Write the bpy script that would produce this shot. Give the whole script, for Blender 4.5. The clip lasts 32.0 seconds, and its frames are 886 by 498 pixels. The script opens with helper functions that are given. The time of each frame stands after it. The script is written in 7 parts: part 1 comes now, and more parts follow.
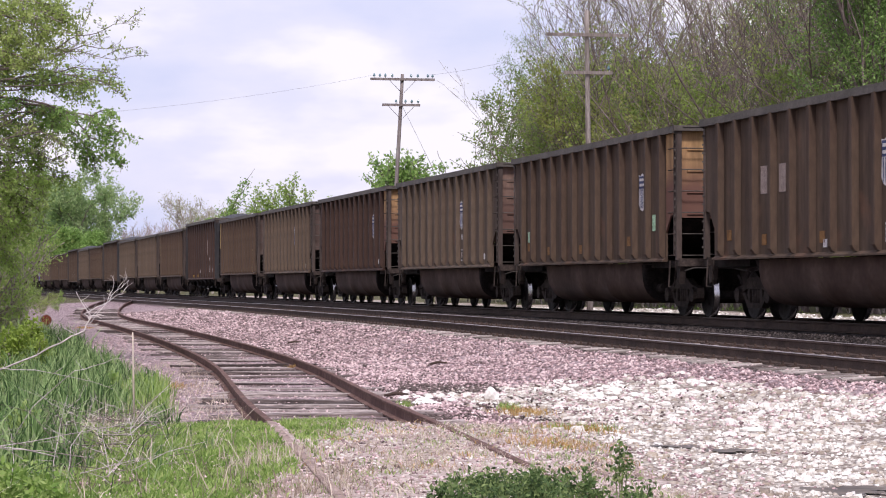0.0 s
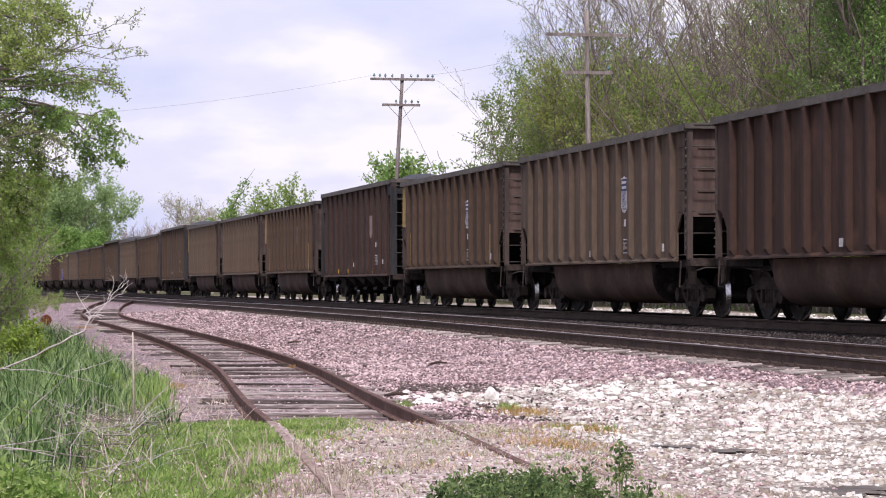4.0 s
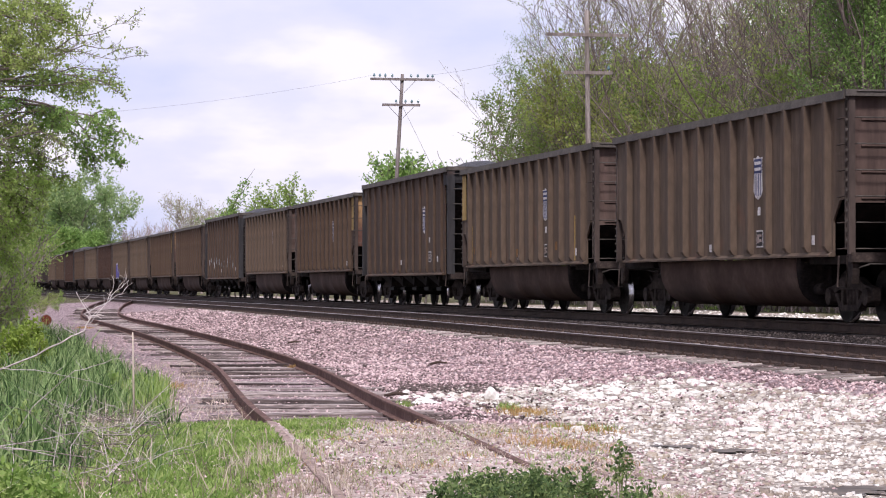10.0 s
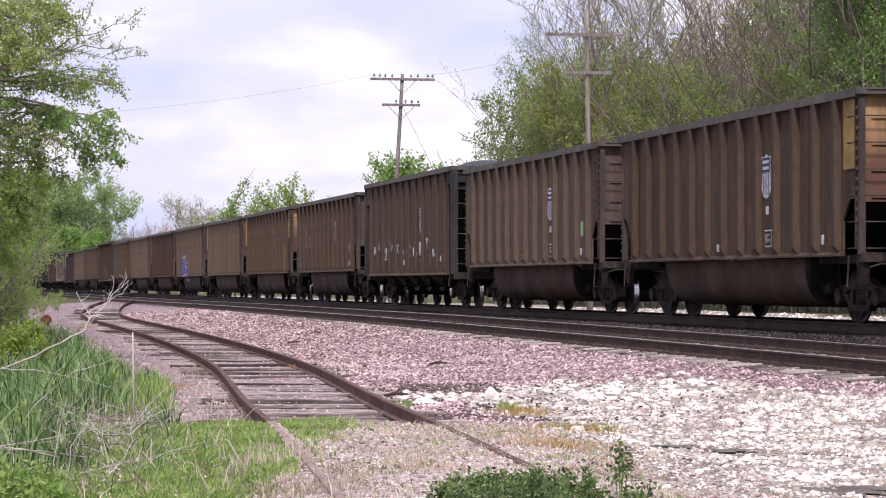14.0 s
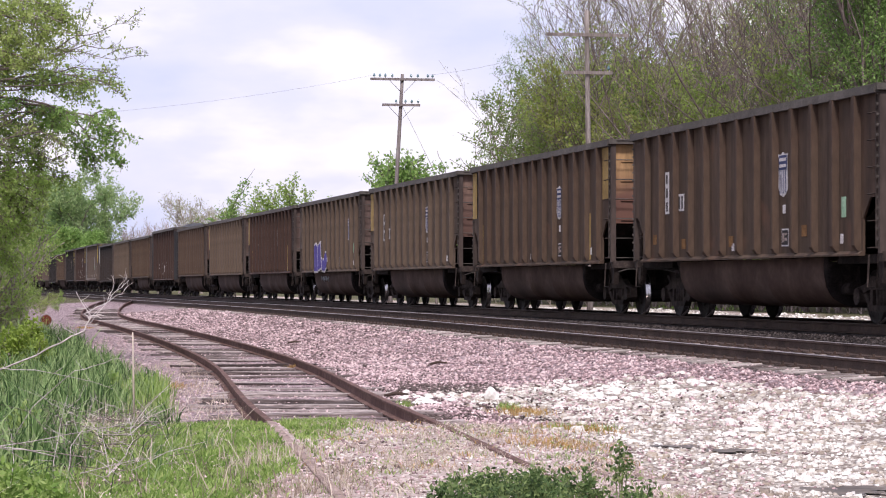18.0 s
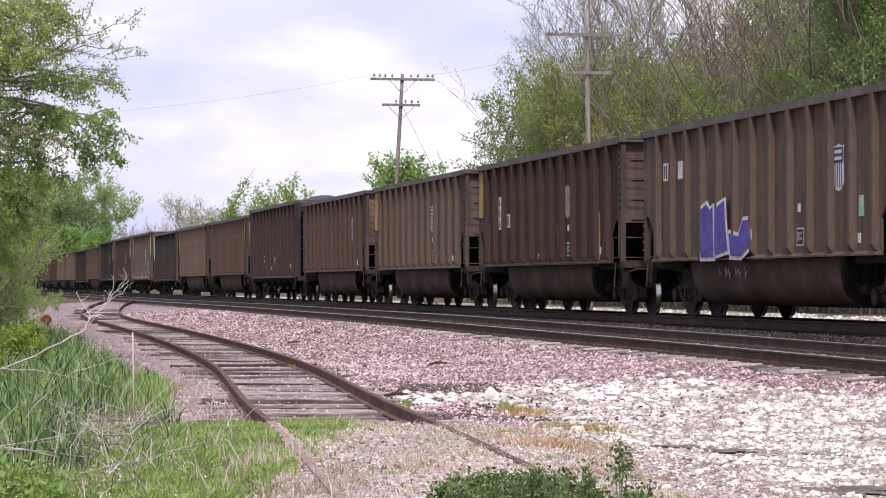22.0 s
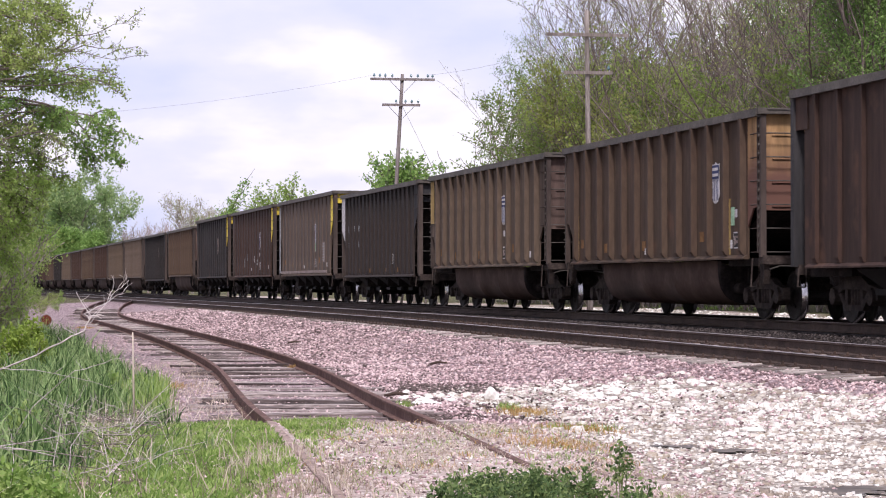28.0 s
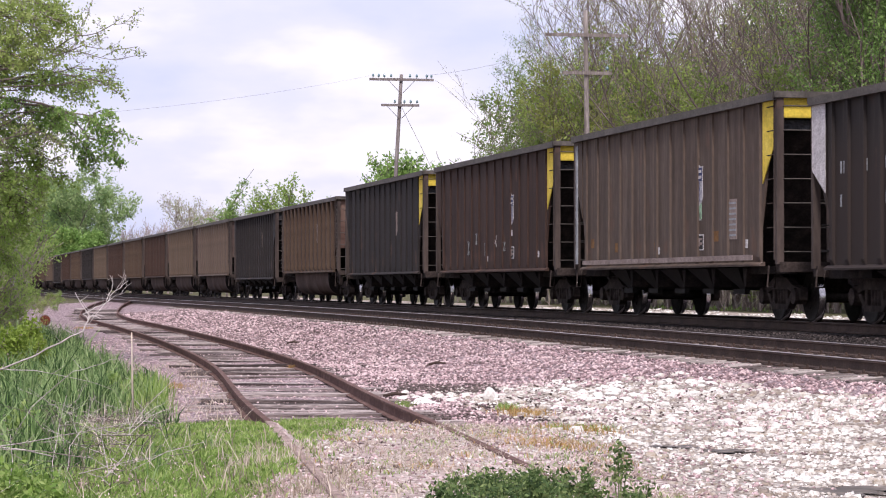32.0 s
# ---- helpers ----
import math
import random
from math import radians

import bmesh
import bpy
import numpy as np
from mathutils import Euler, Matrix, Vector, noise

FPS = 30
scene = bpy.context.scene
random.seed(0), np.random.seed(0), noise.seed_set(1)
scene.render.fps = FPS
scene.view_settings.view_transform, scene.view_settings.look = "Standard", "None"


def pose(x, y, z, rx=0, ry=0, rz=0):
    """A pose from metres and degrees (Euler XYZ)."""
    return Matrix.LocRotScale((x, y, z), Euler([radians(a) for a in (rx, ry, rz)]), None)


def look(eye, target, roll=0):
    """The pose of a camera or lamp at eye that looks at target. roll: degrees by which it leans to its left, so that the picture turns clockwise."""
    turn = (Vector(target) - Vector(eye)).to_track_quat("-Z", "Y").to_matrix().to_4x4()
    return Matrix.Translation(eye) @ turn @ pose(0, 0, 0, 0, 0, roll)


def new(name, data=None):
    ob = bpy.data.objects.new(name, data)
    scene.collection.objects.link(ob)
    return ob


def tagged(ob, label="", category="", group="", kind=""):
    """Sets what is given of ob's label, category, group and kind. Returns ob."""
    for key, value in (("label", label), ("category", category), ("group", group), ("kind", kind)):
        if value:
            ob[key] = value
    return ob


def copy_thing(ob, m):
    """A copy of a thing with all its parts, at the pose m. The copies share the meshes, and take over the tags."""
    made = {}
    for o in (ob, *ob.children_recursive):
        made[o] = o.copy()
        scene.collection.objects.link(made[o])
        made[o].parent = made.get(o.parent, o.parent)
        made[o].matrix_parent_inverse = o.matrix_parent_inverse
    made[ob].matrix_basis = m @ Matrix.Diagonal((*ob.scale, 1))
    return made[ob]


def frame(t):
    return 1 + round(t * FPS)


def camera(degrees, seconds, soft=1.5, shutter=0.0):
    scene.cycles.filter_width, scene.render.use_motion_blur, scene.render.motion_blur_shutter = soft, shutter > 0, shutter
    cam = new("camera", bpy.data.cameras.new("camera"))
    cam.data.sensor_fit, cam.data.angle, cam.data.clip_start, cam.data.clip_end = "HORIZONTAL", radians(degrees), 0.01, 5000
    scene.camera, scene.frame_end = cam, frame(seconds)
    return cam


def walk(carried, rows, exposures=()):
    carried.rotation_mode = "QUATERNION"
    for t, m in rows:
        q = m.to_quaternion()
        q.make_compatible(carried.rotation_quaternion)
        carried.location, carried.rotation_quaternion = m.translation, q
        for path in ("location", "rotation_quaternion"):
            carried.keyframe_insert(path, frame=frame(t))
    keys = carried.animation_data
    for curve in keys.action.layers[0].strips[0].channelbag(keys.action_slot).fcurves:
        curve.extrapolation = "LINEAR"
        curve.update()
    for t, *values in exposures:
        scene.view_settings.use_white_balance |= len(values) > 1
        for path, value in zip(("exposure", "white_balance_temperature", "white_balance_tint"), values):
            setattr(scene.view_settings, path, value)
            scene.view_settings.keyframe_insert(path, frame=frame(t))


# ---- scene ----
# ---------------------------------------------------------------- camera
EYE = (0.0, 0.0, 1.55)
FOV = 2 * math.degrees(math.atan(784 / 4620.0))
cam = camera(FOV, 32.0, soft=1.05, shutter=0.1)
UP = 90 + 0.785
walk(cam, [(0.0, pose(*EYE, UP, 0, 0)), (31.6, pose(*EYE, UP, 0, 0)), (32.0, pose(*EYE, UP + 0.006, 0, -0.024))],
     exposures=[(0.0, 0.06, 6400, 19), (8.5, 0.06, 6400, 19), (12.5, 0.14, 6400, 19), (32.0, 0.14, 6400, 19)])

# ---------------------------------------------------------------- light
SUN_EL, SUN_AZ = radians(49), radians(183)


def make_world():
    w = bpy.data.worlds.new("overcast_sky")
    scene.world = w
    w.use_nodes = True
    nt = w.node_tree
    nt.nodes.clear()
    n = nt.nodes.new
    out, bg = n("ShaderNodeOutputWorld"), n("ShaderNodeBackground")
    sky = n("ShaderNodeTexSky")
    sky.sky_type, sky.sun_disc = "NISHITA", False
    sky.sun_elevation, sky.sun_rotation = SUN_EL, SUN_AZ
    sky.dust_density = 2.0
    dim = n("ShaderNodeMixRGB")
    dim.blend_type = "MULTIPLY"
    dim.inputs[0].default_value = 1.0
    dim.inputs[2].default_value = (0.085, 0.085, 0.085, 1)
    tc, mp = n("ShaderNodeTexCoord"), n("ShaderNodeMapping")
    mp.inputs["Scale"].default_value = (9.0, 9.0, 24.0)
    mp.inputs["Location"].default_value = (0.62, 0.1, 0.35)
    big = n("ShaderNodeTexNoise")
    big.inputs["Scale"].default_value = 1.0
    big.inputs["Detail"].default_value = 5.0
    big.inputs["Roughness"].default_value = 0.5
    ramp = n("ShaderNodeValToRGB")
    e = ramp.color_ramp.elements
    e[0].position, e[0].color = 0.36, (0.685, 0.74, 0.955, 1)
    e[1].position, e[1].color = 0.62, (1.02, 1.01, 1.07, 1)
    mid = ramp.color_ramp.elements.new(0.53)
    mid.color = (0.835, 0.85, 1.0, 1)
    mix = n("ShaderNodeMixRGB")
    mix.inputs[0].default_value = 0.88
    bg.inputs["Strength"].default_value = 1.0
    l = nt.links.new
    l(tc.outputs["Generated"], mp.inputs["Vector"])
    l(mp.outputs["Vector"], big.inputs["Vector"])
    l(big.outputs["Fac"], ramp.inputs["Fac"])
    l(sky.outputs["Color"], dim.inputs[1])
    l(dim.outputs["Color"], mix.inputs[1])
    l(ramp.outputs["Color"], mix.inputs[2])
    l(mix.outputs["Color"], bg.inputs["Color"])
    l(bg.outputs["Background"], out.inputs["Surface"])


make_world()
sun_data = bpy.data.lights.new("sun", "SUN")
sun_data.energy, sun_data.angle, sun_data.color = 3.6, radians(9), (1.0, 0.95, 0.90)
sun = new("sun", sun_data)
sun.matrix_world = look((0, 0, 60), Vector((0, 0, 60)) - Vector((math.sin(SUN_AZ) * math.cos(SUN_EL), math.cos(SUN_AZ) * math.cos(SUN_EL), math.sin(SUN_EL))))

# ---------------------------------------------------------------- materials


def mat(name, cols, rough=0.85, scale=3.0, fine=40.0, bump=0.3, stretch=(1, 1, 1), space="Object", metal=0.0, fine_amount=0.35, island=0.0, spec=0.3, bump_dist=0.02, obj=0.0):
    """Three tones over a broad noise, darkened and lightened by a fine one; island: spread of tone from piece to piece."""
    m = bpy.data.materials.new(name)
    m.use_nodes = True
    nt = m.node_tree
    n, l = nt.nodes.new, nt.links.new
    b = nt.nodes["Principled BSDF"]
    tc, mp = n("ShaderNodeTexCoord"), n("ShaderNodeMapping")
    mp.inputs["Scale"].default_value = stretch
    if space == "World":
        geo = n("ShaderNodeNewGeometry")
        l(geo.outputs["Position"], mp.inputs["Vector"])
    else:
        l(tc.outputs[space], mp.inputs["Vector"])
    big, small = n("ShaderNodeTexNoise"), n("ShaderNodeTexNoise")
    big.inputs["Scale"].default_value, small.inputs["Scale"].default_value = scale, fine
    big.inputs["Detail"].default_value, small.inputs["Detail"].default_value = 6.0, 3.0
    big.inputs["Roughness"].default_value = 0.62
    l(mp.outputs["Vector"], big.inputs["Vector"])
    l(mp.outputs["Vector"], small.inputs["Vector"])
    ramp = n("ShaderNodeValToRGB")
    els = ramp.color_ramp.elements
    els[0].position, els[1].position = 0.3, 0.7
    els[0].color, els[1].color = (*cols[0], 1), (*cols[-1], 1)
    if len(cols) == 3:
        els.new(0.5).color = (*cols[1], 1)
    src = big.outputs["Fac"]
    if island or obj:
        add = n("ShaderNodeMath")
        add.operation = "MULTIPLY_ADD"
        if island:
            g2 = n("ShaderNodeNewGeometry")
            l(g2.outputs["Random Per Island"], add.inputs[0])
        else:
            oi = n("ShaderNodeObjectInfo")
            l(oi.outputs["Random"], add.inputs[0])
        k = island or obj
        add.inputs[1].default_value = k
        off = n("ShaderNodeMath")
        off.operation = "SUBTRACT"
        off.inputs[1].default_value = k / 2
        l(src, add.inputs[2])
        l(add.outputs[0], off.inputs[0])
        src = off.outputs[0]
    l(src, ramp.inputs["Fac"])
    vr = n("ShaderNodeMapRange")
    vr.inputs["From Min"].default_value, vr.inputs["From Max"].default_value = 0.25, 0.75
    vr.inputs["To Min"].default_value, vr.inputs["To Max"].default_value = 1 - fine_amount, 1 + fine_amount
    l(small.outputs["Fac"], vr.inputs["Value"])
    mul = n("ShaderNodeMixRGB")
    mul.blend_type = "MULTIPLY"
    mul.inputs[0].default_value = 1.0
    l(ramp.outputs["Color"], mul.inputs[1])
    l(vr.outputs["Result"], mul.inputs[2])
    l(mul.outputs["Color"], b.inputs["Base Color"])
    b.inputs["Roughness"].default_value = rough
    b.inputs["Metallic"].default_value = metal
    b.inputs["Specular IOR Level"].default_value = spec
    if bump:
        bp = n("ShaderNodeBump")
        bp.inputs["Strength"].default_value, bp.inputs["Distance"].default_value = bump, bump_dist
        l(small.outputs["Fac"], bp.inputs["Height"])
        l(bp.outputs["Normal"], b.inputs["Normal"])
    return m


def leaf_mat(name, cols, spec=0.25, through_light=0.45, scale=0.5, island=0.45):
    m = mat(name, cols, rough=0.55, scale=scale, fine=9.0, bump=0, space="World", fine_amount=0.2, island=island, spec=spec)
    nt = m.node_tree
    b = nt.nodes["Principled BSDF"]
    tr, mx = nt.nodes.new("ShaderNodeBsdfTranslucent"), nt.nodes.new("ShaderNodeMixShader")
    out = nt.nodes["Material Output"]
    mx.inputs[0].default_value = through_light
    src = b.inputs["Base Color"].links[0].from_socket
    nt.links.new(src, tr.inputs["Color"])
    nt.links.new(b.outputs[0], mx.inputs[1])
    nt.links.new(tr.outputs[0], mx.inputs[2])
    nt.links.new(mx.outputs[0], out.inputs["Surface"])
    return m


def car_mat(name, cols, rough=0.8, low=None):
    """Weathered car paint: tall streaks, coal dust and rust patches; low: the tone that the paint has turned to lower down."""
    m = mat(name, cols, rough=rough, scale=1.5, fine=14.0, bump=0.12, stretch=(1.0, 1.0, 0.28), fine_amount=0.2, obj=0.1, spec=0.25, bump_dist=0.01)
    nt = m.node_tree
    n, l = nt.nodes.new, nt.links.new
    b = nt.nodes["Principled BSDF"]
    src = b.inputs["Base Color"].links[0].from_socket
    tc, mp, st = n("ShaderNodeTexCoord"), n("ShaderNodeMapping"), n("ShaderNodeTexNoise")
    mp.inputs["Scale"].default_value = (5.0, 5.0, 0.16)
    st.inputs["Scale"].default_value, st.inputs["Detail"].default_value = 1.0, 5.0
    l(tc.outputs["Object"], mp.inputs["Vector"])
    l(mp.outputs["Vector"], st.inputs["Vector"])
    vr = n("ShaderNodeMapRange")
    vr.inputs["From Min"].default_value, vr.inputs["From Max"].default_value = 0.3, 0.7
    vr.inputs["To Min"].default_value, vr.inputs["To Max"].default_value = 0.66, 1.2
    l(st.outputs["Fac"], vr.inputs["Value"])
    mul = n("ShaderNodeMixRGB")
    mul.blend_type = "MULTIPLY"
    mul.inputs[0].default_value = 1.0
    l(src, mul.inputs[1])
    l(vr.outputs["Result"], mul.inputs[2])
    cur = mul.outputs["Color"]
    rust = n("ShaderNodeTexNoise")
    rust.inputs["Scale"].default_value, rust.inputs["Detail"].default_value = 1.1, 8.0
    l(tc.outputs["Object"], rust.inputs["Vector"])
    rr = n("ShaderNodeMapRange")
    rr.inputs["From Min"].default_value, rr.inputs["From Max"].default_value = 0.60, 0.72
    rr.inputs["To Max"].default_value = 0.45
    l(rust.outputs["Fac"], rr.inputs["Value"])
    mx = n("ShaderNodeMixRGB")
    mx.inputs[2].default_value = (0.15, 0.075, 0.045, 1)
    l(rr.outputs["Result"], mx.inputs[0])
    l(cur, mx.inputs[1])
    cur = mx.outputs["Color"]
    if low:
        sep, zr, mz = n("ShaderNodeSeparateXYZ"), n("ShaderNodeMapRange"), n("ShaderNodeMixRGB")
        l(tc.outputs["Object"], sep.inputs[0])
        ad = n("ShaderNodeMath")
        ad.operation = "MULTIPLY_ADD"
        l(rust.outputs["Fac"], ad.inputs[0])
        ad.inputs[1].default_value = 1.4
        l(sep.outputs["Z"], ad.inputs[2])
        zr.inputs["From Min"].default_value, zr.inputs["From Max"].default_value = 3.2, 4.0
        zr.inputs["To Min"].default_value, zr.inputs["To Max"].default_value = 1.0, 0.0
        l(ad.outputs[0], zr.inputs["Value"])
        l(zr.outputs["Result"], mz.inputs[0])
        l(cur, mz.inputs[1])
        mz.inputs[2].default_value = (*low, 1)
        cur = mz.outputs["Color"]
    l(cur, b.inputs["Base Color"])
    return m


BODY = {
    "brown": car_mat("brown_paint", [(0.0502, 0.0301, 0.0211), (0.0684, 0.0446, 0.0306), (0.0889, 0.0614, 0.0433)]),
    "grey": car_mat("grey_brown_paint", [(0.0696, 0.0480, 0.0348), (0.0924, 0.0660, 0.0476), (0.1164, 0.0852, 0.0650)]),
    "red": car_mat("oxide_red_paint", [(0.0298, 0.0157, 0.0118), (0.0464, 0.0256, 0.0190), (0.0640, 0.0354, 0.0271)]),
    "dark": car_mat("dark_brown_paint", [(0.0228, 0.0144, 0.0128), (0.0324, 0.0216, 0.0186), (0.0444, 0.0312, 0.0244)]),
    "black": car_mat("black_paint", [(0.0117, 0.0090, 0.0090), (0.0189, 0.0153, 0.0145), (0.0306, 0.0234, 0.0217)]),
    "sooty": car_mat("black_paint_over_brown", low=(0.03, 0.0215, 0.0185), cols=[(0.0156, 0.0120, 0.0116), (0.0252, 0.0204, 0.0186), (0.0408, 0.0312, 0.0278)]),
    "light": car_mat("light_grey_paint", [(0.0744, 0.0528, 0.0406), (0.0972, 0.0708, 0.0557), (0.1212, 0.0924, 0.0742)]),
}
END = {
    "plain": car_mat("faded_end_paint", [(0.062, 0.040, 0.034), (0.098, 0.066, 0.056), (0.145, 0.104, 0.088)]),
    "orange": car_mat("rusted_orange_end", [(0.28, 0.165, 0.08), (0.38, 0.235, 0.11), (0.46, 0.3, 0.15)], low=(0.13, 0.066, 0.05)),
    "rust": car_mat("rusted_end", [(0.13, 0.082, 0.064), (0.19, 0.125, 0.098), (0.25, 0.175, 0.14)], low=(0.105, 0.06, 0.048)),
    "dark": car_mat("slate_end_paint", [(0.022, 0.0212, 0.023), (0.036, 0.0345, 0.0365), (0.056, 0.053, 0.0545)]),
    "ochre": mat("faded_ochre_paint", [(0.2, 0.132, 0.048), (0.3, 0.205, 0.072), (0.39, 0.28, 0.11)], scale=1.5, fine=20, bump=0.1, fine_amount=0.25, stretch=(1, 1, 0.4)),
    "yellow": mat("yellow_end_paint", [(0.50, 0.36, 0.05), (0.66, 0.50, 0.06), (0.74, 0.58, 0.10)], scale=1.5, fine=20, bump=0.1, fine_amount=0.2),
}
M_POST = car_mat("dirty_post_paint", [(0.045, 0.033, 0.029), (0.075, 0.056, 0.048), (0.115, 0.09, 0.078)])
M_RIM = mat("rim_steel", [(0.042, 0.036, 0.031), (0.07, 0.061, 0.053), (0.105, 0.092, 0.081)], rough=0.7, scale=2.0, fine=20)
# underframe steel; on the tub ends its black stands in for shade
M_UNDER = mat("greasy_underframe_tub_shade", [(0.0116, 0.0095, 0.0092), (0.0203, 0.0165, 0.0155), (0.0377, 0.0294, 0.0257)], rough=0.9, scale=4, fine=30, spec=0.1)
M_TRUCK = mat("cast_truck_steel", [(0.0180, 0.0138, 0.0126), (0.0360, 0.0275, 0.0245), (0.0720, 0.0551, 0.0476)], rough=0.85, scale=5, fine=30, spec=0.12)
M_WHEEL = mat("worn_wheel_steel", [(0.0135, 0.0115, 0.0107), (0.0257, 0.0216, 0.0202), (0.0486, 0.0419, 0.0377)], rough=0.7, spec=0.15, metal=0.0, scale=6, fine=60)
M_TREAD = mat("bright_wheel_tread", [(0.3000, 0.2850, 0.2850), (0.4500, 0.4350, 0.4350), (0.6300, 0.6000, 0.6000)], rough=0.2, metal=1.0, scale=20, fine=90, bump=0.05, fine_amount=0.1)
M_TUB = mat("tub_steel", [(0.0414, 0.0243, 0.0189), (0.0644, 0.0400, 0.0315), (0.0978, 0.0648, 0.0515)], rough=0.85, scale=1.2, fine=9, bump=0.1, fine_amount=0.18, spec=0.15)
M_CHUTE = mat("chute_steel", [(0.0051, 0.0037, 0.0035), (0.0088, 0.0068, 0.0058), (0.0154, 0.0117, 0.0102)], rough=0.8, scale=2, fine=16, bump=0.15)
M_COAL = mat("coal", [(0.012, 0.012, 0.014), (0.022, 0.022, 0.025), (0.05, 0.05, 0.055)], rough=0.55, scale=8, fine=18, bump=0.8, bump_dist=0.06, spec=0.5)
M_WHITE = mat("white_stencil", [(0.36, 0.34, 0.34), (0.5, 0.48, 0.48), (0.6, 0.58, 0.58)], scale=5, fine=40, bump=0)
M_BLUE = mat("blue_stencil", [(0.025, 0.03, 0.07), (0.04, 0.05, 0.12), (0.07, 0.085, 0.17)], scale=5, fine=40, bump=0)
M_SOOT = mat("black_stencil", [(0.014, 0.013, 0.014), (0.025, 0.023, 0.024), (0.04, 0.036, 0.036)], scale=5, fine=40, bump=0)
M_FAINT = mat("faded_stencil", [(0.17, 0.13, 0.115), (0.24, 0.19, 0.17), (0.32, 0.26, 0.24)], scale=5, fine=40, bump=0)
M_PURPLE = mat("violet_graffiti", [(0.0500, 0.0384, 0.1860), (0.0800, 0.0624, 0.2604), (0.1200, 0.0960, 0.3100)], scale=5, fine=40, bump=0)
M_CHALK = mat("pale_graffiti", [(0.18, 0.19, 0.205), (0.28, 0.295, 0.31), (0.38, 0.4, 0.41)], scale=5, fine=30, bump=0)
M_YELLOW = mat("yellow_reflector", [(0.45, 0.25, 0.02), (0.60, 0.36, 0.03), (0.68, 0.42, 0.04)], scale=6, fine=40, bump=0)
M_SPOT = mat("rust_orange_spot", [(0.1, 0.05, 0.02), (0.17, 0.085, 0.03), (0.24, 0.125, 0.045)], scale=5, fine=25, bump=0, fine_amount=0.35)
M_GREEN = mat("green_tag", [(0.2, 0.34, 0.22), (0.28, 0.44, 0.3), (0.36, 0.52, 0.38)], scale=6, fine=40, bump=0)
M_RAILTOP = mat("polished_rail_head", [(0.32, 0.27, 0.25), (0.42, 0.36, 0.34), (0.52, 0.46, 0.44)], rough=0.35, metal=0.9, scale=2, fine=60, bump=0.05, space="World")
M_RAIL = mat("rusty_rail", [(0.035, 0.022, 0.018), (0.058, 0.038, 0.030), (0.085, 0.058, 0.045)], rough=0.85, scale=3, fine=40, space="World")
M_RAIL_OLD = mat("old_rusty_rail", [(0.07, 0.034, 0.027), (0.115, 0.062, 0.05), (0.165, 0.10, 0.084)], rough=0.85, scale=3, fine=40, space="World")
M_TIE = mat("weathered_tie", [(0.05, 0.038, 0.035), (0.155, 0.124, 0.116), (0.35, 0.30, 0.282)], rough=0.9, scale=2.5, fine=22, bump=0.6, stretch=(0.35, 3.0, 3.0), fine_amount=0.55, obj=0.6)
M_TIE_NEW = mat("main_line_tie", [(0.09, 0.072, 0.065), (0.18, 0.155, 0.14), (0.32, 0.285, 0.26)], rough=0.9, scale=2.5, fine=22, bump=0.5, stretch=(0.35, 3.0, 3.0), fine_amount=0.55, obj=0.6)
M_TIE_DARK = mat("dark_tie", [(0.016, 0.013, 0.012), (0.034, 0.028, 0.026), (0.065, 0.055, 0.05)], rough=0.95, scale=2.5, fine=22, bump=0.4, fine_amount=0.4)
M_STONE = mat("pink_ballast_stone", [(0.18, 0.125, 0.128), (0.45, 0.318, 0.322), (0.68, 0.54, 0.53)], rough=0.9, scale=0.7, fine=40, bump=0.3, space="World", island=0.52, fine_amount=0.25)
M_DIRTY = mat("dirty_brown_ballast", [(0.07, 0.05, 0.049), (0.15, 0.108, 0.106), (0.29, 0.22, 0.215)], rough=0.95, scale=0.8, fine=40, bump=0.3, space="World", island=0.5, fine_amount=0.25)
M_DARK_BALLAST = mat("dark_ballast", [(0.0172, 0.0131, 0.0124), (0.0396, 0.0307, 0.0285), (0.0858, 0.0704, 0.0657)], rough=0.95, scale=1.0, fine=40, bump=0.3, space="World", island=0.6, fine_amount=0.25)
M_ROCK = mat("white_limestone", [(0.27, 0.222, 0.178), (0.57, 0.535, 0.48), (0.78, 0.755, 0.71)], rough=0.92, scale=1.3, fine=30, bump=0.5, space="World", island=0.36, fine_amount=0.25)
M_ROCK_EACH = mat("white_limestone_piece", [(0.38, 0.32, 0.25), (0.56, 0.525, 0.475), (0.72, 0.695, 0.65)], rough=0.92, scale=2.0, fine=9, bump=0.5, obj=0.5, fine_amount=0.22)
M_CINDER = mat("dark_cinders", [(0.05, 0.036, 0.034), (0.085, 0.064, 0.058), (0.14, 0.11, 0.1)], rough=0.95, scale=4, fine=40, space="World", island=0.5)
M_RAIL_DUST = mat("dusty_buried_rail", [(0.1755, 0.1232, 0.1050), (0.2835, 0.2100, 0.1820), (0.4185, 0.3360, 0.2940)], rough=0.95, scale=5, fine=40, space="World")
M_POLE = mat("grey_pole_wood", [(0.11, 0.09, 0.088), (0.19, 0.165, 0.16), (0.29, 0.26, 0.25)], rough=0.9, scale=3, fine=20, stretch=(3, 3, 0.25), bump=0.4)
M_POLE_PALE = mat("pale_pole_wood", [(0.1014, 0.0821, 0.0740), (0.1950, 0.1672, 0.1517), (0.3276, 0.2888, 0.2701)], rough=0.9, scale=3, fine=20, stretch=(3, 3, 0.25), bump=0.4)
M_GLASS = mat("blue_glass_insulator", [(0.08, 0.14, 0.16), (0.12, 0.2, 0.22), (0.18, 0.28, 0.3)], rough=0.15, scale=5, fine=30, bump=0, spec=0.7)
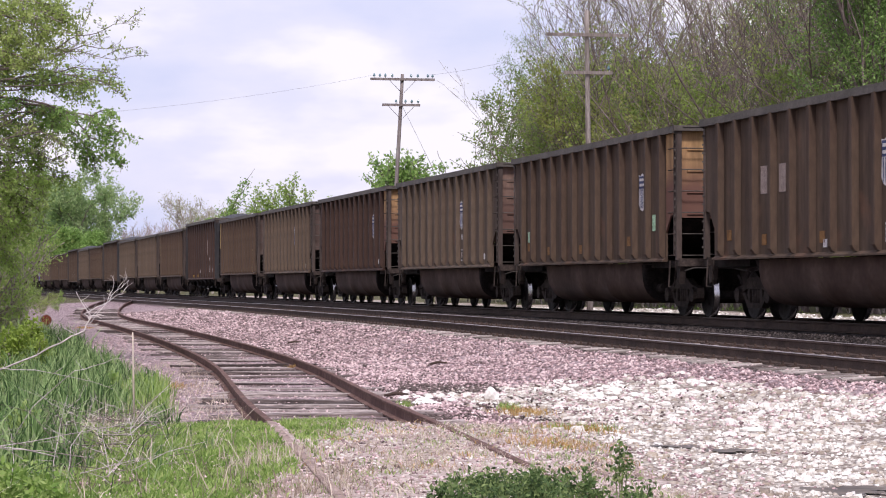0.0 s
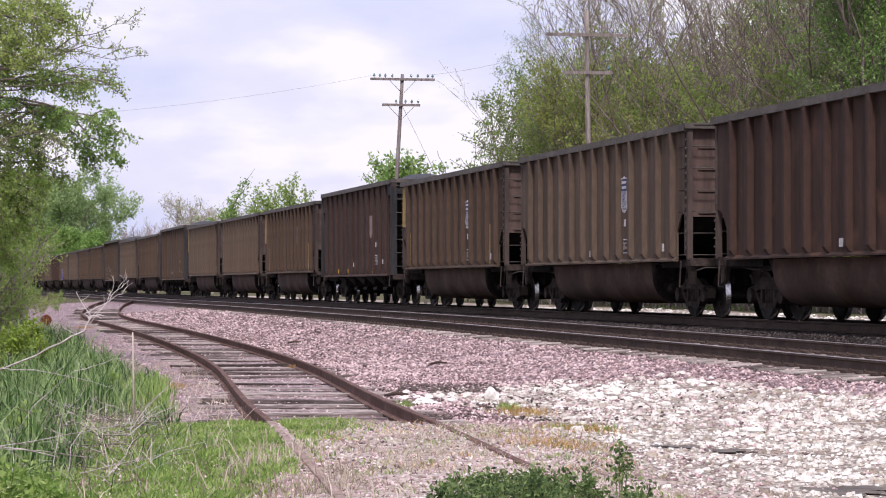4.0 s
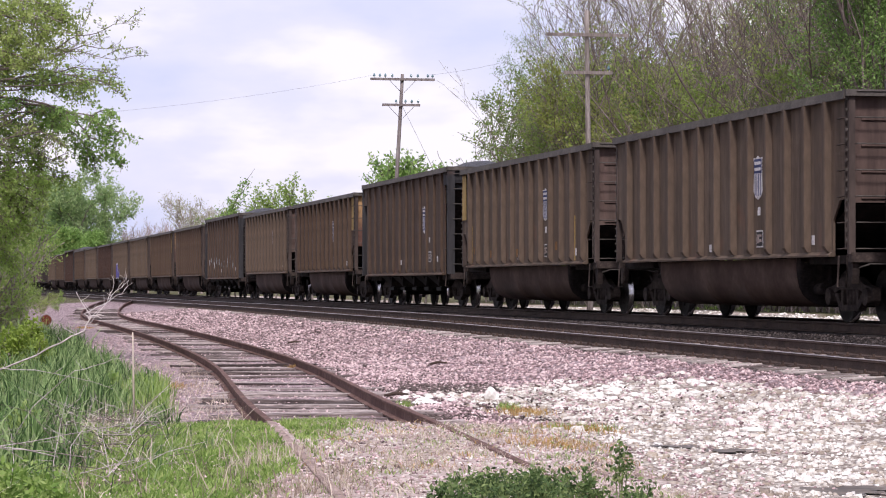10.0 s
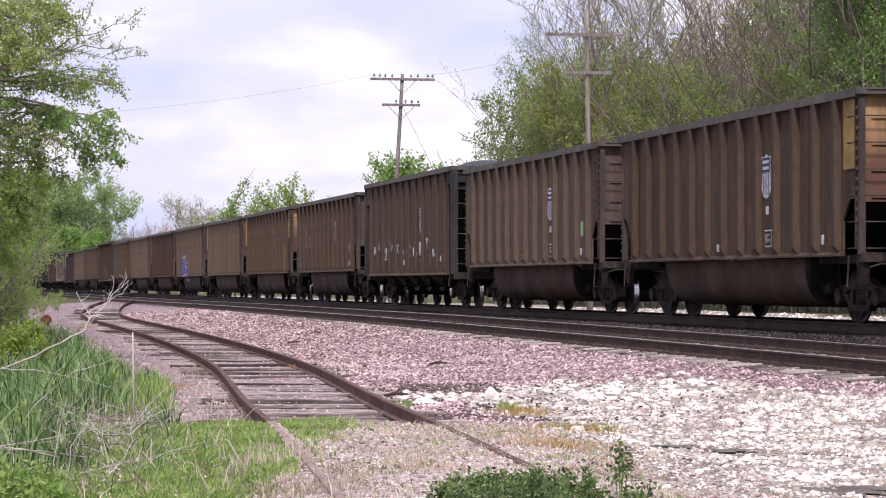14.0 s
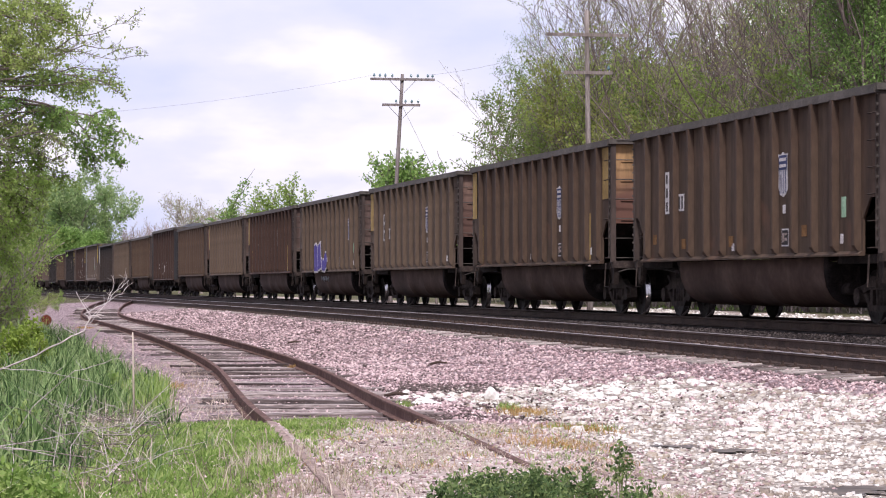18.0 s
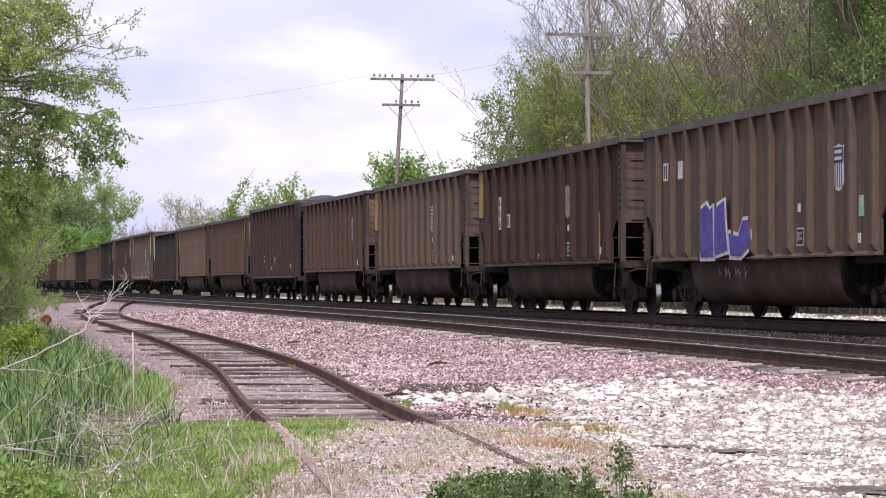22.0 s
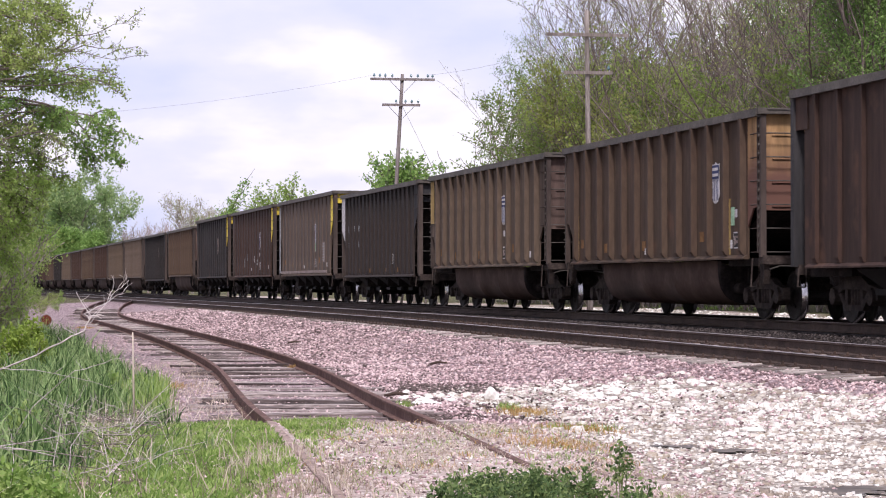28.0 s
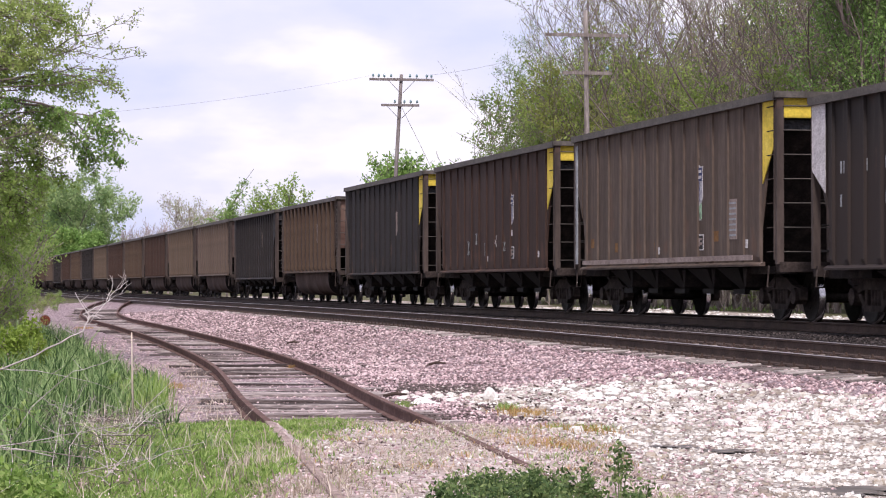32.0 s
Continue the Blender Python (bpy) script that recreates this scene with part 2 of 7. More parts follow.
M_WIRE = mat("wire", [(0.16, 0.15, 0.16), (0.24, 0.23, 0.24)], rough=0.6, scale=3, fine=20, bump=0)
M_BARK = mat("grey_bark", [(0.09, 0.072, 0.065), (0.16, 0.135, 0.122), (0.25, 0.215, 0.195)], rough=0.95, scale=2.0, fine=16, bump=0.6, stretch=(2, 2, 0.5), space="World")
M_TWIG = mat("pale_twigs", [(0.22, 0.175, 0.155), (0.33, 0.275, 0.245), (0.44, 0.385, 0.35)], rough=0.95, scale=2.0, fine=16, bump=0.2, space="World", island=0.3)
M_BARK_DARK = mat("brown_bark", [(0.075, 0.056, 0.05), (0.13, 0.1, 0.09), (0.2, 0.16, 0.145)], rough=0.95, scale=2.0, fine=16, bump=0.4, stretch=(2, 2, 0.5), space="World", island=0.3)
M_TWIG_DARK = mat("grey_brown_twigs", [(0.12, 0.092, 0.082), (0.19, 0.152, 0.135), (0.28, 0.235, 0.21)], rough=0.95, scale=2.0, fine=16, bump=0.2, space="World", island=0.3)
M_DEAD = mat("bleached_dead_wood", [(0.30, 0.26, 0.24), (0.45, 0.40, 0.38), (0.58, 0.54, 0.52)], rough=0.9, scale=3.0, fine=26, bump=0.3, space="World")
M_BRUSH = mat("grey_dead_twigs", [(0.14, 0.112, 0.1), (0.28, 0.235, 0.215), (0.5, 0.45, 0.43)], rough=0.9, scale=3.0, fine=26, bump=0.2, space="World", island=0.8)
M_LEAF_SPRING = leaf_mat("spring_leaves", [(0.2112, 0.2904, 0.0720), (0.3168, 0.4048, 0.1080), (0.4224, 0.4928, 0.1800)])
M_LEAF_MID = leaf_mat("fresh_green_leaves", [(0.2160, 0.3330, 0.0765), (0.3330, 0.4680, 0.1260), (0.4410, 0.5580, 0.1890)], scale=1.5, through_light=0.65, island=0.3)
M_LEAF_HANG = leaf_mat("hanging_green_leaves", [(0.15, 0.27, 0.07), (0.24, 0.39, 0.105), (0.35, 0.5, 0.16)], scale=1.5, through_light=0.5)
M_LEAF_OLIVE = leaf_mat("yellow_olive_leaves", [(0.1859, 0.2087, 0.0554), (0.2973, 0.3346, 0.0911), (0.4182, 0.4608, 0.1426)], scale=0.35, island=0.22, through_light=0.55)
M_LEAF_GREEN = leaf_mat("deep_green_leaves", [(0.0984, 0.1835, 0.0495), (0.1673, 0.2801, 0.0743), (0.2460, 0.3671, 0.1089)])
M_LEAF_DULL = leaf_mat("olive_leaves", [(0.1426, 0.2066, 0.0520), (0.2394, 0.3202, 0.0780), (0.3566, 0.4441, 0.1170)], scale=0.35, island=0.22, through_light=0.55)
M_LEAF_MOSS = leaf_mat("moss_green_leaves", [(0.1113, 0.1830, 0.0446), (0.1923, 0.2793, 0.0693), (0.2935, 0.3853, 0.1089)], scale=0.4, island=0.25, through_light=0.5)
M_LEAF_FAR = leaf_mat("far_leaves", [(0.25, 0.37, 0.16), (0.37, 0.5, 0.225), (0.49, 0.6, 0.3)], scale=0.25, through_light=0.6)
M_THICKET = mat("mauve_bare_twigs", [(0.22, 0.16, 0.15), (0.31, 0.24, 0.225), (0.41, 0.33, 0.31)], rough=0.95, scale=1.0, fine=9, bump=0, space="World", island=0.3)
M_BUD = leaf_mat("pale_buds", [(0.34, 0.35, 0.19), (0.43, 0.45, 0.26), (0.54, 0.55, 0.36)])
M_GRASS = leaf_mat("tall_grass_blades", [(0.0532, 0.1093, 0.0346), (0.1935, 0.3201, 0.1099), (0.3441, 0.4637, 0.1990)], scale=2.2, island=0.75)
M_LAWN = leaf_mat("low_grass_blades", [(0.1380, 0.2464, 0.0500), (0.2415, 0.3696, 0.0850), (0.3910, 0.4928, 0.1700)], scale=2.6)
M_STRAW = leaf_mat("dry_straw", [(0.3, 0.235, 0.18), (0.48, 0.4, 0.32), (0.66, 0.58, 0.49)], through_light=0.2)
M_ORANGE = leaf_mat("orange_dry_grass", [(0.29, 0.165, 0.055), (0.44, 0.28, 0.1), (0.54, 0.39, 0.17)], through_light=0.2)
M_WEED = leaf_mat("broadleaf_weed", [(0.0515, 0.0941, 0.0322), (0.1170, 0.1926, 0.0644), (0.2621, 0.3405, 0.1288)])
M_LIME = leaf_mat("lime_leaves", [(0.1440, 0.2214, 0.0300), (0.2304, 0.3280, 0.0500), (0.3168, 0.4100, 0.0900)])
M_LOG = mat("red_log_end", [(0.0630, 0.0150, 0.0096), (0.1120, 0.0252, 0.0156), (0.1610, 0.0420, 0.0270)], scale=6, fine=30)


def ground_mat():
    """Pink ballast, dry soil, grass and pale limestone chips, mixed by three painted zones with ragged edges."""
    m = bpy.data.materials.new("ground")
    m.use_nodes = True
    nt = m.node_tree
    n, l = nt.nodes.new, nt.links.new
    b = nt.nodes["Principled BSDF"]
    geo = n("ShaderNodeNewGeometry")

    def noise_tex(scale, detail=5.0):
        t = n("ShaderNodeTexNoise")
        t.inputs["Scale"].default_value, t.inputs["Detail"].default_value = scale, detail
        l(geo.outputs["Position"], t.inputs["Vector"])
        return t

    def tones(fac, cols, pos=(0.32, 0.5, 0.68)):
        r = n("ShaderNodeValToRGB")
        e = r.color_ramp.elements
        e[0].position, e[0].color = pos[0], (*cols[0], 1)
        e[1].position, e[1].color = pos[2], (*cols[2], 1)
        e.new(pos[1]).color = (*cols[1], 1)
        l(fac, r.inputs["Fac"])
        return r.outputs["Color"]

    vor = n("ShaderNodeTexVoronoi")
    vor.inputs["Scale"].default_value = 22.0
    l(geo.outputs["Position"], vor.inputs["Vector"])
    sep = n("ShaderNodeSeparateColor")
    l(vor.outputs["Color"], sep.inputs["Color"])
    broad, fine = noise_tex(0.6), noise_tex(14.0)
    pebble = tones(sep.outputs[0], [(0.12, 0.088, 0.092), (0.27, 0.20, 0.208), (0.46, 0.365, 0.375)], (0.05, 0.5, 0.95))
    soil = tones(fine.outputs["Fac"], [(0.2, 0.155, 0.137), (0.42, 0.345, 0.31), (0.62, 0.54, 0.5)])
    # soil under the grass, with the blades' shade put into its dark tones
    green = tones(fine.outputs["Fac"], [(0.035, 0.038, 0.018), (0.085, 0.085, 0.04), (0.2, 0.175, 0.1)])
    pale = tones(sep.outputs[1], [(0.15, 0.122, 0.10), (0.30, 0.26, 0.222), (0.50, 0.46, 0.415)], (0.05, 0.5, 0.95))
    # darkest pebble tones, for the strip along and under the train
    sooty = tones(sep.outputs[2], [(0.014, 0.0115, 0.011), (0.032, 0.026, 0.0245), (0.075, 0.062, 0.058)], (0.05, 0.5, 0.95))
    cur = soil
    for name, col in (("ballast", pebble), ("rock", pale), ("grass", green), ("dark_bed", sooty)):
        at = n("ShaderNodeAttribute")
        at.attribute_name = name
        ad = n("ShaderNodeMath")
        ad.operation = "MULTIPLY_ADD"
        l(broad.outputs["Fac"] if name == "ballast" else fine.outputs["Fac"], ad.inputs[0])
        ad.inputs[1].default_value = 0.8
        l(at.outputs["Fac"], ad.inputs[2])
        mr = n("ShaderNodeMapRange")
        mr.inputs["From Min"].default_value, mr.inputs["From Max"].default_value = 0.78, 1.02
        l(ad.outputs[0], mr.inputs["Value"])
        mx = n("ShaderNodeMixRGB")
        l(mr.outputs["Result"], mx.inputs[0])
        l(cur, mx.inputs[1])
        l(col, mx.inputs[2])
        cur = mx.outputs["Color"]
    l(cur, b.inputs["Base Color"])
    b.inputs["Roughness"].default_value = 0.95
    b.inputs["Specular IOR Level"].default_value = 0.15
    bp = n("ShaderNodeBump")
    bp.inputs["Strength"].default_value, bp.inputs["Distance"].default_value = 0.7, 0.04
    l(vor.outputs["Distance"], bp.inputs["Height"])
    l(bp.outputs["Normal"], b.inputs["Normal"])
    return m


M_GROUND = ground_mat()
M_WATER = mat("muddy_water", [(0.06, 0.046, 0.035), (0.1, 0.08, 0.062), (0.16, 0.13, 0.104)], rough=0.42, scale=2, fine=8, bump=0.03, space="World", spec=0.2)

# ---------------------------------------------------------------- mesh helpers


class Shape:
    """Collects boxes, prisms and tubes into one mesh."""

    def __init__(self):
        self.v, self.f, self.m, self.smooth = [], [], [], []

    def add(self, verts, faces, m=0, smooth=False):
        k = len(self.v)
        self.v.extend([tuple(p) for p in verts])
        self.f.extend([tuple(i + k for i in f) for f in faces])
        self.m.extend([m] * len(faces))
        self.smooth.extend([smooth] * len(faces))
        return self

    def box(self, c, s, m=0, rz=0.0, c0=0.0):
        """Box at c of size s; c0: chamfer of its edges along the longest side."""
        hx, hy, hz = (a / 2 for a in s)
        pts = [(sx * hx, sy * hy, sz * hz) for sx in (-1, 1) for sy in (-1, 1) for sz in (-1, 1)]
        if rz:
            ca, sa = math.cos(rz), math.sin(rz)
            pts = [(x * ca - y * sa, x * sa + y * ca, z) for x, y, z in pts]
        pts = [(x + c[0], y + c[1], z + c[2]) for x, y, z in pts]
        return self.add(pts, [(0, 1, 3, 2), (4, 6, 7, 5), (0, 4, 5, 1), (2, 3, 7, 6), (0, 2, 6, 4), (1, 5, 7, 3)], m)

    def prism(self, poly, axis, a, b, m=0, smooth=False):
        """Polygon (pairs of the two other coordinates, in xyz order) swept along an axis from a to b."""
        def at(p, t):
            q = list(p)
            q.insert(axis, t)
            return q
        n = len(poly)
        vs = [at(p, a) for p in poly] + [at(p, b) for p in poly]
        fs = [(i, (i + 1) % n, (i + 1) % n + n, i + n) for i in range(n)]
        self.add(vs, fs, m, smooth)
        return self.add(vs, [tuple(range(n)), tuple(range(2 * n - 1, n - 1, -1))], m)

    def tube(self, pts, radii, sides=5, m=0, smooth=True, cap=True):
        k, ring = len(self.v), []
        pts = [Vector(p) for p in pts]
        for i, p in enumerate(pts):
            d = (pts[min(i + 1, len(pts) - 1)] - pts[max(i - 1, 0)])
            if d.length < 1e-9:
                d = Vector((0, 0, 1))
            d.normalize()
            a = d.cross(Vector((0.31, 0.17, 0.93)) if abs(d.z) < 0.9 else Vector((1, 0, 0))).normalized()
            b = d.cross(a)
            r = radii[i] if hasattr(radii, "__len__") else radii
            for j in range(sides):
                w = 2 * math.pi * j / sides
                q = p + (a * math.cos(w) + b * math.sin(w)) * r
                ring.append((q.x, q.y, q.z))
        fs = []
        for i in range(len(pts) - 1):
            for j in range(sides):
                a0, a1 = i * sides + j, i * sides + (j + 1) % sides
                fs.append((a0, a1, a1 + sides, a0 + sides))
        self.add(ring, fs, m, smooth)
        if cap:
            self.f.append(tuple(k + j for j in range(sides - 1, -1, -1)))
            self.f.append(tuple(k + (len(pts) - 1) * sides + j for j in range(sides)))
            self.m += [m, m]
            self.smooth += [False, False]
        return self

    def lathe(self, prof, axis_y0=0.0, sides=20, m=0, mats=None):
        """Rings (y, r) round the y axis."""
        k = len(prof)
        vs = [(r * math.cos(2 * math.pi * j / sides), y, r * math.sin(2 * math.pi * j / sides)) for y, r in prof for j in range(sides)]
        for i in range(k - 1):
            fs = [(i * sides + j, i * sides + (j + 1) % sides, (i + 1) * sides + (j + 1) % sides, (i + 1) * sides + j) for j in range(sides)]
            n0 = len(self.v)
            if i == 0:
                self.v.extend(vs)
                base = n0
            self.f.extend([tuple(a + base for a in f) for f in fs])
            self.m.extend([mats[i] if mats else m] * sides)
            self.smooth.extend([True] * sides)
        return self

    def mesh(self, name, *mats):
        me = bpy.data.meshes.new(name)
        me.from_pydata(self.v, [], self.f)
        for q in mats:
            me.materials.append(q)
        me.polygons.foreach_set("material_index", self.m)
        me.polygons.foreach_set("use_smooth", self.smooth)
        me.update()
        return me


def part(name, shape, mats, parent, label="", m=None):
    """Links a Shape, or a mesh, as one object under a thing or a part."""
    mats = mats if isinstance(mats, (list, tuple)) else [mats]
    me = shape.mesh(name, *mats) if isinstance(shape, Shape) else shape
    ob = new(name, me)
    ob.parent = parent
    if m is not None:
        ob.matrix_basis = m
    if label:
        tagged(ob, label)
    return ob


def quads(name, pts, mats, smooth=False):
    """A mesh of loose quads from an array (n, 4, 3)."""
    n = len(pts)
    me = bpy.data.meshes.new(name)
    me.vertices.add(n * 4)
    me.vertices.foreach_set("co", np.asarray(pts, dtype=np.float32).ravel())
    me.loops.add(n * 4)
    me.loops.foreach_set("vertex_index", np.arange(n * 4, dtype=np.int32))
    me.polygons.add(n)
    me.polygons.foreach_set("loop_start", np.arange(n, dtype=np.int32) * 4)
    me.materials.append(mats)
    me.update(calc_edges=True)
    me.validate()
    return me


def thing(name, label, category, m=None, group="", kind=""):
    ob = new(name)
    ob.empty_display_size = 0.3
    if m is not None:
        ob.matrix_basis = m
    return tagged(ob, label, category, group, kind)


# ---------------------------------------------------------------- the plan
# u: metres across the tracks from the camera, w: metres along them, away from it.
PHI = 0.200
CP, SP = math.cos(PHI), math.sin(PHI)
U_TRAIN, U_NEAR = 16.6, 12.4
Z_TRAIN = 0.89


def at(u, w, z=0.0):
    return Vector((u * CP - w * SP, u * SP + w * CP, z))


def lerp(v, xs, ys):
    return np.interp(v, xs, ys)


def z_near(y):
    """Top of the nearer rail of the empty main track."""
    return lerp(y, [20, 32, 44, 64, 100, 140, 250], [0.60, 0.62, 0.67, 0.73, 0.755, 0.72, 0.72])


# nearer-to-train rail of the siding: y, x, z of its top
SIDE_Y = [5, 18.2, 22.7, 27.2, 40.8, 59.9, 78.9, 92, 106, 122, 149]
SIDE_X = [2.05, 0.60, 0.08, -0.495, -2.064, -4.98, -8.4, -10.95, -13.15, -15.0, -17.6]
SIDE_Z = [0.31, 0.31, 0.31, 0.31, 0.31, 0.315, 0.34, 0.38, 0.43, 0.56, 0.72]


def smooth_curve(ys, vs, q):
    """Cubic through the points, by finite slopes."""
    ys, vs, q = np.array(ys, float), np.array(vs, float), np.array(q, float)
    s = np.gradient(vs, ys)
    i = np.clip(np.searchsorted(ys, q) - 1, 0, len(ys) - 2)
    h = ys[i + 1] - ys[i]
    t = (q - ys[i]) / h
    return ((2 * t**3 - 3 * t**2 + 1) * vs[i] + (t**3 - 2 * t**2 + t) * h * s[i] + (-2 * t**3 + 3 * t**2) * vs[i + 1] + (t**3 - t**2) * h * s[i + 1])


def siding(y):
    """Centre line of the siding: x, z and heading at y."""
    y = np.asarray(y, float)
    x0, x1 = smooth_curve(SIDE_Y, SIDE_X, y - 0.2), smooth_curve(SIDE_Y, SIDE_X, y + 0.2)
    slope = (x1 - x0) / 0.4
    x = smooth_curve(SIDE_Y, SIDE_X, y) - 0.75 * np.sqrt(1 + slope**2)
    return x, smooth_curve(SIDE_Y, SIDE_Z, y), np.arctan(slope)


def fbm(x, y, s, seed=0.0):
    """Cheap smooth unevenness, about -1 to 1."""
    r = np.zeros_like(x)
    for k, (a, b, c) in enumerate(((1.0, 0.6, 0.3), (-0.7, 1.3, 1.9), (2.1, 0.9, 4.2), (-1.7, -2.3, 0.8), (3.3, -2.9, 2.6))):
        r = r + np.sin((a * x + b * y) / s + c + seed * (k + 1)) * np.cos((b * x - a * y) / s * 0.83 + 1.7 * c) / (1 + 0.5 * k)
    return r / 2.2


def ground_z(x, y):
    x, y = np.asarray(x, float), np.asarray(y, float)
    u = x * CP + y * SP
    low = lerp(y, [0, 60, 80, 100, 150, 250], [0.12, 0.15, 0.19, 0.30, 0.48, 0.5])
    sx, sz, _ = siding(np.clip(y, 5, 149))
    near = np.exp(-((x - sx) / 1.7) ** 2) * (y > 4) * (y < 149)
    low = low * (1 - near) + (sz - 0.165) * near
    bury = np.exp(-((x - sx) / 2.2) ** 4) * lerp(y, [0, 24.0, 25.8, 300], [1, 1, 0, 0])
    low = low + bury * 0.14
    bed1, bed2 = z_near(y) - 0.20, Z_TRAIN - 0.21 + 0 * y
    far = 0.42 + 0.25 * np.clip((u - 22) / 60, 0, 1)
    toe = np.clip((u - 8.4) / (10.9 - 8.4), 0, 1)
    bed1 = bed1 - 0.012 + 0.047 * np.clip(u - 11.65, -0.8, 2.2)
    z = low + (bed1 - low) * toe**1.2
    z = np.where(u > 10.9, bed1, z)
    z = np.where(u > 13.9, bed1 + (bed2 - bed1) * np.clip((u - 13.9) / 1.2, 0, 1), z)
    z = np.where(u > 18.2, bed2 + (far - bed2) * np.clip((u - 18.2) / 2.6, 0, 1), z)
    rough = np.where((u > 10.7) & (u < 18.3), 0.006, 0.03) * (1 - near * 0.8)
    z = z + rough * fbm(x, y, 0.55) + np.where(u < 8, 0.02, 0) * fbm(x, y, 2.1, 0.5)
    left = np.clip((sx - 2.2 - x) / 2.5, 0, 1)
    return z + 0.12 * left * (y > 10) * (y < 120)


def rock_zone(x, y):
    """1 where the pale limestone lies, falling to 0 at its ragged edge."""
    u = x * CP + y * SP
    edge = lerp(x, [-0.8, -0.2, 0.8, 1.8, 3.3, 6], [6.2, 7.0, 8.25, 9.3, 10.4, 10.8])
    d1 = edge - u + 0.25 * fbm(x, y, 0.35)
    d2 = x - lerp(y, [15, 20, 23, 27, 32, 34], [1.45, 1.25, 1.0, 0.55, -0.25, -0.5]) + 0.3 * fbm(x, y, 0.3, 1.0)
    road = 0.9 * np.clip(np.minimum(u - 19.8, 31.5 - u + 2.6 * fbm(x, y, 2.0)), 0, 1)
    return np.maximum(np.clip(np.minimum(d1, d2) / 0.5, 0, 1), road)


def grass_zone(x, y):
    u = x * CP + y * SP
    sx = siding(np.clip(y, 5, 149))[0]
    left = np.clip((sx - lerp(y, [10, 21, 24, 30, 45, 70], [0.85, 0.8, 1.1, 1.5, 2.0, 3.0]) - x) / 0.8, 0, 1)
    return np.maximum(left, np.clip((u - 31.0 + 2.0 * fbm(x, y, 3.0, 0.6)) / 2, 0, 1))


def ballast_zone(x, y):
    u = x * CP + y * SP
    sx = siding(np.clip(y, 5, 149))[0]
    return np.clip(np.minimum((x - sx + lerp(y, [25, 40, 70], [1.9, 2.4, 4.2])), (y - 24.5) * 0.6), 0, 1) * (u < 20)


# 1 on the strip round the train's track where the ground is darkest
def dark_zone(x, y):
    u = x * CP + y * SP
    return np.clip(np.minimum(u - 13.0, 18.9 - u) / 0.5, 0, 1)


def make_ground():
    us = np.concatenate([[-3000, -1200, -500, -220, -110, -60, -40], np.arange(-30, -6, 1.0), np.arange(-6, 20, 0.16), np.arange(20, 60, 1.5), [70, 90, 130, 220, 500, 1200, 3000]])
    ws = np.concatenate([[-3000, -1200, -500, -200, -100, -50, -20, 0], np.arange(8, 15, 0.5), np.arange(15, 50, 0.16), np.arange(50, 160, 0.9), [165, 175, 190, 220, 260, 320, 420, 600, 900, 1400, 2200, 4000]])
    U, W = np.meshgrid(us, ws)
    X, Y = U * CP - W * SP, U * SP + W * CP
    Z = ground_z(X, Y)
    nu, nw = len(us), len(ws)
    idx = np.arange(nu * nw).reshape(nw, nu)
    f = np.stack([idx[:-1, :-1], idx[:-1, 1:], idx[1:, 1:], idx[1:, :-1]], -1).reshape(-1, 4)
    me = bpy.data.meshes.new("ground")
    me.from_pydata(np.stack([X, Y, Z], -1).reshape(-1, 3).tolist(), [], f.tolist())
    for name, zone in (("ballast", ballast_zone), ("rock", rock_zone), ("grass", grass_zone), ("dark_bed", dark_zone)):
        a = me.attributes.new(name, "FLOAT", "POINT")
        a.data.foreach_set("value", zone(X, Y).ravel().astype(np.float32))
    me.polygons.foreach_set("use_smooth", [True] * len(me.polygons))
    me.materials.append(M_GROUND)
    tagged(new("ground", me), "pink gravel, dry soil and grass beside the tracks", "ground", kind="structure")


make_ground()
# ---------------------------------------------------------------- tracks
RAIL_PROFILE = [(-0.07, -0.172), (0.07, -0.172), (0.07, -0.158), (0.012, -0.142), (0.009, -0.045), (0.034, -0.034), (0.036, -0.006), (0.026, 0.0), (-0.026, 0.0), (-0.036, -0.006), (-0.034, -0.034), (-0.009, -0.045), (-0.012, -0.142), (-0.07, -0.158)]


def rail(name, pts, mats, parent, height=0.172):
    """Rail swept along points of its top; the running surface takes the second material."""
    sh, k = Shape(), height / 0.172
    pts = [Vector(p) for p in pts]
    n = len(RAIL_PROFILE)
    vs = []
    for i, p in enumerate(pts):
        d = pts[min(i + 1, len(pts) - 1)] - pts[max(i - 1, 0)]
        d.z = 0
        d.normalize()
        side = Vector((d.y, -d.x, 0))
        vs += [p + side * a * min(1, k * 1.1) + Vector((0, 0, b * k)) for a, b in RAIL_PROFILE]
    for j in range(n):
        fs = [(i * n + j, i * n + (j + 1) % n, (i + 1) * n + (j + 1) % n, (i + 1) * n + j) for i in range(len(pts) - 1)]
        if j == 0:
            sh.add(vs, fs, 0)
        else:
            sh.f += fs
            sh.m += [1 if RAIL_PROFILE[j][1] > -0.007 and RAIL_PROFILE[(j + 1) % n][1] > -0.007 else 0] * len(fs)
            sh.smooth += [False] * len(fs)
    return part(name, sh, mats, parent)


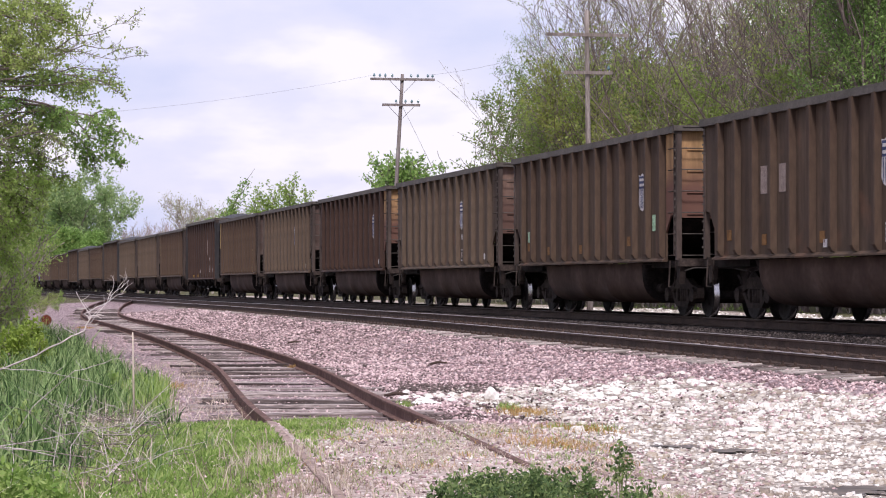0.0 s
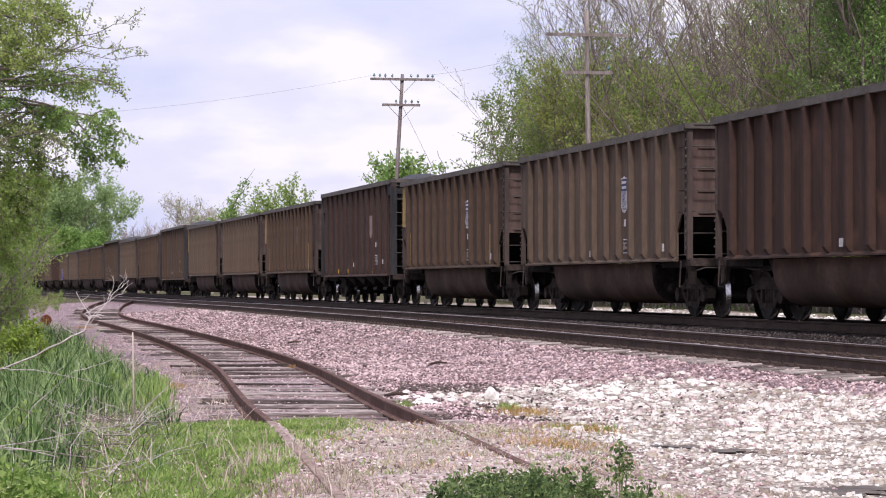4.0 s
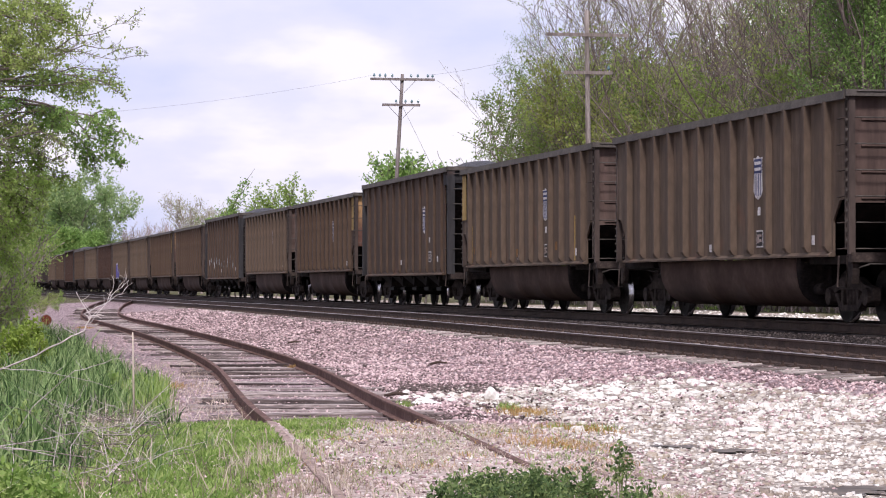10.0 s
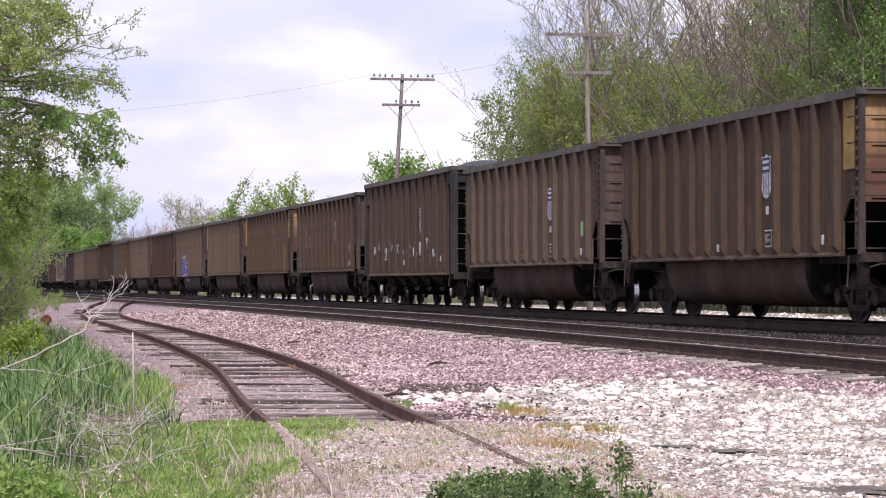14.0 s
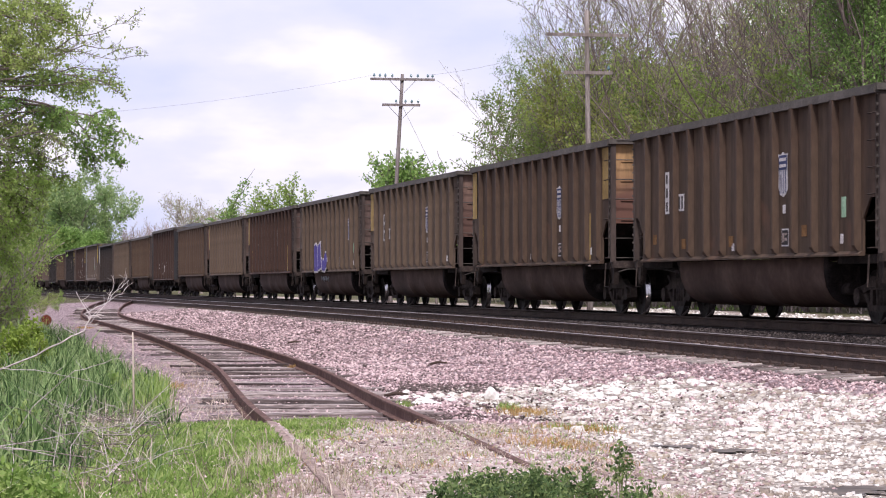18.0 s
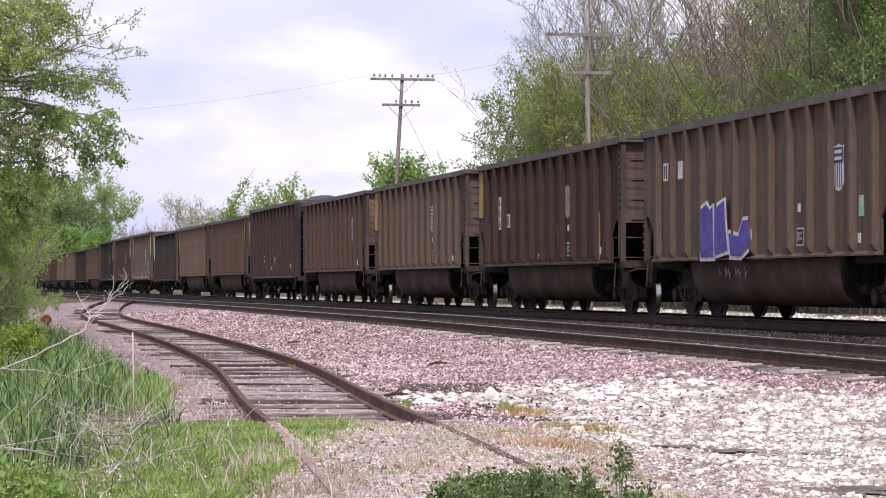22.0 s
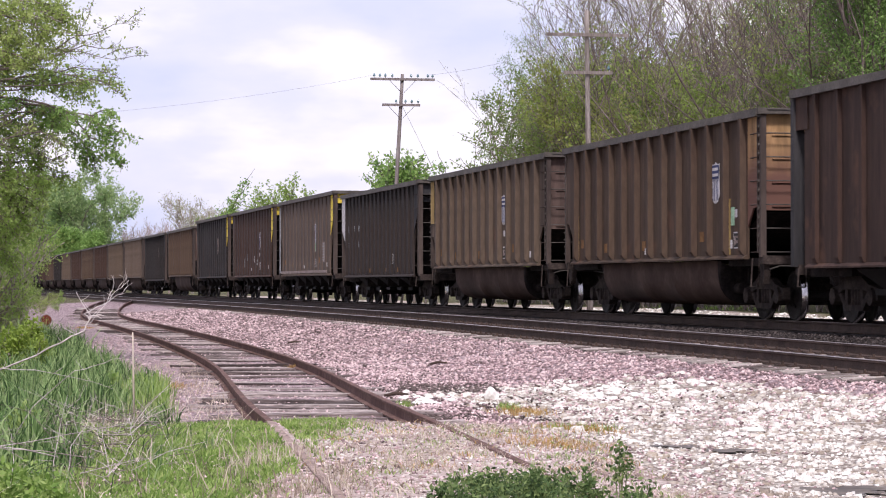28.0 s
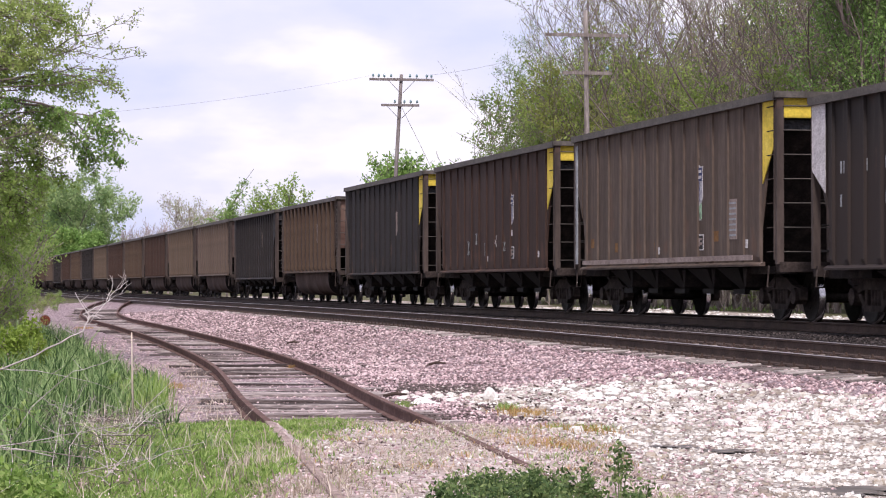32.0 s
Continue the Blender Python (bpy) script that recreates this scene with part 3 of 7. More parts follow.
def tie_mesh(name, length, material, seed, split=0.0):
    """A sawn timber with worn edges; split: depth of the cracks along its top."""
    rnd = random.Random(seed)
    sh = Shape()
    n, k = (7, 4) if not split else (6, 7)
    vs = []
    drop = [rnd.uniform(0, split) if 0 < j < k - 1 else 0 for j in range(k)]
    gone = rnd.choice((0, n, -1, -1)) if split else -1
    for i in range(n + 1):
        x = -length / 2 + length * i / n + rnd.uniform(-0.05, 0.05) * bool(split)
        w, h = 0.115 + rnd.uniform(-0.012, 0.012) * (2 if split else 1), rnd.uniform(-0.012, 0.004) - (0.05 if i == gone else 0)
        dx = rnd.uniform(-0.02, 0.02) if i in (0, n) else 0
        row = [(x + dx, -w, -0.15), (x + dx, -w, h - 0.012)]
        for j in range(k - 2 if split else 2):
            f = -1 + 2 * (j + 0.5) / (k - 2) if split else (-1, 1)[j]
            row.append((x + dx, f * (w - 0.02), h - (drop[j + 1] * rnd.uniform(0.3, 1.0) if split else rnd.uniform(0, 0.01) * j)))
        vs += row + [(x + dx, w, h - 0.015), (x + dx, w, -0.15)]
    c = len(vs) // (n + 1)
    fs = [(c * i + j, c * i + c + j, c * i + c + 1 + j, c * i + 1 + j) for i in range(n) for j in range(c - 1)]
    fs += [tuple(range(c)), tuple(c * n + j for j in range(c - 1, -1, -1))]
    sh.add(vs, fs)
    return sh.mesh(name, material)


def make_tracks():
    rnd = random.Random(5)
    # the main track under the train
    tr = thing("railway_track", "double-track main line under the train, rails on wooden ties", "railway track", kind="structure")
    for du in (-0.75, 0.75):
        rail("rail", [at(U_TRAIN + du, w, Z_TRAIN) for w in (-470, 0, 20, 40, 60, 100, 200, 400, 800)], [M_RAIL, M_RAILTOP], tr)
    # the empty main track
    tn = thing("railway_track", "empty main line track with worn bright rail heads", "railway track", kind="structure")
    for du, dz in ((-0.75, 0.0), (0.75, 0.07)):
        ws = [-60, 0] + list(range(16, 150, 3)) + [160, 200, 400, 700]
        rail("rail", [Vector((*at(U_NEAR + du, w)[:2], float(z_near(at(U_NEAR, w).y)) + dz)) for w in ws], [M_RAIL, M_RAILTOP], tn)
    kinds = [tie_mesh("tie", 2.6, M_TIE_NEW, 30 + i) for i in range(5)]
    tilt = math.atan2(0.07, 1.5)
    for w in np.arange(12, 118, 0.52):
        y = at(U_NEAR, w).y
        c = at(U_NEAR + rnd.uniform(-0.16, 0.12), w, float(z_near(y)) + 0.035 - 0.178)
        part("tie", kinds[rnd.randrange(5)], [], tn, m=pose(*c, 0, -math.degrees(tilt), math.degrees(PHI) + rnd.uniform(-1.2, 1.2)))
    plates = Shape()
    for w in np.arange(12, 118, 0.52):
        y = at(U_NEAR, w).y
        for du, dz in ((-0.75, 0), (0.75, 0.07)):
            c = at(U_NEAR + du, w, float(z_near(y)) + dz - 0.174)
            plates.box(c, (0.34, 0.18, 0.022), rz=PHI)
            for k in (-1, 1):
                plates.box(at(U_NEAR + du + 0.1 * k, w + 0.04 * k, c.z + 0.03), (0.03, 0.03, 0.05), rz=PHI)
    tagged(part("tie_plates", plates, M_RAIL, tn), kind="stuff")
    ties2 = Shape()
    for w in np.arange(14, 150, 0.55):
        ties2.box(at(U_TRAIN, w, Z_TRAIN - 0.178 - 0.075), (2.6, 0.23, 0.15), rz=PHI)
    tagged(part("ties", ties2, M_TIE_DARK, tr), kind="stuff")
    # the siding
    ts = thing("siding_track", "rusty old siding on weathered grey ties, partly buried", "railway track", kind="structure")
    ys = list(np.arange(9, 24, 1.0)) + list(np.arange(24, 149, 1.6))
    x, z, a = siding(ys)
    for side, lo, hi, m, dz in ((-0.75, 0, 16, M_RAIL_DUST, 0.013), (-0.75, 15, len(ys), M_RAIL_OLD, 0.0), (0.75, 0, len(ys), M_RAIL_OLD, 0.012)):
        rail("rail", [(x[i] + side * math.cos(a[i]), ys[i] + side * math.sin(a[i]) * -1, z[i] - dz * min(1.0, max(0.0, (24.6 - ys[i]) / 2))) for i in range(lo, hi)], [m, m], ts, 0.145)
    kinds = [tie_mesh("tie", 2.55, M_TIE, 60 + i, 0.035) for i in range(8)]
    y = 21.0
    while y < 122:
        sx, sz, sa = (float(q) for q in siding(y))
        part("tie", kinds[rnd.randrange(8)], [], ts, m=pose(sx + rnd.uniform(-0.12, 0.12), y, sz - 0.13 + rnd.uniform(-0.026, 0.016), 0, rnd.uniform(-1.0, 1.0), -math.degrees(sa) + rnd.uniform(-2.5, 2.5)))
        y += 0.53 + rnd.uniform(-0.05, 0.06)


make_tracks()

# ---------------------------------------------------------------- the coal cars
# local axes: +x is the front of the car as it travels, -y the side that is seen, z from the top of the rail
HALF, WIDE, SILL, RIM = 7.2, 1.58, 1.14, 3.85
RIBS = [0.11 + 1.025 * (i - 6) for i in range(13)]
TRUCK_X, AXLE, WHEEL_R = 5.75, 0.89, 0.457


def slab(sh, poly, y0, y1, m=0):
    """Polygon in x, z as a plate between y0 and y1."""
    return sh.prism(poly, 1, y0, y1, m)


def wheelset_shape():
    sh = Shape()
    R = WHEEL_R
    for s in (-1, 1):
        prof = [(s * 0.80, 0.0), (s * 0.80, 0.10), (s * 0.77, 0.13), (s * 0.755, R - 0.075), (s * 0.79, R - 0.05), (s * 0.79, R - 0.012), (s * 0.785, R), (s * 0.70, R + 0.004), (s * 0.685, R + 0.028), (s * 0.665, R + 0.022), (s * 0.66, R - 0.06), (s * 0.70, 0.12), (s * 0.66, 0.09), (s * 0.4, 0.08), (0.0, 0.08)]
        if s < 0:
            sh.lathe(prof, sides=36, mats=[0, 0, 0, 0, 0, 0, 1, 1, 0, 0, 0, 0, 0, 0])
        else:
            sh.lathe(prof, sides=36, mats=[0, 0, 0, 0, 0, 0, 1, 1, 0, 0, 0, 0, 0, 0])
    for k in range(4):
        a = k * math.pi / 2 + 0.4
        for s in (-0.785, 0.785):
            sh.box((0.2 * math.cos(a), s, 0.2 * math.sin(a)), (0.05, 0.02, 0.05))
    return sh


def side_frame_shape():
    sh = Shape()
    top = [(-1.12, 0.40), (-1.12, 0.60), (-0.70, 0.66), (-0.35, 0.80), (0.35, 0.80), (0.70, 0.66), (1.12, 0.60), (1.12, 0.40), (0.78, 0.40), (0.72, 0.52), (0.45, 0.58), (-0.45, 0.58), (-0.72, 0.52), (-0.78, 0.40)]
    slab(sh, top[:7] + top[7:], -0.07, 0.07)
    slab(sh, [(-0.72, 0.50), (-0.42, 0.22), (0.42, 0.22), (0.72, 0.50), (0.58, 0.52), (0.36, 0.32), (-0.36, 0.32), (-0.58, 0.52)], -0.07, 0.07)
    for x in (-0.36, 0.36):
        sh.box((x, 0, 0.45), (0.12, 0.13, 0.3))
    for x in (-0.15, 0.0, 0.15):
        sh.tube([(x, 0.0, 0.31), (x, 0.0, 0.6)], 0.06, 7)
    for x in (-AXLE, AXLE):
        sh.prism([(x + 0.15 * math.cos(a), 0.46 + 0.15 * math.sin(a)) for a in np.arange(0, 6.28, 0.7)], 1, -0.13, 0.1)
    return sh


class CarParts:
    """Meshes that every car shares."""
    wheelset = wheelset_shape().mesh("wheelset", M_WHEEL, M_TREAD)
    frame_side = side_frame_shape().mesh("side_frame", M_TRUCK)


def add_trucks(car):
    for x in (TRUCK_X, -TRUCK_X):
        sh = Shape()
        sh.box((0, 0, 0.55), (0.36, 1.9, 0.22)).box((0, 0, 0.72), (0.5, 0.5, 0.22))
        for k in (-0.5, 0.5):
            sh.box((k, 0, 0.4), (0.06, 1.5, 0.12))
        truck = part("truck", sh, M_TRUCK, car, m=pose(x, 0, 0))
        for s in (-1.0, 1.0):
            part("side_frame", CarParts.frame_side, [], truck, m=pose(0, s, 0))
        for ax in (AXLE, -AXLE):
            part("wheelset", CarParts.wheelset, [], truck, m=pose(ax, 0, WHEEL_R))
    for s in (1, -1):
        sh = Shape()
        sh.box((s * 7.55, 0, 0.86), (0.6, 0.16, 0.2)).box((s * 7.95, 0.04 * s, 0.86), (0.32, 0.26, 0.28))
        sh.box((s * 7.25, 0, 0.86), (0.5, 0.45, 0.38))
        part("coupler", sh, M_TRUCK, car)
        sh = Shape().tube([(s * 7.3, -0.35, 0.85), (s * 7.7, -0.34, 0.55), (s * 8.05, -0.2, 0.5)], 0.025, 5)
        part("brake_hose", sh, M_UNDER, car)


SIDE_RUNG = Shape().tube([(-0.15, 0, 0), (-0.15, -0.06, 0), (0.15, -0.06, 0), (0.15, 0, 0)], 0.011, 4).mesh("rung", M_TRUCK)


def ladders(car, s, w, y1, rim=RIM, sill=SILL):
    """Grab irons on the side bay and across the end, each rung its own piece."""
    y0 = -WIDE + 0.08
    side = None
    if s > 0:
        side = part("side_ladder", Shape().box((s * (HALF - 0.1), -WIDE - 0.045, (sill + rim) / 2), (0.03, 0.03, rim - sill - 0.2)), M_POST, car)
    end = part("end_ladder", Shape().box((s * (HALF + 0.06), y1, sill + 0.6), (0.045, 0.05, 1.2)), M_TRUCK, car)
    me = ladders.meshes.get((s, y1))
    if me is None:
        me = ladders.meshes[(s, y1)] = Shape().tube([(0, y0, 0), (s * 0.06, y0, 0), (s * 0.06, y1, 0), (0, y1, 0)], 0.012, 4).mesh("rung", M_RIM)
    for i in range(7):
        z = 1.25 + 0.43 * i
        if side:
            part("rung", SIDE_RUNG, [], side, m=pose(s * (HALF - 0.26), -WIDE - 0.02, z))
        part("rung", me, [], end, m=pose(s * (HALF + 0.03), 0, z))


ladders.meshes = {}


def rib_mesh(z0, z1, deep=0.185, name="rib"):
    sh = Shape()
    vs = []
    for z, d in ((z0, deep * 0.55), (z0 + 0.09, deep), (z1 - 0.05, deep), (z1, deep)):
        vs += [(-0.095, 0, z), (-0.072, -d, z), (0.072, -d, z), (0.09, 0, z)]
    fs = [(4 * i + j, 4 * i + j + 1, 4 * i + j + 5, 4 * i + j + 4) for i in range(3) for j in range(3)]
    sh.add(vs, fs + [(0, 3, 2, 1), (12, 13, 14, 15)])
    return sh.mesh(name, BODY["brown"])


def rim_and_ribs(car, rim=RIM, ribs=RIBS, deep=0.135, sill=SILL):
    me = rib_mesh(sill + 0.07, rim - 0.13, deep)
    for x in ribs:
        part("rib", me, [], car, m=pose(x, -WIDE, 0))
    far = Shape()
    for x in ribs:
        far.box((x, WIDE + 0.06, (sill + rim) / 2), (0.12, 0.12, rim - sill - 0.1))
    tagged(part("far_side_ribs", far, BODY["brown"], car), kind="stuff")
    for s in (-1, 1):
        sh = Shape()
        slab_y = s * (WIDE + 0.02)
        sh.prism([(slab_y - 0.10, rim - 0.14), (slab_y + 0.10, rim - 0.14), (slab_y + 0.115, rim - 0.125), (slab_y + 0.115, rim - 0.012), (slab_y + 0.10, rim), (slab_y - 0.09, rim)], 0, -HALF, HALF)
        part("top_chord", sh, M_RIM, car)
        sh = Shape().prism([(s * WIDE, sill - 0.01), (s * (WIDE + 0.1), sill - 0.01), (s * (WIDE + 0.1), sill + 0.02), (s * (WIDE + 0.03), sill + 0.07), (s * WIDE, sill + 0.07)], 0, -HALF + 0.72, HALF - 0.76)
        part("side_sill", sh, BODY["brown"], car)


def coal(car, up, rim=RIM):
    n, k = 26, 9
    vs = []
    rnd = random.Random(int(up * 1000))
    for i in range(n + 1):
        x = -HALF + 0.12 + (2 * HALF - 0.24) * i / n
        e = min(1, (HALF - abs(x)) / 2.2)
        for j in range(k + 1):
            y = -1.5 + 3.0 * j / k
            c = 1 - (abs(y) / 1.5) ** 2
            vs.append((x, y, rim - 0.3 + (0.3 + up) * c * (0.35 + 0.65 * e) * (0.86 + 0.14 * math.sin(x * 1.9)) + rnd.uniform(-0.05, 0.05)))
    fs = [(i * (k + 1) + j, (i + 1) * (k + 1) + j, (i + 1) * (k + 1) + j + 1, i * (k + 1) + j + 1) for i in range(n) for j in range(k)]
    vs2 = Shape().add(vs, fs, smooth=True)
    vs2.box((0, 0, rim - 0.5), (2 * HALF - 0.5, 2.9, 0.3))
    part("coal_load", vs2, M_COAL, car, "heaped black coal")


def make_gondola():
    car = thing("coal_gondola", "dusty brown steel coal gondola with ribbed sides and a rounded tub", "rail car", group="cars of the coal train")
    B = BODY["brown"]
    # side sheets, with the stepped cut-out over the trucks at both ends
    cut = 1.98
    poly = [(-6.55, SILL), (6.42, SILL), (6.42, RIM - 0.08), (-6.55, RIM - 0.08)]
    for s in (-1, 1):
        part("side_panel", slab(Shape(), poly, s * WIDE - 0.02, s * WIDE + 0.02), B, car)
    for s, nm in ((1, "front_bay"), (-1, "rear_bay")):
        x0, x1 = (6.43, HALF) if s > 0 else (-HALF, -6.56)
        inner, outer = (x0, x1) if s > 0 else (x1, x0)
        bay = [(inner, RIM - 0.08), (outer, RIM - 0.08), (outer, cut + 0.1), (inner + s * 0.32, cut + 0.08), (inner, cut - 0.25)]
        part(nm, slab(Shape(), bay, -WIDE - 0.018, -WIDE + 0.018), B, car, "end bay of the side sheet")
        part("far_bay", slab(Shape(), bay, WIDE - 0.018, WIDE + 0.018), B, car)
    for s in (-1, 1):
        # end wall with horizontal ridges, above an open platform
        sh = Shape().box((s * (HALF - 0.12), 0, (cut + RIM) / 2), (0.05, 2 * WIDE - 0.06, RIM - cut - 0.06))
        end = part("end_panel", sh, END["plain"], car, "faded end wall with horizontal ridges")
        for i in range(4):
            z = 2.09 + 0.43 * i
            sh = Shape()
            sh.prism([(s * (HALF - 0.10), z - 0.03), (s * (HALF - 0.065), z - 0.015), (s * (HALF - 0.065), z + 0.015), (s * (HALF - 0.10), z + 0.03)], 1, -WIDE + 0.22, WIDE - 0.22)
            sh.v = [(x, y, zz) for x, y, zz in sh.v]
            part("end_ridge", sh, END["plain"], end)
        part("end_chord", Shape().box((s * (HALF - 0.02), 0, RIM - 0.045), (0.2, 2 * WIDE + 0.2, 0.11)), M_RIM, car)
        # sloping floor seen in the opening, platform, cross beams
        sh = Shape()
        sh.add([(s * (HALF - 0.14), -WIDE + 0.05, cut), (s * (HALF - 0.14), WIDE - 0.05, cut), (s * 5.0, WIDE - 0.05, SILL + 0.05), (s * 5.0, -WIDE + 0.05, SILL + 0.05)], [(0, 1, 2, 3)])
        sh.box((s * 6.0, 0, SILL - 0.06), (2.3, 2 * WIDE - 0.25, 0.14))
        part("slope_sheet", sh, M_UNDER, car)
        part("end_platform", Shape().box((s * (HALF - 0.06), 0, SILL - 0.03), (0.22, 2 * WIDE, 0.16)), M_TRUCK, car)
        part("jacking_pad", slab(Shape(), [(s * (HALF - 0.02), SILL - 0.1), (s * (HALF - 0.3), SILL - 0.1), (s * (HALF - 0.22), SILL - 0.42), (s * (HALF - 0.1), SILL - 0.46), (s * (HALF - 0.05), SILL - 0.3)], -WIDE + 0.05, -WIDE + 0.17), M_TRUCK, car)
        part("cut_lever", Shape().tube([(s * (HALF + 0.08), -WIDE + 0.12, SILL - 0.2), (s * (HALF + 0.12), -WIDE + 0.3, SILL - 0.14), (s * (HALF + 0.14), -0.5, SILL - 0.14), (s * (HALF + 0.3), -0.15, SILL - 0.22)], 0.016, 5), M_RIM, car, "bent steel uncoupling lever")
        for y in (-WIDE + 0.02, WIDE - 0.02):
            post = Shape().box((s * (HALF - 0.02), y, (SILL + RIM) / 2), (0.09, 0.11, RIM - SILL - 0.04))
            part("corner_post", post, M_POST, car)
        bolts = Shape()
        for i in range(15):
            bolts.box((s * (HALF - 0.02), -WIDE - 0.055, SILL + 0.25 + i * 0.165), (0.035, 0.03, 0.035))
        tagged(part("bolts", bolts, M_RIM, car), kind="stuff")
        ladders(car, s, 0.46, -WIDE + 0.62)
        part("stirrup", Shape().tube([(s * (HALF - 0.15), -WIDE, SILL), (s * (HALF - 0.15), -WIDE - 0.03, 0.62), (s * (HALF - 0.55), -WIDE - 0.03, 0.62), (s * (HALF - 0.55), -WIDE, SILL)], 0.018, 4), M_TRUCK, car)
    # centre sill and the rounded tub between the trucks
    part("center_sill", Shape().box((0, 0, 0.93), (2 * HALF - 0.6, 0.4, 0.3)), M_UNDER, car)
    arc = [(1.49 * math.copysign(abs(math.cos(a)) ** 0.36, math.cos(a)), SILL - 0.02 - 0.86 * max(0.0, math.sin(a)) ** 0.62) for a in np.linspace(0, math.pi, 25)]
    sh = Shape()
    xs = [(-4.2, 0.86), (-4.05, 1.0), (-1.2, 1.0), (-1.19, 1.012), (-1.13, 1.012), (-1.12, 1.0), (1.2, 1.0), (1.21, 1.012), (1.27, 1.012), (1.28, 1.0), (4.25, 1.0)]
    vs = [(x, y, SILL - 0.02 + (z - SILL + 0.02) * k) for x, k in xs for y, z in arc]
    n = len(arc)
    fs = [(i * n + j, i * n + j + 1, (i + 1) * n + j + 1, (i + 1) * n + j) for i in range(len(xs) - 1) for j in range(n - 1)]
    sh.add(vs, fs, smooth=True)
    part("tub", sh, M_TUB, car, "rounded dusty steel tub")
    # both tub ends are coloured black for the shade under the car
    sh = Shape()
    part("tub_end", Shape().add([(x, y * 0.995, SILL - 0.02 + (z - SILL + 0.02) * k) for x, k in ((-4.45, 0.12), (-4.202, 0.855)) for y, z in arc], [(j, j + 1, n + j + 1, n + j) for j in range(n - 1)]), M_UNDER, car, "sloping end of the tub, shade painted in black")
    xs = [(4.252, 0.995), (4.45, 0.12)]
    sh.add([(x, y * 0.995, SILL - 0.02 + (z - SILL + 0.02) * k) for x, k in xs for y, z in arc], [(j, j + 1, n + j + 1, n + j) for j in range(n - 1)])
    part("tub_end", sh, M_UNDER, car, "sloping end of the tub, shade painted in black")
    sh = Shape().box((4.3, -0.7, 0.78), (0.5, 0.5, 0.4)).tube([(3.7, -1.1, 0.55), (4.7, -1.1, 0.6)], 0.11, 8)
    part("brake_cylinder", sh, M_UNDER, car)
    rim_and_ribs(car)
    coal(car, 0.02)
    add_trucks(car)
    part("brake_rod", Shape().tube([(-4.9, -1.0, 0.62), (4.9, -1.0, 0.62)], 0.02, 4), M_UNDER, car)
    return car


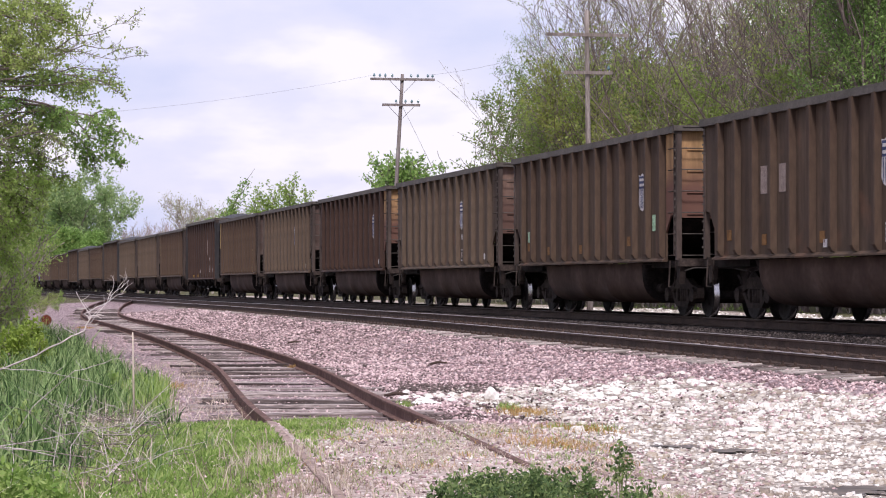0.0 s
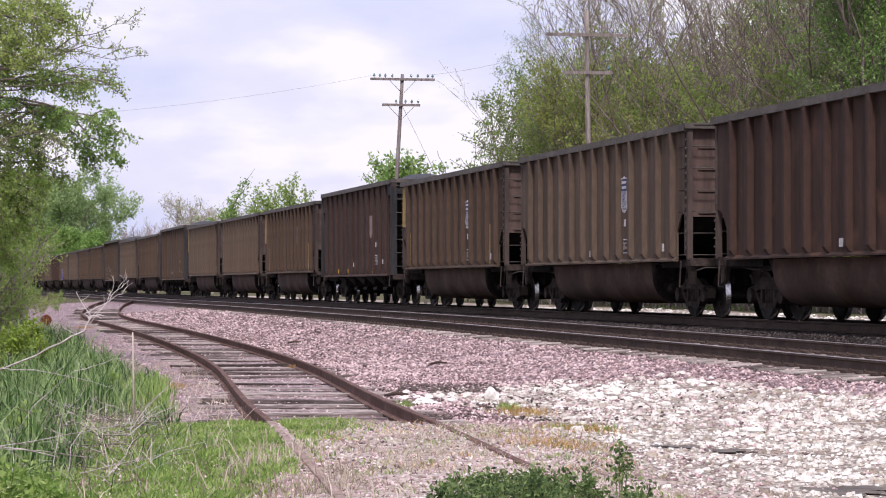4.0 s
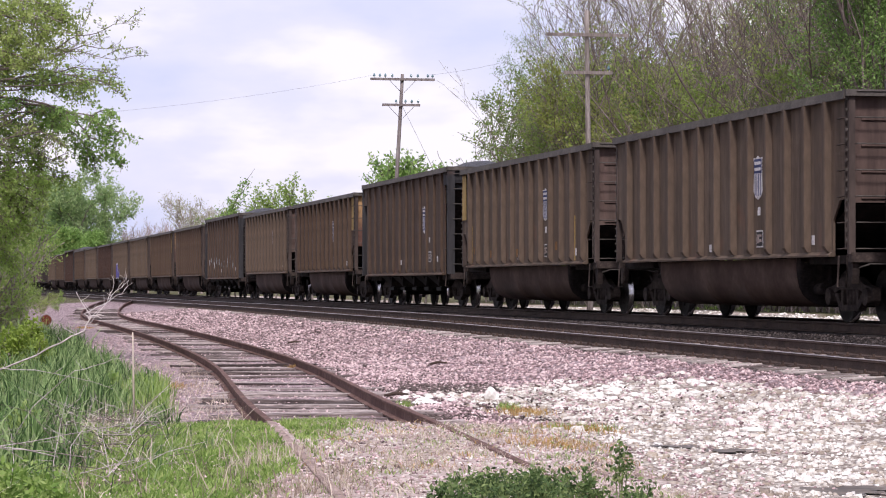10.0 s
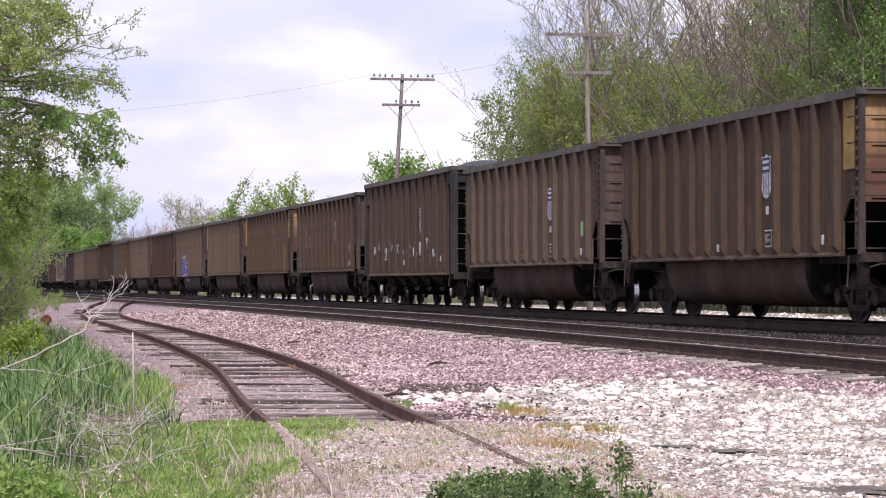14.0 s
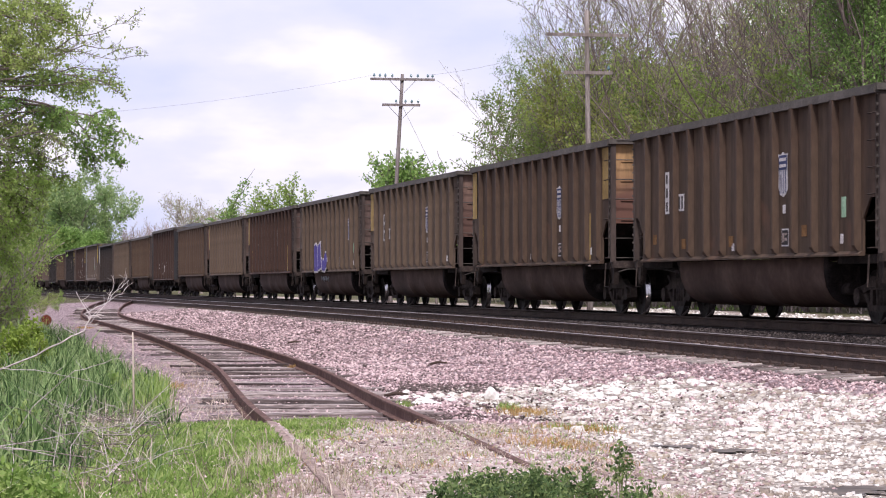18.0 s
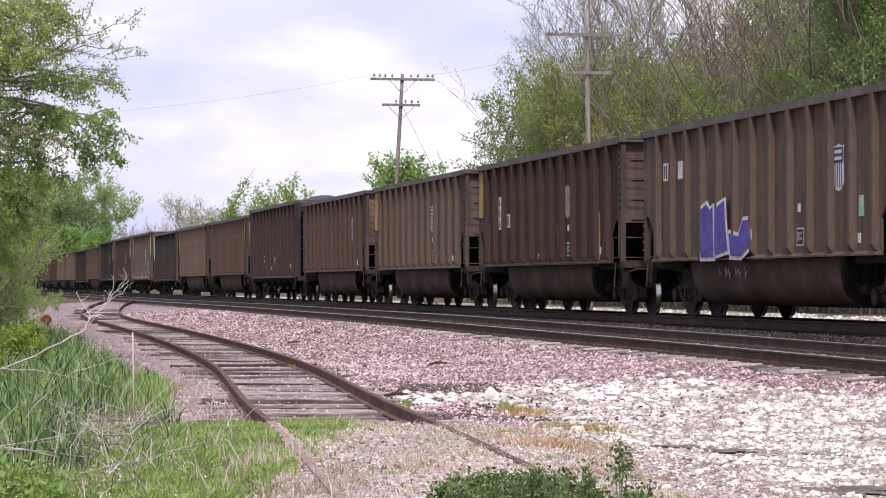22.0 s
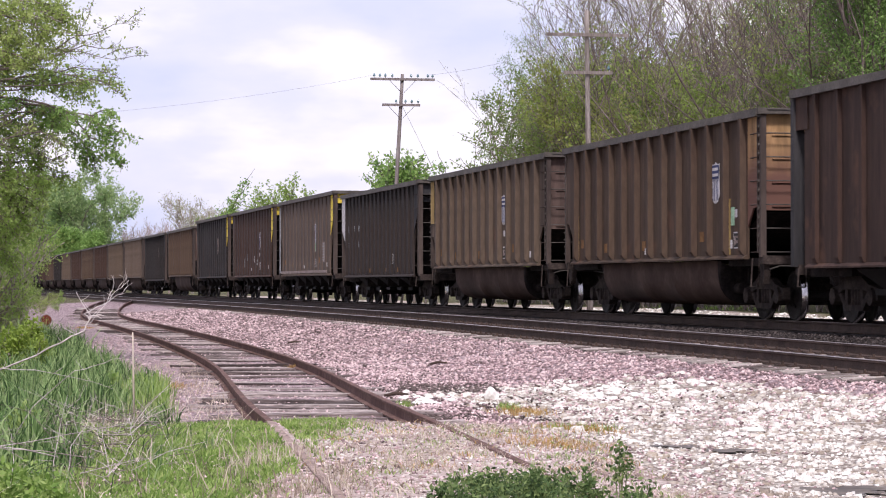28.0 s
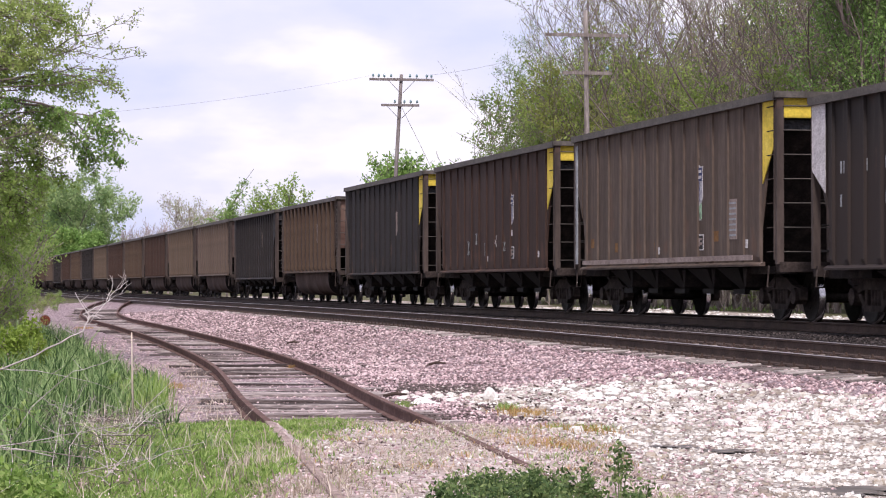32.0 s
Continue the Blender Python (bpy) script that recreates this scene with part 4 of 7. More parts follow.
def make_hopper(rim, sill, ribs, deep, straight=False):
    car = thing("coal_hopper", "dark steel coal hopper with ribbed sides and open caged ends", "rail car", group="cars of the coal train")
    B = BODY["brown"]
    poly = [(-6.15, sill), (6.05, sill), (6.75, rim - 0.9), (7.05, rim - 0.08), (-7.05, rim - 0.08), (-6.75, rim - 0.9)]
    if straight:
        poly = [(-6.7, sill), (6.5, sill), (6.5, rim - 0.08), (-6.7, rim - 0.08)]
    for s in (-1, 1):
        part("side_panel", slab(Shape(), poly, s * WIDE - 0.02, s * WIDE + 0.02), B, car)
    drop = 0.5 if straight else 1.6
    front = [(6.42, rim - 0.1), (HALF, rim - 0.1), (HALF - 0.02, rim - (0.5 if straight else 0.8)), (6.52, rim - drop + 0.1 * (not straight)), (6.42, rim - drop)]
    part("painted_bay", slab(Shape(), front, -WIDE - 0.04, -WIDE - 0.024), END["plain"], car, "end bay of the side sheet")
    part("rear_bay", slab(Shape(), [(-6.5, rim - 0.1), (-HALF, rim - 0.1), (-HALF, rim - 0.7), (-6.5, rim - (0.7 if straight else 1.9))], -WIDE - 0.04, -WIDE - 0.024), B, car, "end bay of the side sheet")
    for s in (-1, 1):
        sh = Shape().box((s * (HALF - 0.1), 0, rim - 0.24), (0.05, 2 * WIDE - 0.06, 0.42))
        part("end_panel", sh, END["plain"], car, "narrow end plate under the rim")
        part("end_chord", Shape().box((s * (HALF - 0.02), 0, rim - 0.045), (0.2, 2 * WIDE + 0.2, 0.11)), M_RIM, car)
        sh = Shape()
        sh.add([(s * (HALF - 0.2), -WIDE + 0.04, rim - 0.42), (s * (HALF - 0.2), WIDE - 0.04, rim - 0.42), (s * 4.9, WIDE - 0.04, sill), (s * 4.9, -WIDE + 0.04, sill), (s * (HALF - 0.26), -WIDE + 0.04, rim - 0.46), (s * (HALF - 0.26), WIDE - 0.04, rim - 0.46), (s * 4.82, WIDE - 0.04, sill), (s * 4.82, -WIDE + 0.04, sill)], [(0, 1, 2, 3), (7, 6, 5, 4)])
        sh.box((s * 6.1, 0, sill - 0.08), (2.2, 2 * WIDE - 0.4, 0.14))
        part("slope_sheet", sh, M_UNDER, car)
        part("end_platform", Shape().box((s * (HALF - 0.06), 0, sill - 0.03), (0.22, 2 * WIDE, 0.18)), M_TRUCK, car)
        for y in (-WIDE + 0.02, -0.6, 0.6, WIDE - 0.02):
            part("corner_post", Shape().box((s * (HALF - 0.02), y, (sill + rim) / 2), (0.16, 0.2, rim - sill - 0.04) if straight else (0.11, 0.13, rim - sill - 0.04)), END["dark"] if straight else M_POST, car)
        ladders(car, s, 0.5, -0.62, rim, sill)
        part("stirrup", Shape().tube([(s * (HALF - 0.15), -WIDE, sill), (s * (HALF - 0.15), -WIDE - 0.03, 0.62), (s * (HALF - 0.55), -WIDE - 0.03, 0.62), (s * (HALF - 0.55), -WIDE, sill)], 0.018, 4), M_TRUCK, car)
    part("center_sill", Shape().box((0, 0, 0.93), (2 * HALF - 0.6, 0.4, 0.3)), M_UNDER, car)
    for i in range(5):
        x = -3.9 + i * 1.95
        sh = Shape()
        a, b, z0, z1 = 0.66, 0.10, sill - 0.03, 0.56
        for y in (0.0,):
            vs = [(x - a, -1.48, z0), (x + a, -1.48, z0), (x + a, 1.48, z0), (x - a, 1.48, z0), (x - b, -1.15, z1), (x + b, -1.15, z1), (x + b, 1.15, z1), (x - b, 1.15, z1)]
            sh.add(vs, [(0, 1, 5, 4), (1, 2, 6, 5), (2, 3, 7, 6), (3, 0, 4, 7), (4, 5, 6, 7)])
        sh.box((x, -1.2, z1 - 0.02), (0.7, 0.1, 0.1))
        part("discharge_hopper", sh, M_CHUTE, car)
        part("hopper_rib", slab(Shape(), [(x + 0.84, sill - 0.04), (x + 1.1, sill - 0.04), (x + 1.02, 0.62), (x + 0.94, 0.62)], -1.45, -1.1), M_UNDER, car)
    rim_and_ribs(car, rim, ribs, deep, sill)
    coal(car, 0.3 if straight else 0.05, rim)
    add_trucks(car)
    return car


# per car: kind, body, end paint, markings
CARS = {
    -1: "G brown plain e8dtpx", 0: "G brown orange ebtgx", 1: "G grey rust ed", 2: "G red orange ebd", 3: "G grey plain ed", 4: "G brown plain edyo", 5: "H red dark hyd",
    6: "G brown plain edyo", 7: "G grey plain ed", 8: "G grey plain edyox", 9: "H brown dark ed", 10: "G brown orange edf", 11: "G grey plain edt", 12: "H brown dark eds",
    13: "G brown plain edntx", 14: "G brown orange edfoy", 15: "G grey rust edny", 16: "G grey plain evmdt", 17: "G red plain hnyod", 18: "G grey plain edyx", 19: "G brown rust edx",
    20: "H red dark hcd", 21: "G brown orange ebodtx", 22: "G grey plain edyx", 23: "B sooty dark kyd", 24: "L light yellow ewdx", 25: "L red yellow eccd", 26: "L black yellow h",
    27: "G brown rust h", 28: "B black dark h", 29: "G light plain e", 30: "G grey plain e", 31: "G red rust h", 32: "G brown plain e", 33: "G red rust h", 34: "G grey orange e",
    35: "G black plain h", 36: "G brown plain e", 37: "G red rust h", 38: "B black dark h", 39: "G grey plain e", 40: "G brown plain e", 41: "G red orange h", 42: "G grey plain e", 43: "G brown plain e", 44: "H dark dark h",
}
WORDS = {"brown": "dusty brown", "grey": "grey-brown", "red": "oxide red", "dark": "dark brown", "black": "sooty black", "sooty": "black and rust-brown", "light": "pale grey"}
ENDS = {"plain": "faded end", "orange": "rust-orange end", "rust": "rusty end", "yellow": "yellow-painted end", "dark": "dark open end"}
MID = [(a + b) / 2 - 0.1 for a, b in zip(RIBS, RIBS[1:])]


def mark(car, x, z, w, h, material, name="stencil", label="", deep=0):
    part(name, Shape().box((x, -WIDE - 0.024 - 0.004 * deep, z), (w, 0.007, h)), material, car, label)


def emblem(car, x, faint):
    """A shield: a dark top with two pale bars, upright pale stripes below."""
    pale, dark = (M_FAINT, M_FAINT) if faint else (M_WHITE, M_BLUE)
    base = slab(Shape(), [(x - 0.25, 2.36), (x - 0.15, 2.25), (x, 2.20), (x + 0.15, 2.25), (x + 0.25, 2.36), (x + 0.22, 2.86), (x + 0.26, 2.97), (x + 0.12, 2.95), (x, 3.0), (x - 0.12, 2.95), (x - 0.26, 2.97), (x - 0.22, 2.86)], -WIDE - 0.028, -WIDE - 0.021)
    shield = part("emblem", base, pale, car, "plain shield emblem in blue and white" if not faint else "faded shield emblem")
    part("emblem_top", Shape().box((x, -WIDE - 0.031, 2.81), (0.42, 0.006, 0.26)), dark, shield)
    if not faint:
        for z in (2.865, 2.755):
            part("emblem_bar", Shape().box((x, -WIDE - 0.036, z), (0.34, 0.004, 0.055)), M_WHITE, shield)
        for i in range(4):
            part("emblem_stripe", Shape().box((x - 0.15 + 0.1 * i, -WIDE - 0.031, 2.47), (0.026, 0.006, 0.4)), M_BLUE, shield)


def letters(car, xs, z, h, material, w=0.1, deep=1):
    """Unreadable stencilled writing: a row of upright bars."""
    for x in xs:
        mark(car, x, z, w, h, material, "stencil_bar", deep=deep)


def scrawl(car, n, count, x0, x1, material, label):
    """Sprayed letters that nobody could read: each a few bent strokes on one panel."""
    rnd = random.Random(n + 40)
    for i in range(count):
        x, z = x0 + (x1 - x0) * (i + 0.5) / count + rnd.uniform(-0.15, 0.15), rnd.uniform(1.55, 1.95)
        near = min(MID, key=lambda q: abs(q - x))
        x = min(max(x, near - 0.2), near + 0.12)
        sh, h, w = Shape(), rnd.uniform(0.22, 0.44), rnd.uniform(0.12, 0.2)
        ways = [[(-1, -1), (-0.7, 1), (0.4, -0.6), (0.9, 1)], [(-1, 1), (-0.8, -1), (0.2, 0.1), (1, -0.9)], [(0, 1), (0.1, -1), (1, -0.4)], [(-0.8, 0.8), (0.9, 0.9), (-0.6, -0.9), (1, -0.8)]]
        for way in rnd.sample(ways, 2):
            sh.tube([(x + q * w, -WIDE - 0.026, z + r * h * 0.5) for q, r in way], rnd.uniform(0.008, 0.015), 4)
        part("graffiti", sh, material if rnd.random() < 0.85 else M_WHITE, car, label)


def markings(car, code, n):
    bay, low = {0: (4.68, 5.8), 2: (4.5, 5.8), 5: (3.2, 4.2), 9: (3.45, 4.3), 16: (4.5, 2.58), 19: (4.45, 5.75), 21: (4.5, 5.8)}.get(n, (2.5, 2.6))
    for c in code:
        if c in "eh":
            emblem(car, bay, c == "h")
        elif c == "d":
            mark(car, low, 1.49, 0.36, 0.31, M_WHITE, "data_panel", "black data panel with a white border")
            mark(car, low, 1.49, 0.31, 0.26, M_SOOT, "data_panel", deep=1)
            for dx, w, h in ((-0.08, 0.1, 0.16), (0.05, 0.12, 0.04), (0.05, 0.12, 0.05)):
                mark(car, low + dx, 1.49 + (0.06 if h == 0.04 else -0.03 if h == 0.05 else 0), w, h, M_FAINT, "stencil_bar", deep=2)
            mark(car, low - 0.05, 1.99, 0.14, 0.15, M_WHITE)
            mark(car, -0.35, 1.36, 0.2, 0.14, M_WHITE)
            mark(car, 5.45, SILL + 0.28, 0.13, 0.16, M_WHITE)
        elif c == "t":
            mark(car, MID[11] - 0.1, SILL + 0.8, 0.2, 0.34, M_GREEN, "tag", "pale green tag")
        elif c == "g":
            mark(car, MID[0], SILL + 0.7, 0.18, 0.26, M_GREEN, "tag", "pale green tag")
        elif c == "p":
            for i in (2, 3):
                mark(car, MID[i], 2.55, 0.36, 0.5, M_FAINT)
        elif c == "x":
            for i in (0, 2, 5, 9):
                mark(car, MID[i], SILL + 0.45 - 0.06 * (i % 3), 0.26, 0.2, M_SPOT, "paint_spot", "rust-orange paint spot")
        elif c == "y":
            if n in (5, 9, 12, 23):
                for i in (2, 4, 7, 9):
                    mark(car, MID[i], SILL, 0.2, 0.14, M_YELLOW if n != 23 else M_SPOT, "reflector")
            else:
                part("yellow_patch", slab(Shape(), [(-7.14, RIM - 0.16), (-6.66, RIM - 0.16), (-6.66, 2.45), (-7.14, 2.45)], -WIDE - 0.05, -WIDE - 0.042), END["ochre"], car, "faded yellow paint patch")
        elif c == "n":
            pale = M_WHITE if n != 23 else M_FAINT
            mark(car, -4.72, 2.52, 0.26, 0.85, pale)
            mark(car, -3.75, 2.30, 0.42, 0.34, pale)
            letters(car, (-3.85, -3.66), 2.30, 0.25, M_SOOT, 0.09)
            for z in (2.80, 2.52, 2.24):
                mark(car, -4.72, z, 0.1, 0.19, M_SOOT, "stencil_bar", deep=1)
        elif c == "m":
            mark(car, MID[0], 2.95, 0.34, 0.36, M_WHITE)
            letters(car, (MID[0] - 0.07, MID[0] + 0.07), 2.95, 0.26, M_SOOT, 0.07)
            mark(car, MID[1], 2.95, 0.34, 0.36, M_WHITE)
        elif c == "b":
            for o in car.children:
                if o.name.startswith("front_bay"):
                    o.material_slots[0].link, o.material_slots[0].material = "OBJECT", END["orange"]
        elif c == "f":
            part("yellow_patch", slab(Shape(), [(6.47, RIM - 0.16), (7.1, RIM - 0.16), (7.1, 2.55), (6.47, 2.55)], -WIDE - 0.03, -WIDE - 0.022), END["ochre"], car, "faded yellow paint patch")
        elif c == "k":
            part("white_patch", slab(Shape(), [(-6.5, RIM - 0.1), (-7.15, RIM - 0.1), (-7.15, 2.6), (-6.5, 2.2)], -WIDE - 0.06, -WIDE - 0.05), M_WHITE, car, "white painted corner")
            for x in MID[:3]:
                mark(car, x - 0.2, 2.6, 0.06, 0.2, M_CHALK)
                mark(car, x - 0.05, 2.6, 0.06, 0.2, M_CHALK)
                mark(car, x - 0.2, 2.05, 0.06, 0.2, M_CHALK)
        elif c == "o":
            mark(car, MID[11] - 0.3, 1.75, 0.10, 1.05, END["ochre"], "paint_stripe", "orange-brown stripe")
            mark(car, -6.0, 1.75, 0.10, 1.0, END["ochre"], "paint_stripe", "orange-brown stripe")
        elif c == "v":
            y0, y1 = -WIDE - 0.132, -WIDE - 0.125
            for dy, grow_by, m, lab in ((0.0, 0.07, M_WHITE, "white outline of spray paint"), (-0.009, 0.0, M_PURPLE, "violet spray paint")):
                g = grow_by
                polys = [[(-2.86 - g, 1.18 - g), (-2.9 - g, 2.1 + g), (-2.5, 2.2 + g), (-2.3, 2.08 + g), (-2.12 + g, 2.14 + g), (-2.05 + g, 1.18 - g)],
                         [(-1.95 - g, 1.22 - g), (-1.98 - g, 2.1 + g), (-1.4 + g, 2.24 + g), (-1.32 + g, 1.75 + g), (-1.18 + g, 1.3 - g)],
                         [(-1.02 - g, 1.2 - g), (-1.1 - g, 1.62 + g), (-0.55, 1.55 + g), (-0.28, 1.84 + g), (0.02 + g, 1.84 + g), (0.16 + g, 1.55), (0.0 + g, 1.32 - g), (-0.4, 1.18 - g)]]
                for q in polys:
                    part("graffiti", slab(Shape(), q, y0 + dy, y1 + dy), m, car, lab)
            for i in range(6):
                x = -2.3 + 0.3 * i + 0.08 * (i % 2)
                part("graffiti", Shape().tube([(x, -1.52, 0.98), (x + 0.06, -1.525, 0.84 - 0.03 * (i % 3)), (x + 0.17, -1.525, 0.9 + 0.03 * (i % 2))], 0.014, 4), M_CHALK, car, "pale scrawl on the tub")
        elif c == "s":
            scrawl(car, n + (8 if code.index(c) else 0), 17, -5.6, 4.6, M_CHALK, "pale spray-painted scrawl")
            break
        elif c == "c":
            scrawl(car, n, 5, -3.6, 2.4, M_CHALK, "pale chalk scrawl")
        elif c == "w":
            part("pale_stripe", Shape().box((-6.9, -WIDE - 0.06, (SILL + RIM) / 2), (0.16, 0.02, RIM - SILL)), M_CHALK, car)
            part("pale_stripe", Shape().box((0, -WIDE - 0.13, SILL + 0.02), (12.2, 0.02, 0.1)), M_FAINT, car)
            mark(car, MID[8] - 0.05, SILL + 0.95, 0.26, 0.3, M_GREEN, "tag", "pale green tag")
            mark(car, MID[10], SILL + 0.75, 0.5, 0.75, M_FAINT, "data_panel", "blue-grey panel of faded writing")
            for i in range(7):
                mark(car, MID[10], SILL + 0.45 + 0.1 * i, 0.42, 0.035, M_CHALK, "stencil_bar", deep=1)


PITCH, SPEED, ACC, S0 = 16.26, 12.391, 0.004, -194.94


def car_place(n, t):
    """Middle of car n, as metres along the track, at t seconds; the pull of the engine is a little uneven."""
    tm = t - 16
    surge = float(lerp(t, [0, 1, 3, 6, 8, 9, 10, 11, 13, 16, 18, 22, 32], [0.08, 0.1, 0.22, 0.36, 0.42, 0.44, 0.28, 0.08, 0.0, 0.1, 0.17, 0.14, 0.1]))
    return 47.65 + S0 + n * PITCH - (SPEED * tm + 0.5 * ACC * tm * tm) + HALF - surge


TRAIN = {}


def make_train():
    narrow = [0.05 + 0.735 * (i - 8.5) for i in range(18)]
    even = [0.05 + 0.95 * (i - 6.5) for i in range(14)]
    wide_ribs = [0.05 + 1.11 * (i - 5.5) for i in range(12)]
    protos = {"G": make_gondola(), "H": make_hopper(RIM + 0.18, SILL - 0.19, wide_ribs, 0.09, True), "B": make_hopper(RIM - 0.01, SILL - 0.22, narrow, 0.075), "L": make_hopper(RIM + 0.23, SILL - 0.13, even, 0.06)}
    used = set()
    for n, code in CARS.items():
        kind, body, end, marks = code.split()
        car = protos[kind] if kind not in used else copy_thing(protos[kind], Matrix())
        used.add(kind)
        TRAIN[n] = (car, kind, body, end, marks)
    for n, (car, kind, body, end, marks) in TRAIN.items():
        what = "coal gondola with ribbed sides, rounded tub" if kind == "G" else "coal hopper with ribbed sides"
        tagged(car, f"{WORDS[body]} {what}, {ENDS[end]}")
        for o in car.children_recursive:
            for slot in o.material_slots:
                if slot.material == BODY["brown"]:
                    slot.link, slot.material = "OBJECT", BODY[body]
                elif slot.material == END["plain"]:
                    slot.link, slot.material = "OBJECT", END[end] if end in END else BODY[body]
        markings(car, marks, n)


make_train()

# ---------------------------------------------------------------- telegraph poles


def make_pole(x, y, top, lean, arms, pins, wood=M_POLE):
    """Wooden pole with cross-arms: arms are (height, length, offset)."""
    base = float(ground_z(x, y))
    po = thing("telegraph_pole", "weathered grey wooden telegraph pole with two cross-arms", "utility pole", pose(x, y, base), group="poles along the line")
    h = top - base
    pts = [(lean * h * i / 8, 0.0, h * i / 8 - (0.5 if i == 0 else 0)) for i in range(9)]
    part("post", Shape().tube(pts, [0.118 - 0.036 * i / 8 for i in range(9)], 10), wood, po)
    turn = Matrix.Rotation(PHI, 4, "Z")
    for (za, length, off), pp in zip(arms, pins):
        z = za - base
        xa = lean * z
        arm = part("cross_arm", Shape().box((off, -0.13, 0), (length, 0.09, 0.115)), wood, po, m=Matrix.Translation((xa, 0, z)) @ turn)
        for s in (-1, 1):
            part("brace", Shape().tube([(s * 0.62, -0.15, -0.05), (0.0 + s * 0.06, -0.13, -0.62)], 0.014, 4), M_WIRE, arm)
        for k in pp:
            ins = Shape().tube([(k, -0.13, 0.05), (k, -0.13, 0.13)], 0.014, 5)
            ins.tube([(k, -0.13, 0.12), (k, -0.13, 0.15), (k, -0.13, 0.22), (k, -0.13, 0.26)], [0.052, 0.058, 0.045, 0.015], 8, m=1)
            part("insulator", ins, [M_POLE, M_GLASS], arm)
    return po


def wire(pts, r=0.008, name="telegraph_wire"):
    sh = Shape().tube(pts, r, 4, cap=False)
    tagged(new(name, sh.mesh(name, M_WIRE)), "thin sagging telegraph wire between the poles", "wire")


def sag(a, b, d, n=12):
    a, b = Vector(a), Vector(b)
    return [a.lerp(b, i / n) - Vector((0, 0, d * 4 * (i / n) * (1 - i / n))) for i in range(n + 1)]


P1, P2, P3 = (-2.5, 122.0), (5.25, 93.0), (-16.2, 93.5)
make_pole(*P1, 11.4, 0.055, [(11.15, 3.05, 0.0), (9.95, 1.8, 0.0)], [(-1.35, -1.08, -0.82, -0.5, 0.4, 0.72, 1.2, 1.42), (-0.25, 0.2, 0.5, 0.8)])
make_pole(*P2, 11.35, -0.012, [(10.45, 3.05, 0.0), (9.1, 1.8, 0.0)], [(), (0.75,)], M_POLE_PALE)
make_pole(*P3, 7.8, 0.0, [(7.3, 3.05, 0.0)], [(-1.1, 1.0)])
wire(sag((P1[0] - 0.7, P1[1] - 0.3, 11.35), (P3[0] + 1.0, P3[1] + 0.07, 7.5), 0.25), 0.0038)
wire(sag((P1[0] + 1.7, P1[1], 11.35), (P2[0] + 1.0, P2[1], 10.8), 0.3), 0.006)
wire([(P1[0] + 0.55, P1[1], 10.0), (P1[0] + 1.75, P1[1] + 1, 7.6), (P1[0] + 2.9, P1[1] + 1.5, 5.2)], 0.010, "guy_wire")

# ---------------------------------------------------------------- trees


def grow(seed, height, spread, levels, trunk_r, bare=0.0, lean=(0, 0), first=0.25, kids=(7, 6, 5), twig=0.35, up=0.35, droop=0.0):
    """Branches as (points, radii) and the places of the twig ends."""
    rnd = random.Random(seed)
    limbs, tips = [], []

    def limb(p, d, length, r, level):
        n = 6 if level == 0 else (4 if level == 1 else 3)
        pts, rad, q = [p.copy()], [r], p.copy()
        dd = d.copy()
        for i in range(n):
            dd = (dd + Vector((rnd.gauss(0, 0.16), rnd.gauss(0, 0.16), rnd.gauss(0, 0.1) + (0.08 * up if level else 0.02) - droop * (level > 1) * 0.2))).normalized()
            q = q + dd * (length / n)
            pts.append(q.copy())
            rad.append(r * (1 - 0.78 * (i + 1) / n) if level else r * (1 - 0.8 * (i + 1) / n))
        limbs.append((pts, rad, level))
        if level >= levels:
            tips.extend(pts[1:])
            return
        k = kids[min(level, len(kids) - 1)]
        for j in range(k):
            f = (first if level == 0 else 0.2) + (1 - (first if level == 0 else 0.2)) * (j + rnd.random()) / k
            i = min(int(f * n), n - 1)
            base = pts[i].lerp(pts[i + 1], f * n - i)
            a = rnd.uniform(0, 2 * math.pi)
            side = Vector((math.cos(a), math.sin(a), 0))
            nd = (pts[i + 1] - pts[i]).normalized() * rnd.uniform(0.5, 0.9) + side * rnd.uniform(0.55, 1.0) * (spread if level == 0 else 0.8) + Vector((0, 0, up * rnd.uniform(0.3, 1)))
            limb(base, nd.normalized(), length * rnd.uniform(0.38, 0.62) * (1.05 - 0.45 * f if level == 0 else 1), max(rad[i] * 0.55, 0.006), level + 1)
        if level:
            tips.append(pts[-1])

    limb(Vector((0, 0, -0.3)), Vector((lean[0], lean[1], 1)).normalized(), height, trunk_r, 0)
    return limbs, tips


def wood_mesh(name, limbs, material, thin=0.008):
    sh = Shape()
    for pts, rad, level in limbs:
        sh.tube(pts, [max(r, thin) for r in rad], 7 if level == 0 else (5 if level == 1 else 3), cap=False)
    return sh.mesh(name, material)


def leaves_mesh(name, tips, per, size, scatter, material, seed, keep=1.0, squash=0.8):
    """Small pointed leaves scattered round the twigs."""
    rs = np.random.RandomState(seed)
    t = np.array([tuple(p) for p in tips])
    t = t[rs.rand(len(t)) < keep]
    c = np.repeat(t, per, 0)
    n = len(c)
    c = c + rs.normal(0, scatter, (n, 3)) * np.array([1, 1, squash])
    a = rs.normal(0, 1, (n, 3))
    a /= np.linalg.norm(a, axis=1)[:, None]
    b = np.cross(a, rs.normal(0, 1, (n, 3)))
    b /= np.linalg.norm(b, axis=1)[:, None]
    s = size * rs.uniform(0.55, 1.3, (n, 1))
    q = np.stack([c - a * s, c - b * s * 0.5, c + a * s, c + b * s * 0.5], 1)
    return quads(name, q, material)


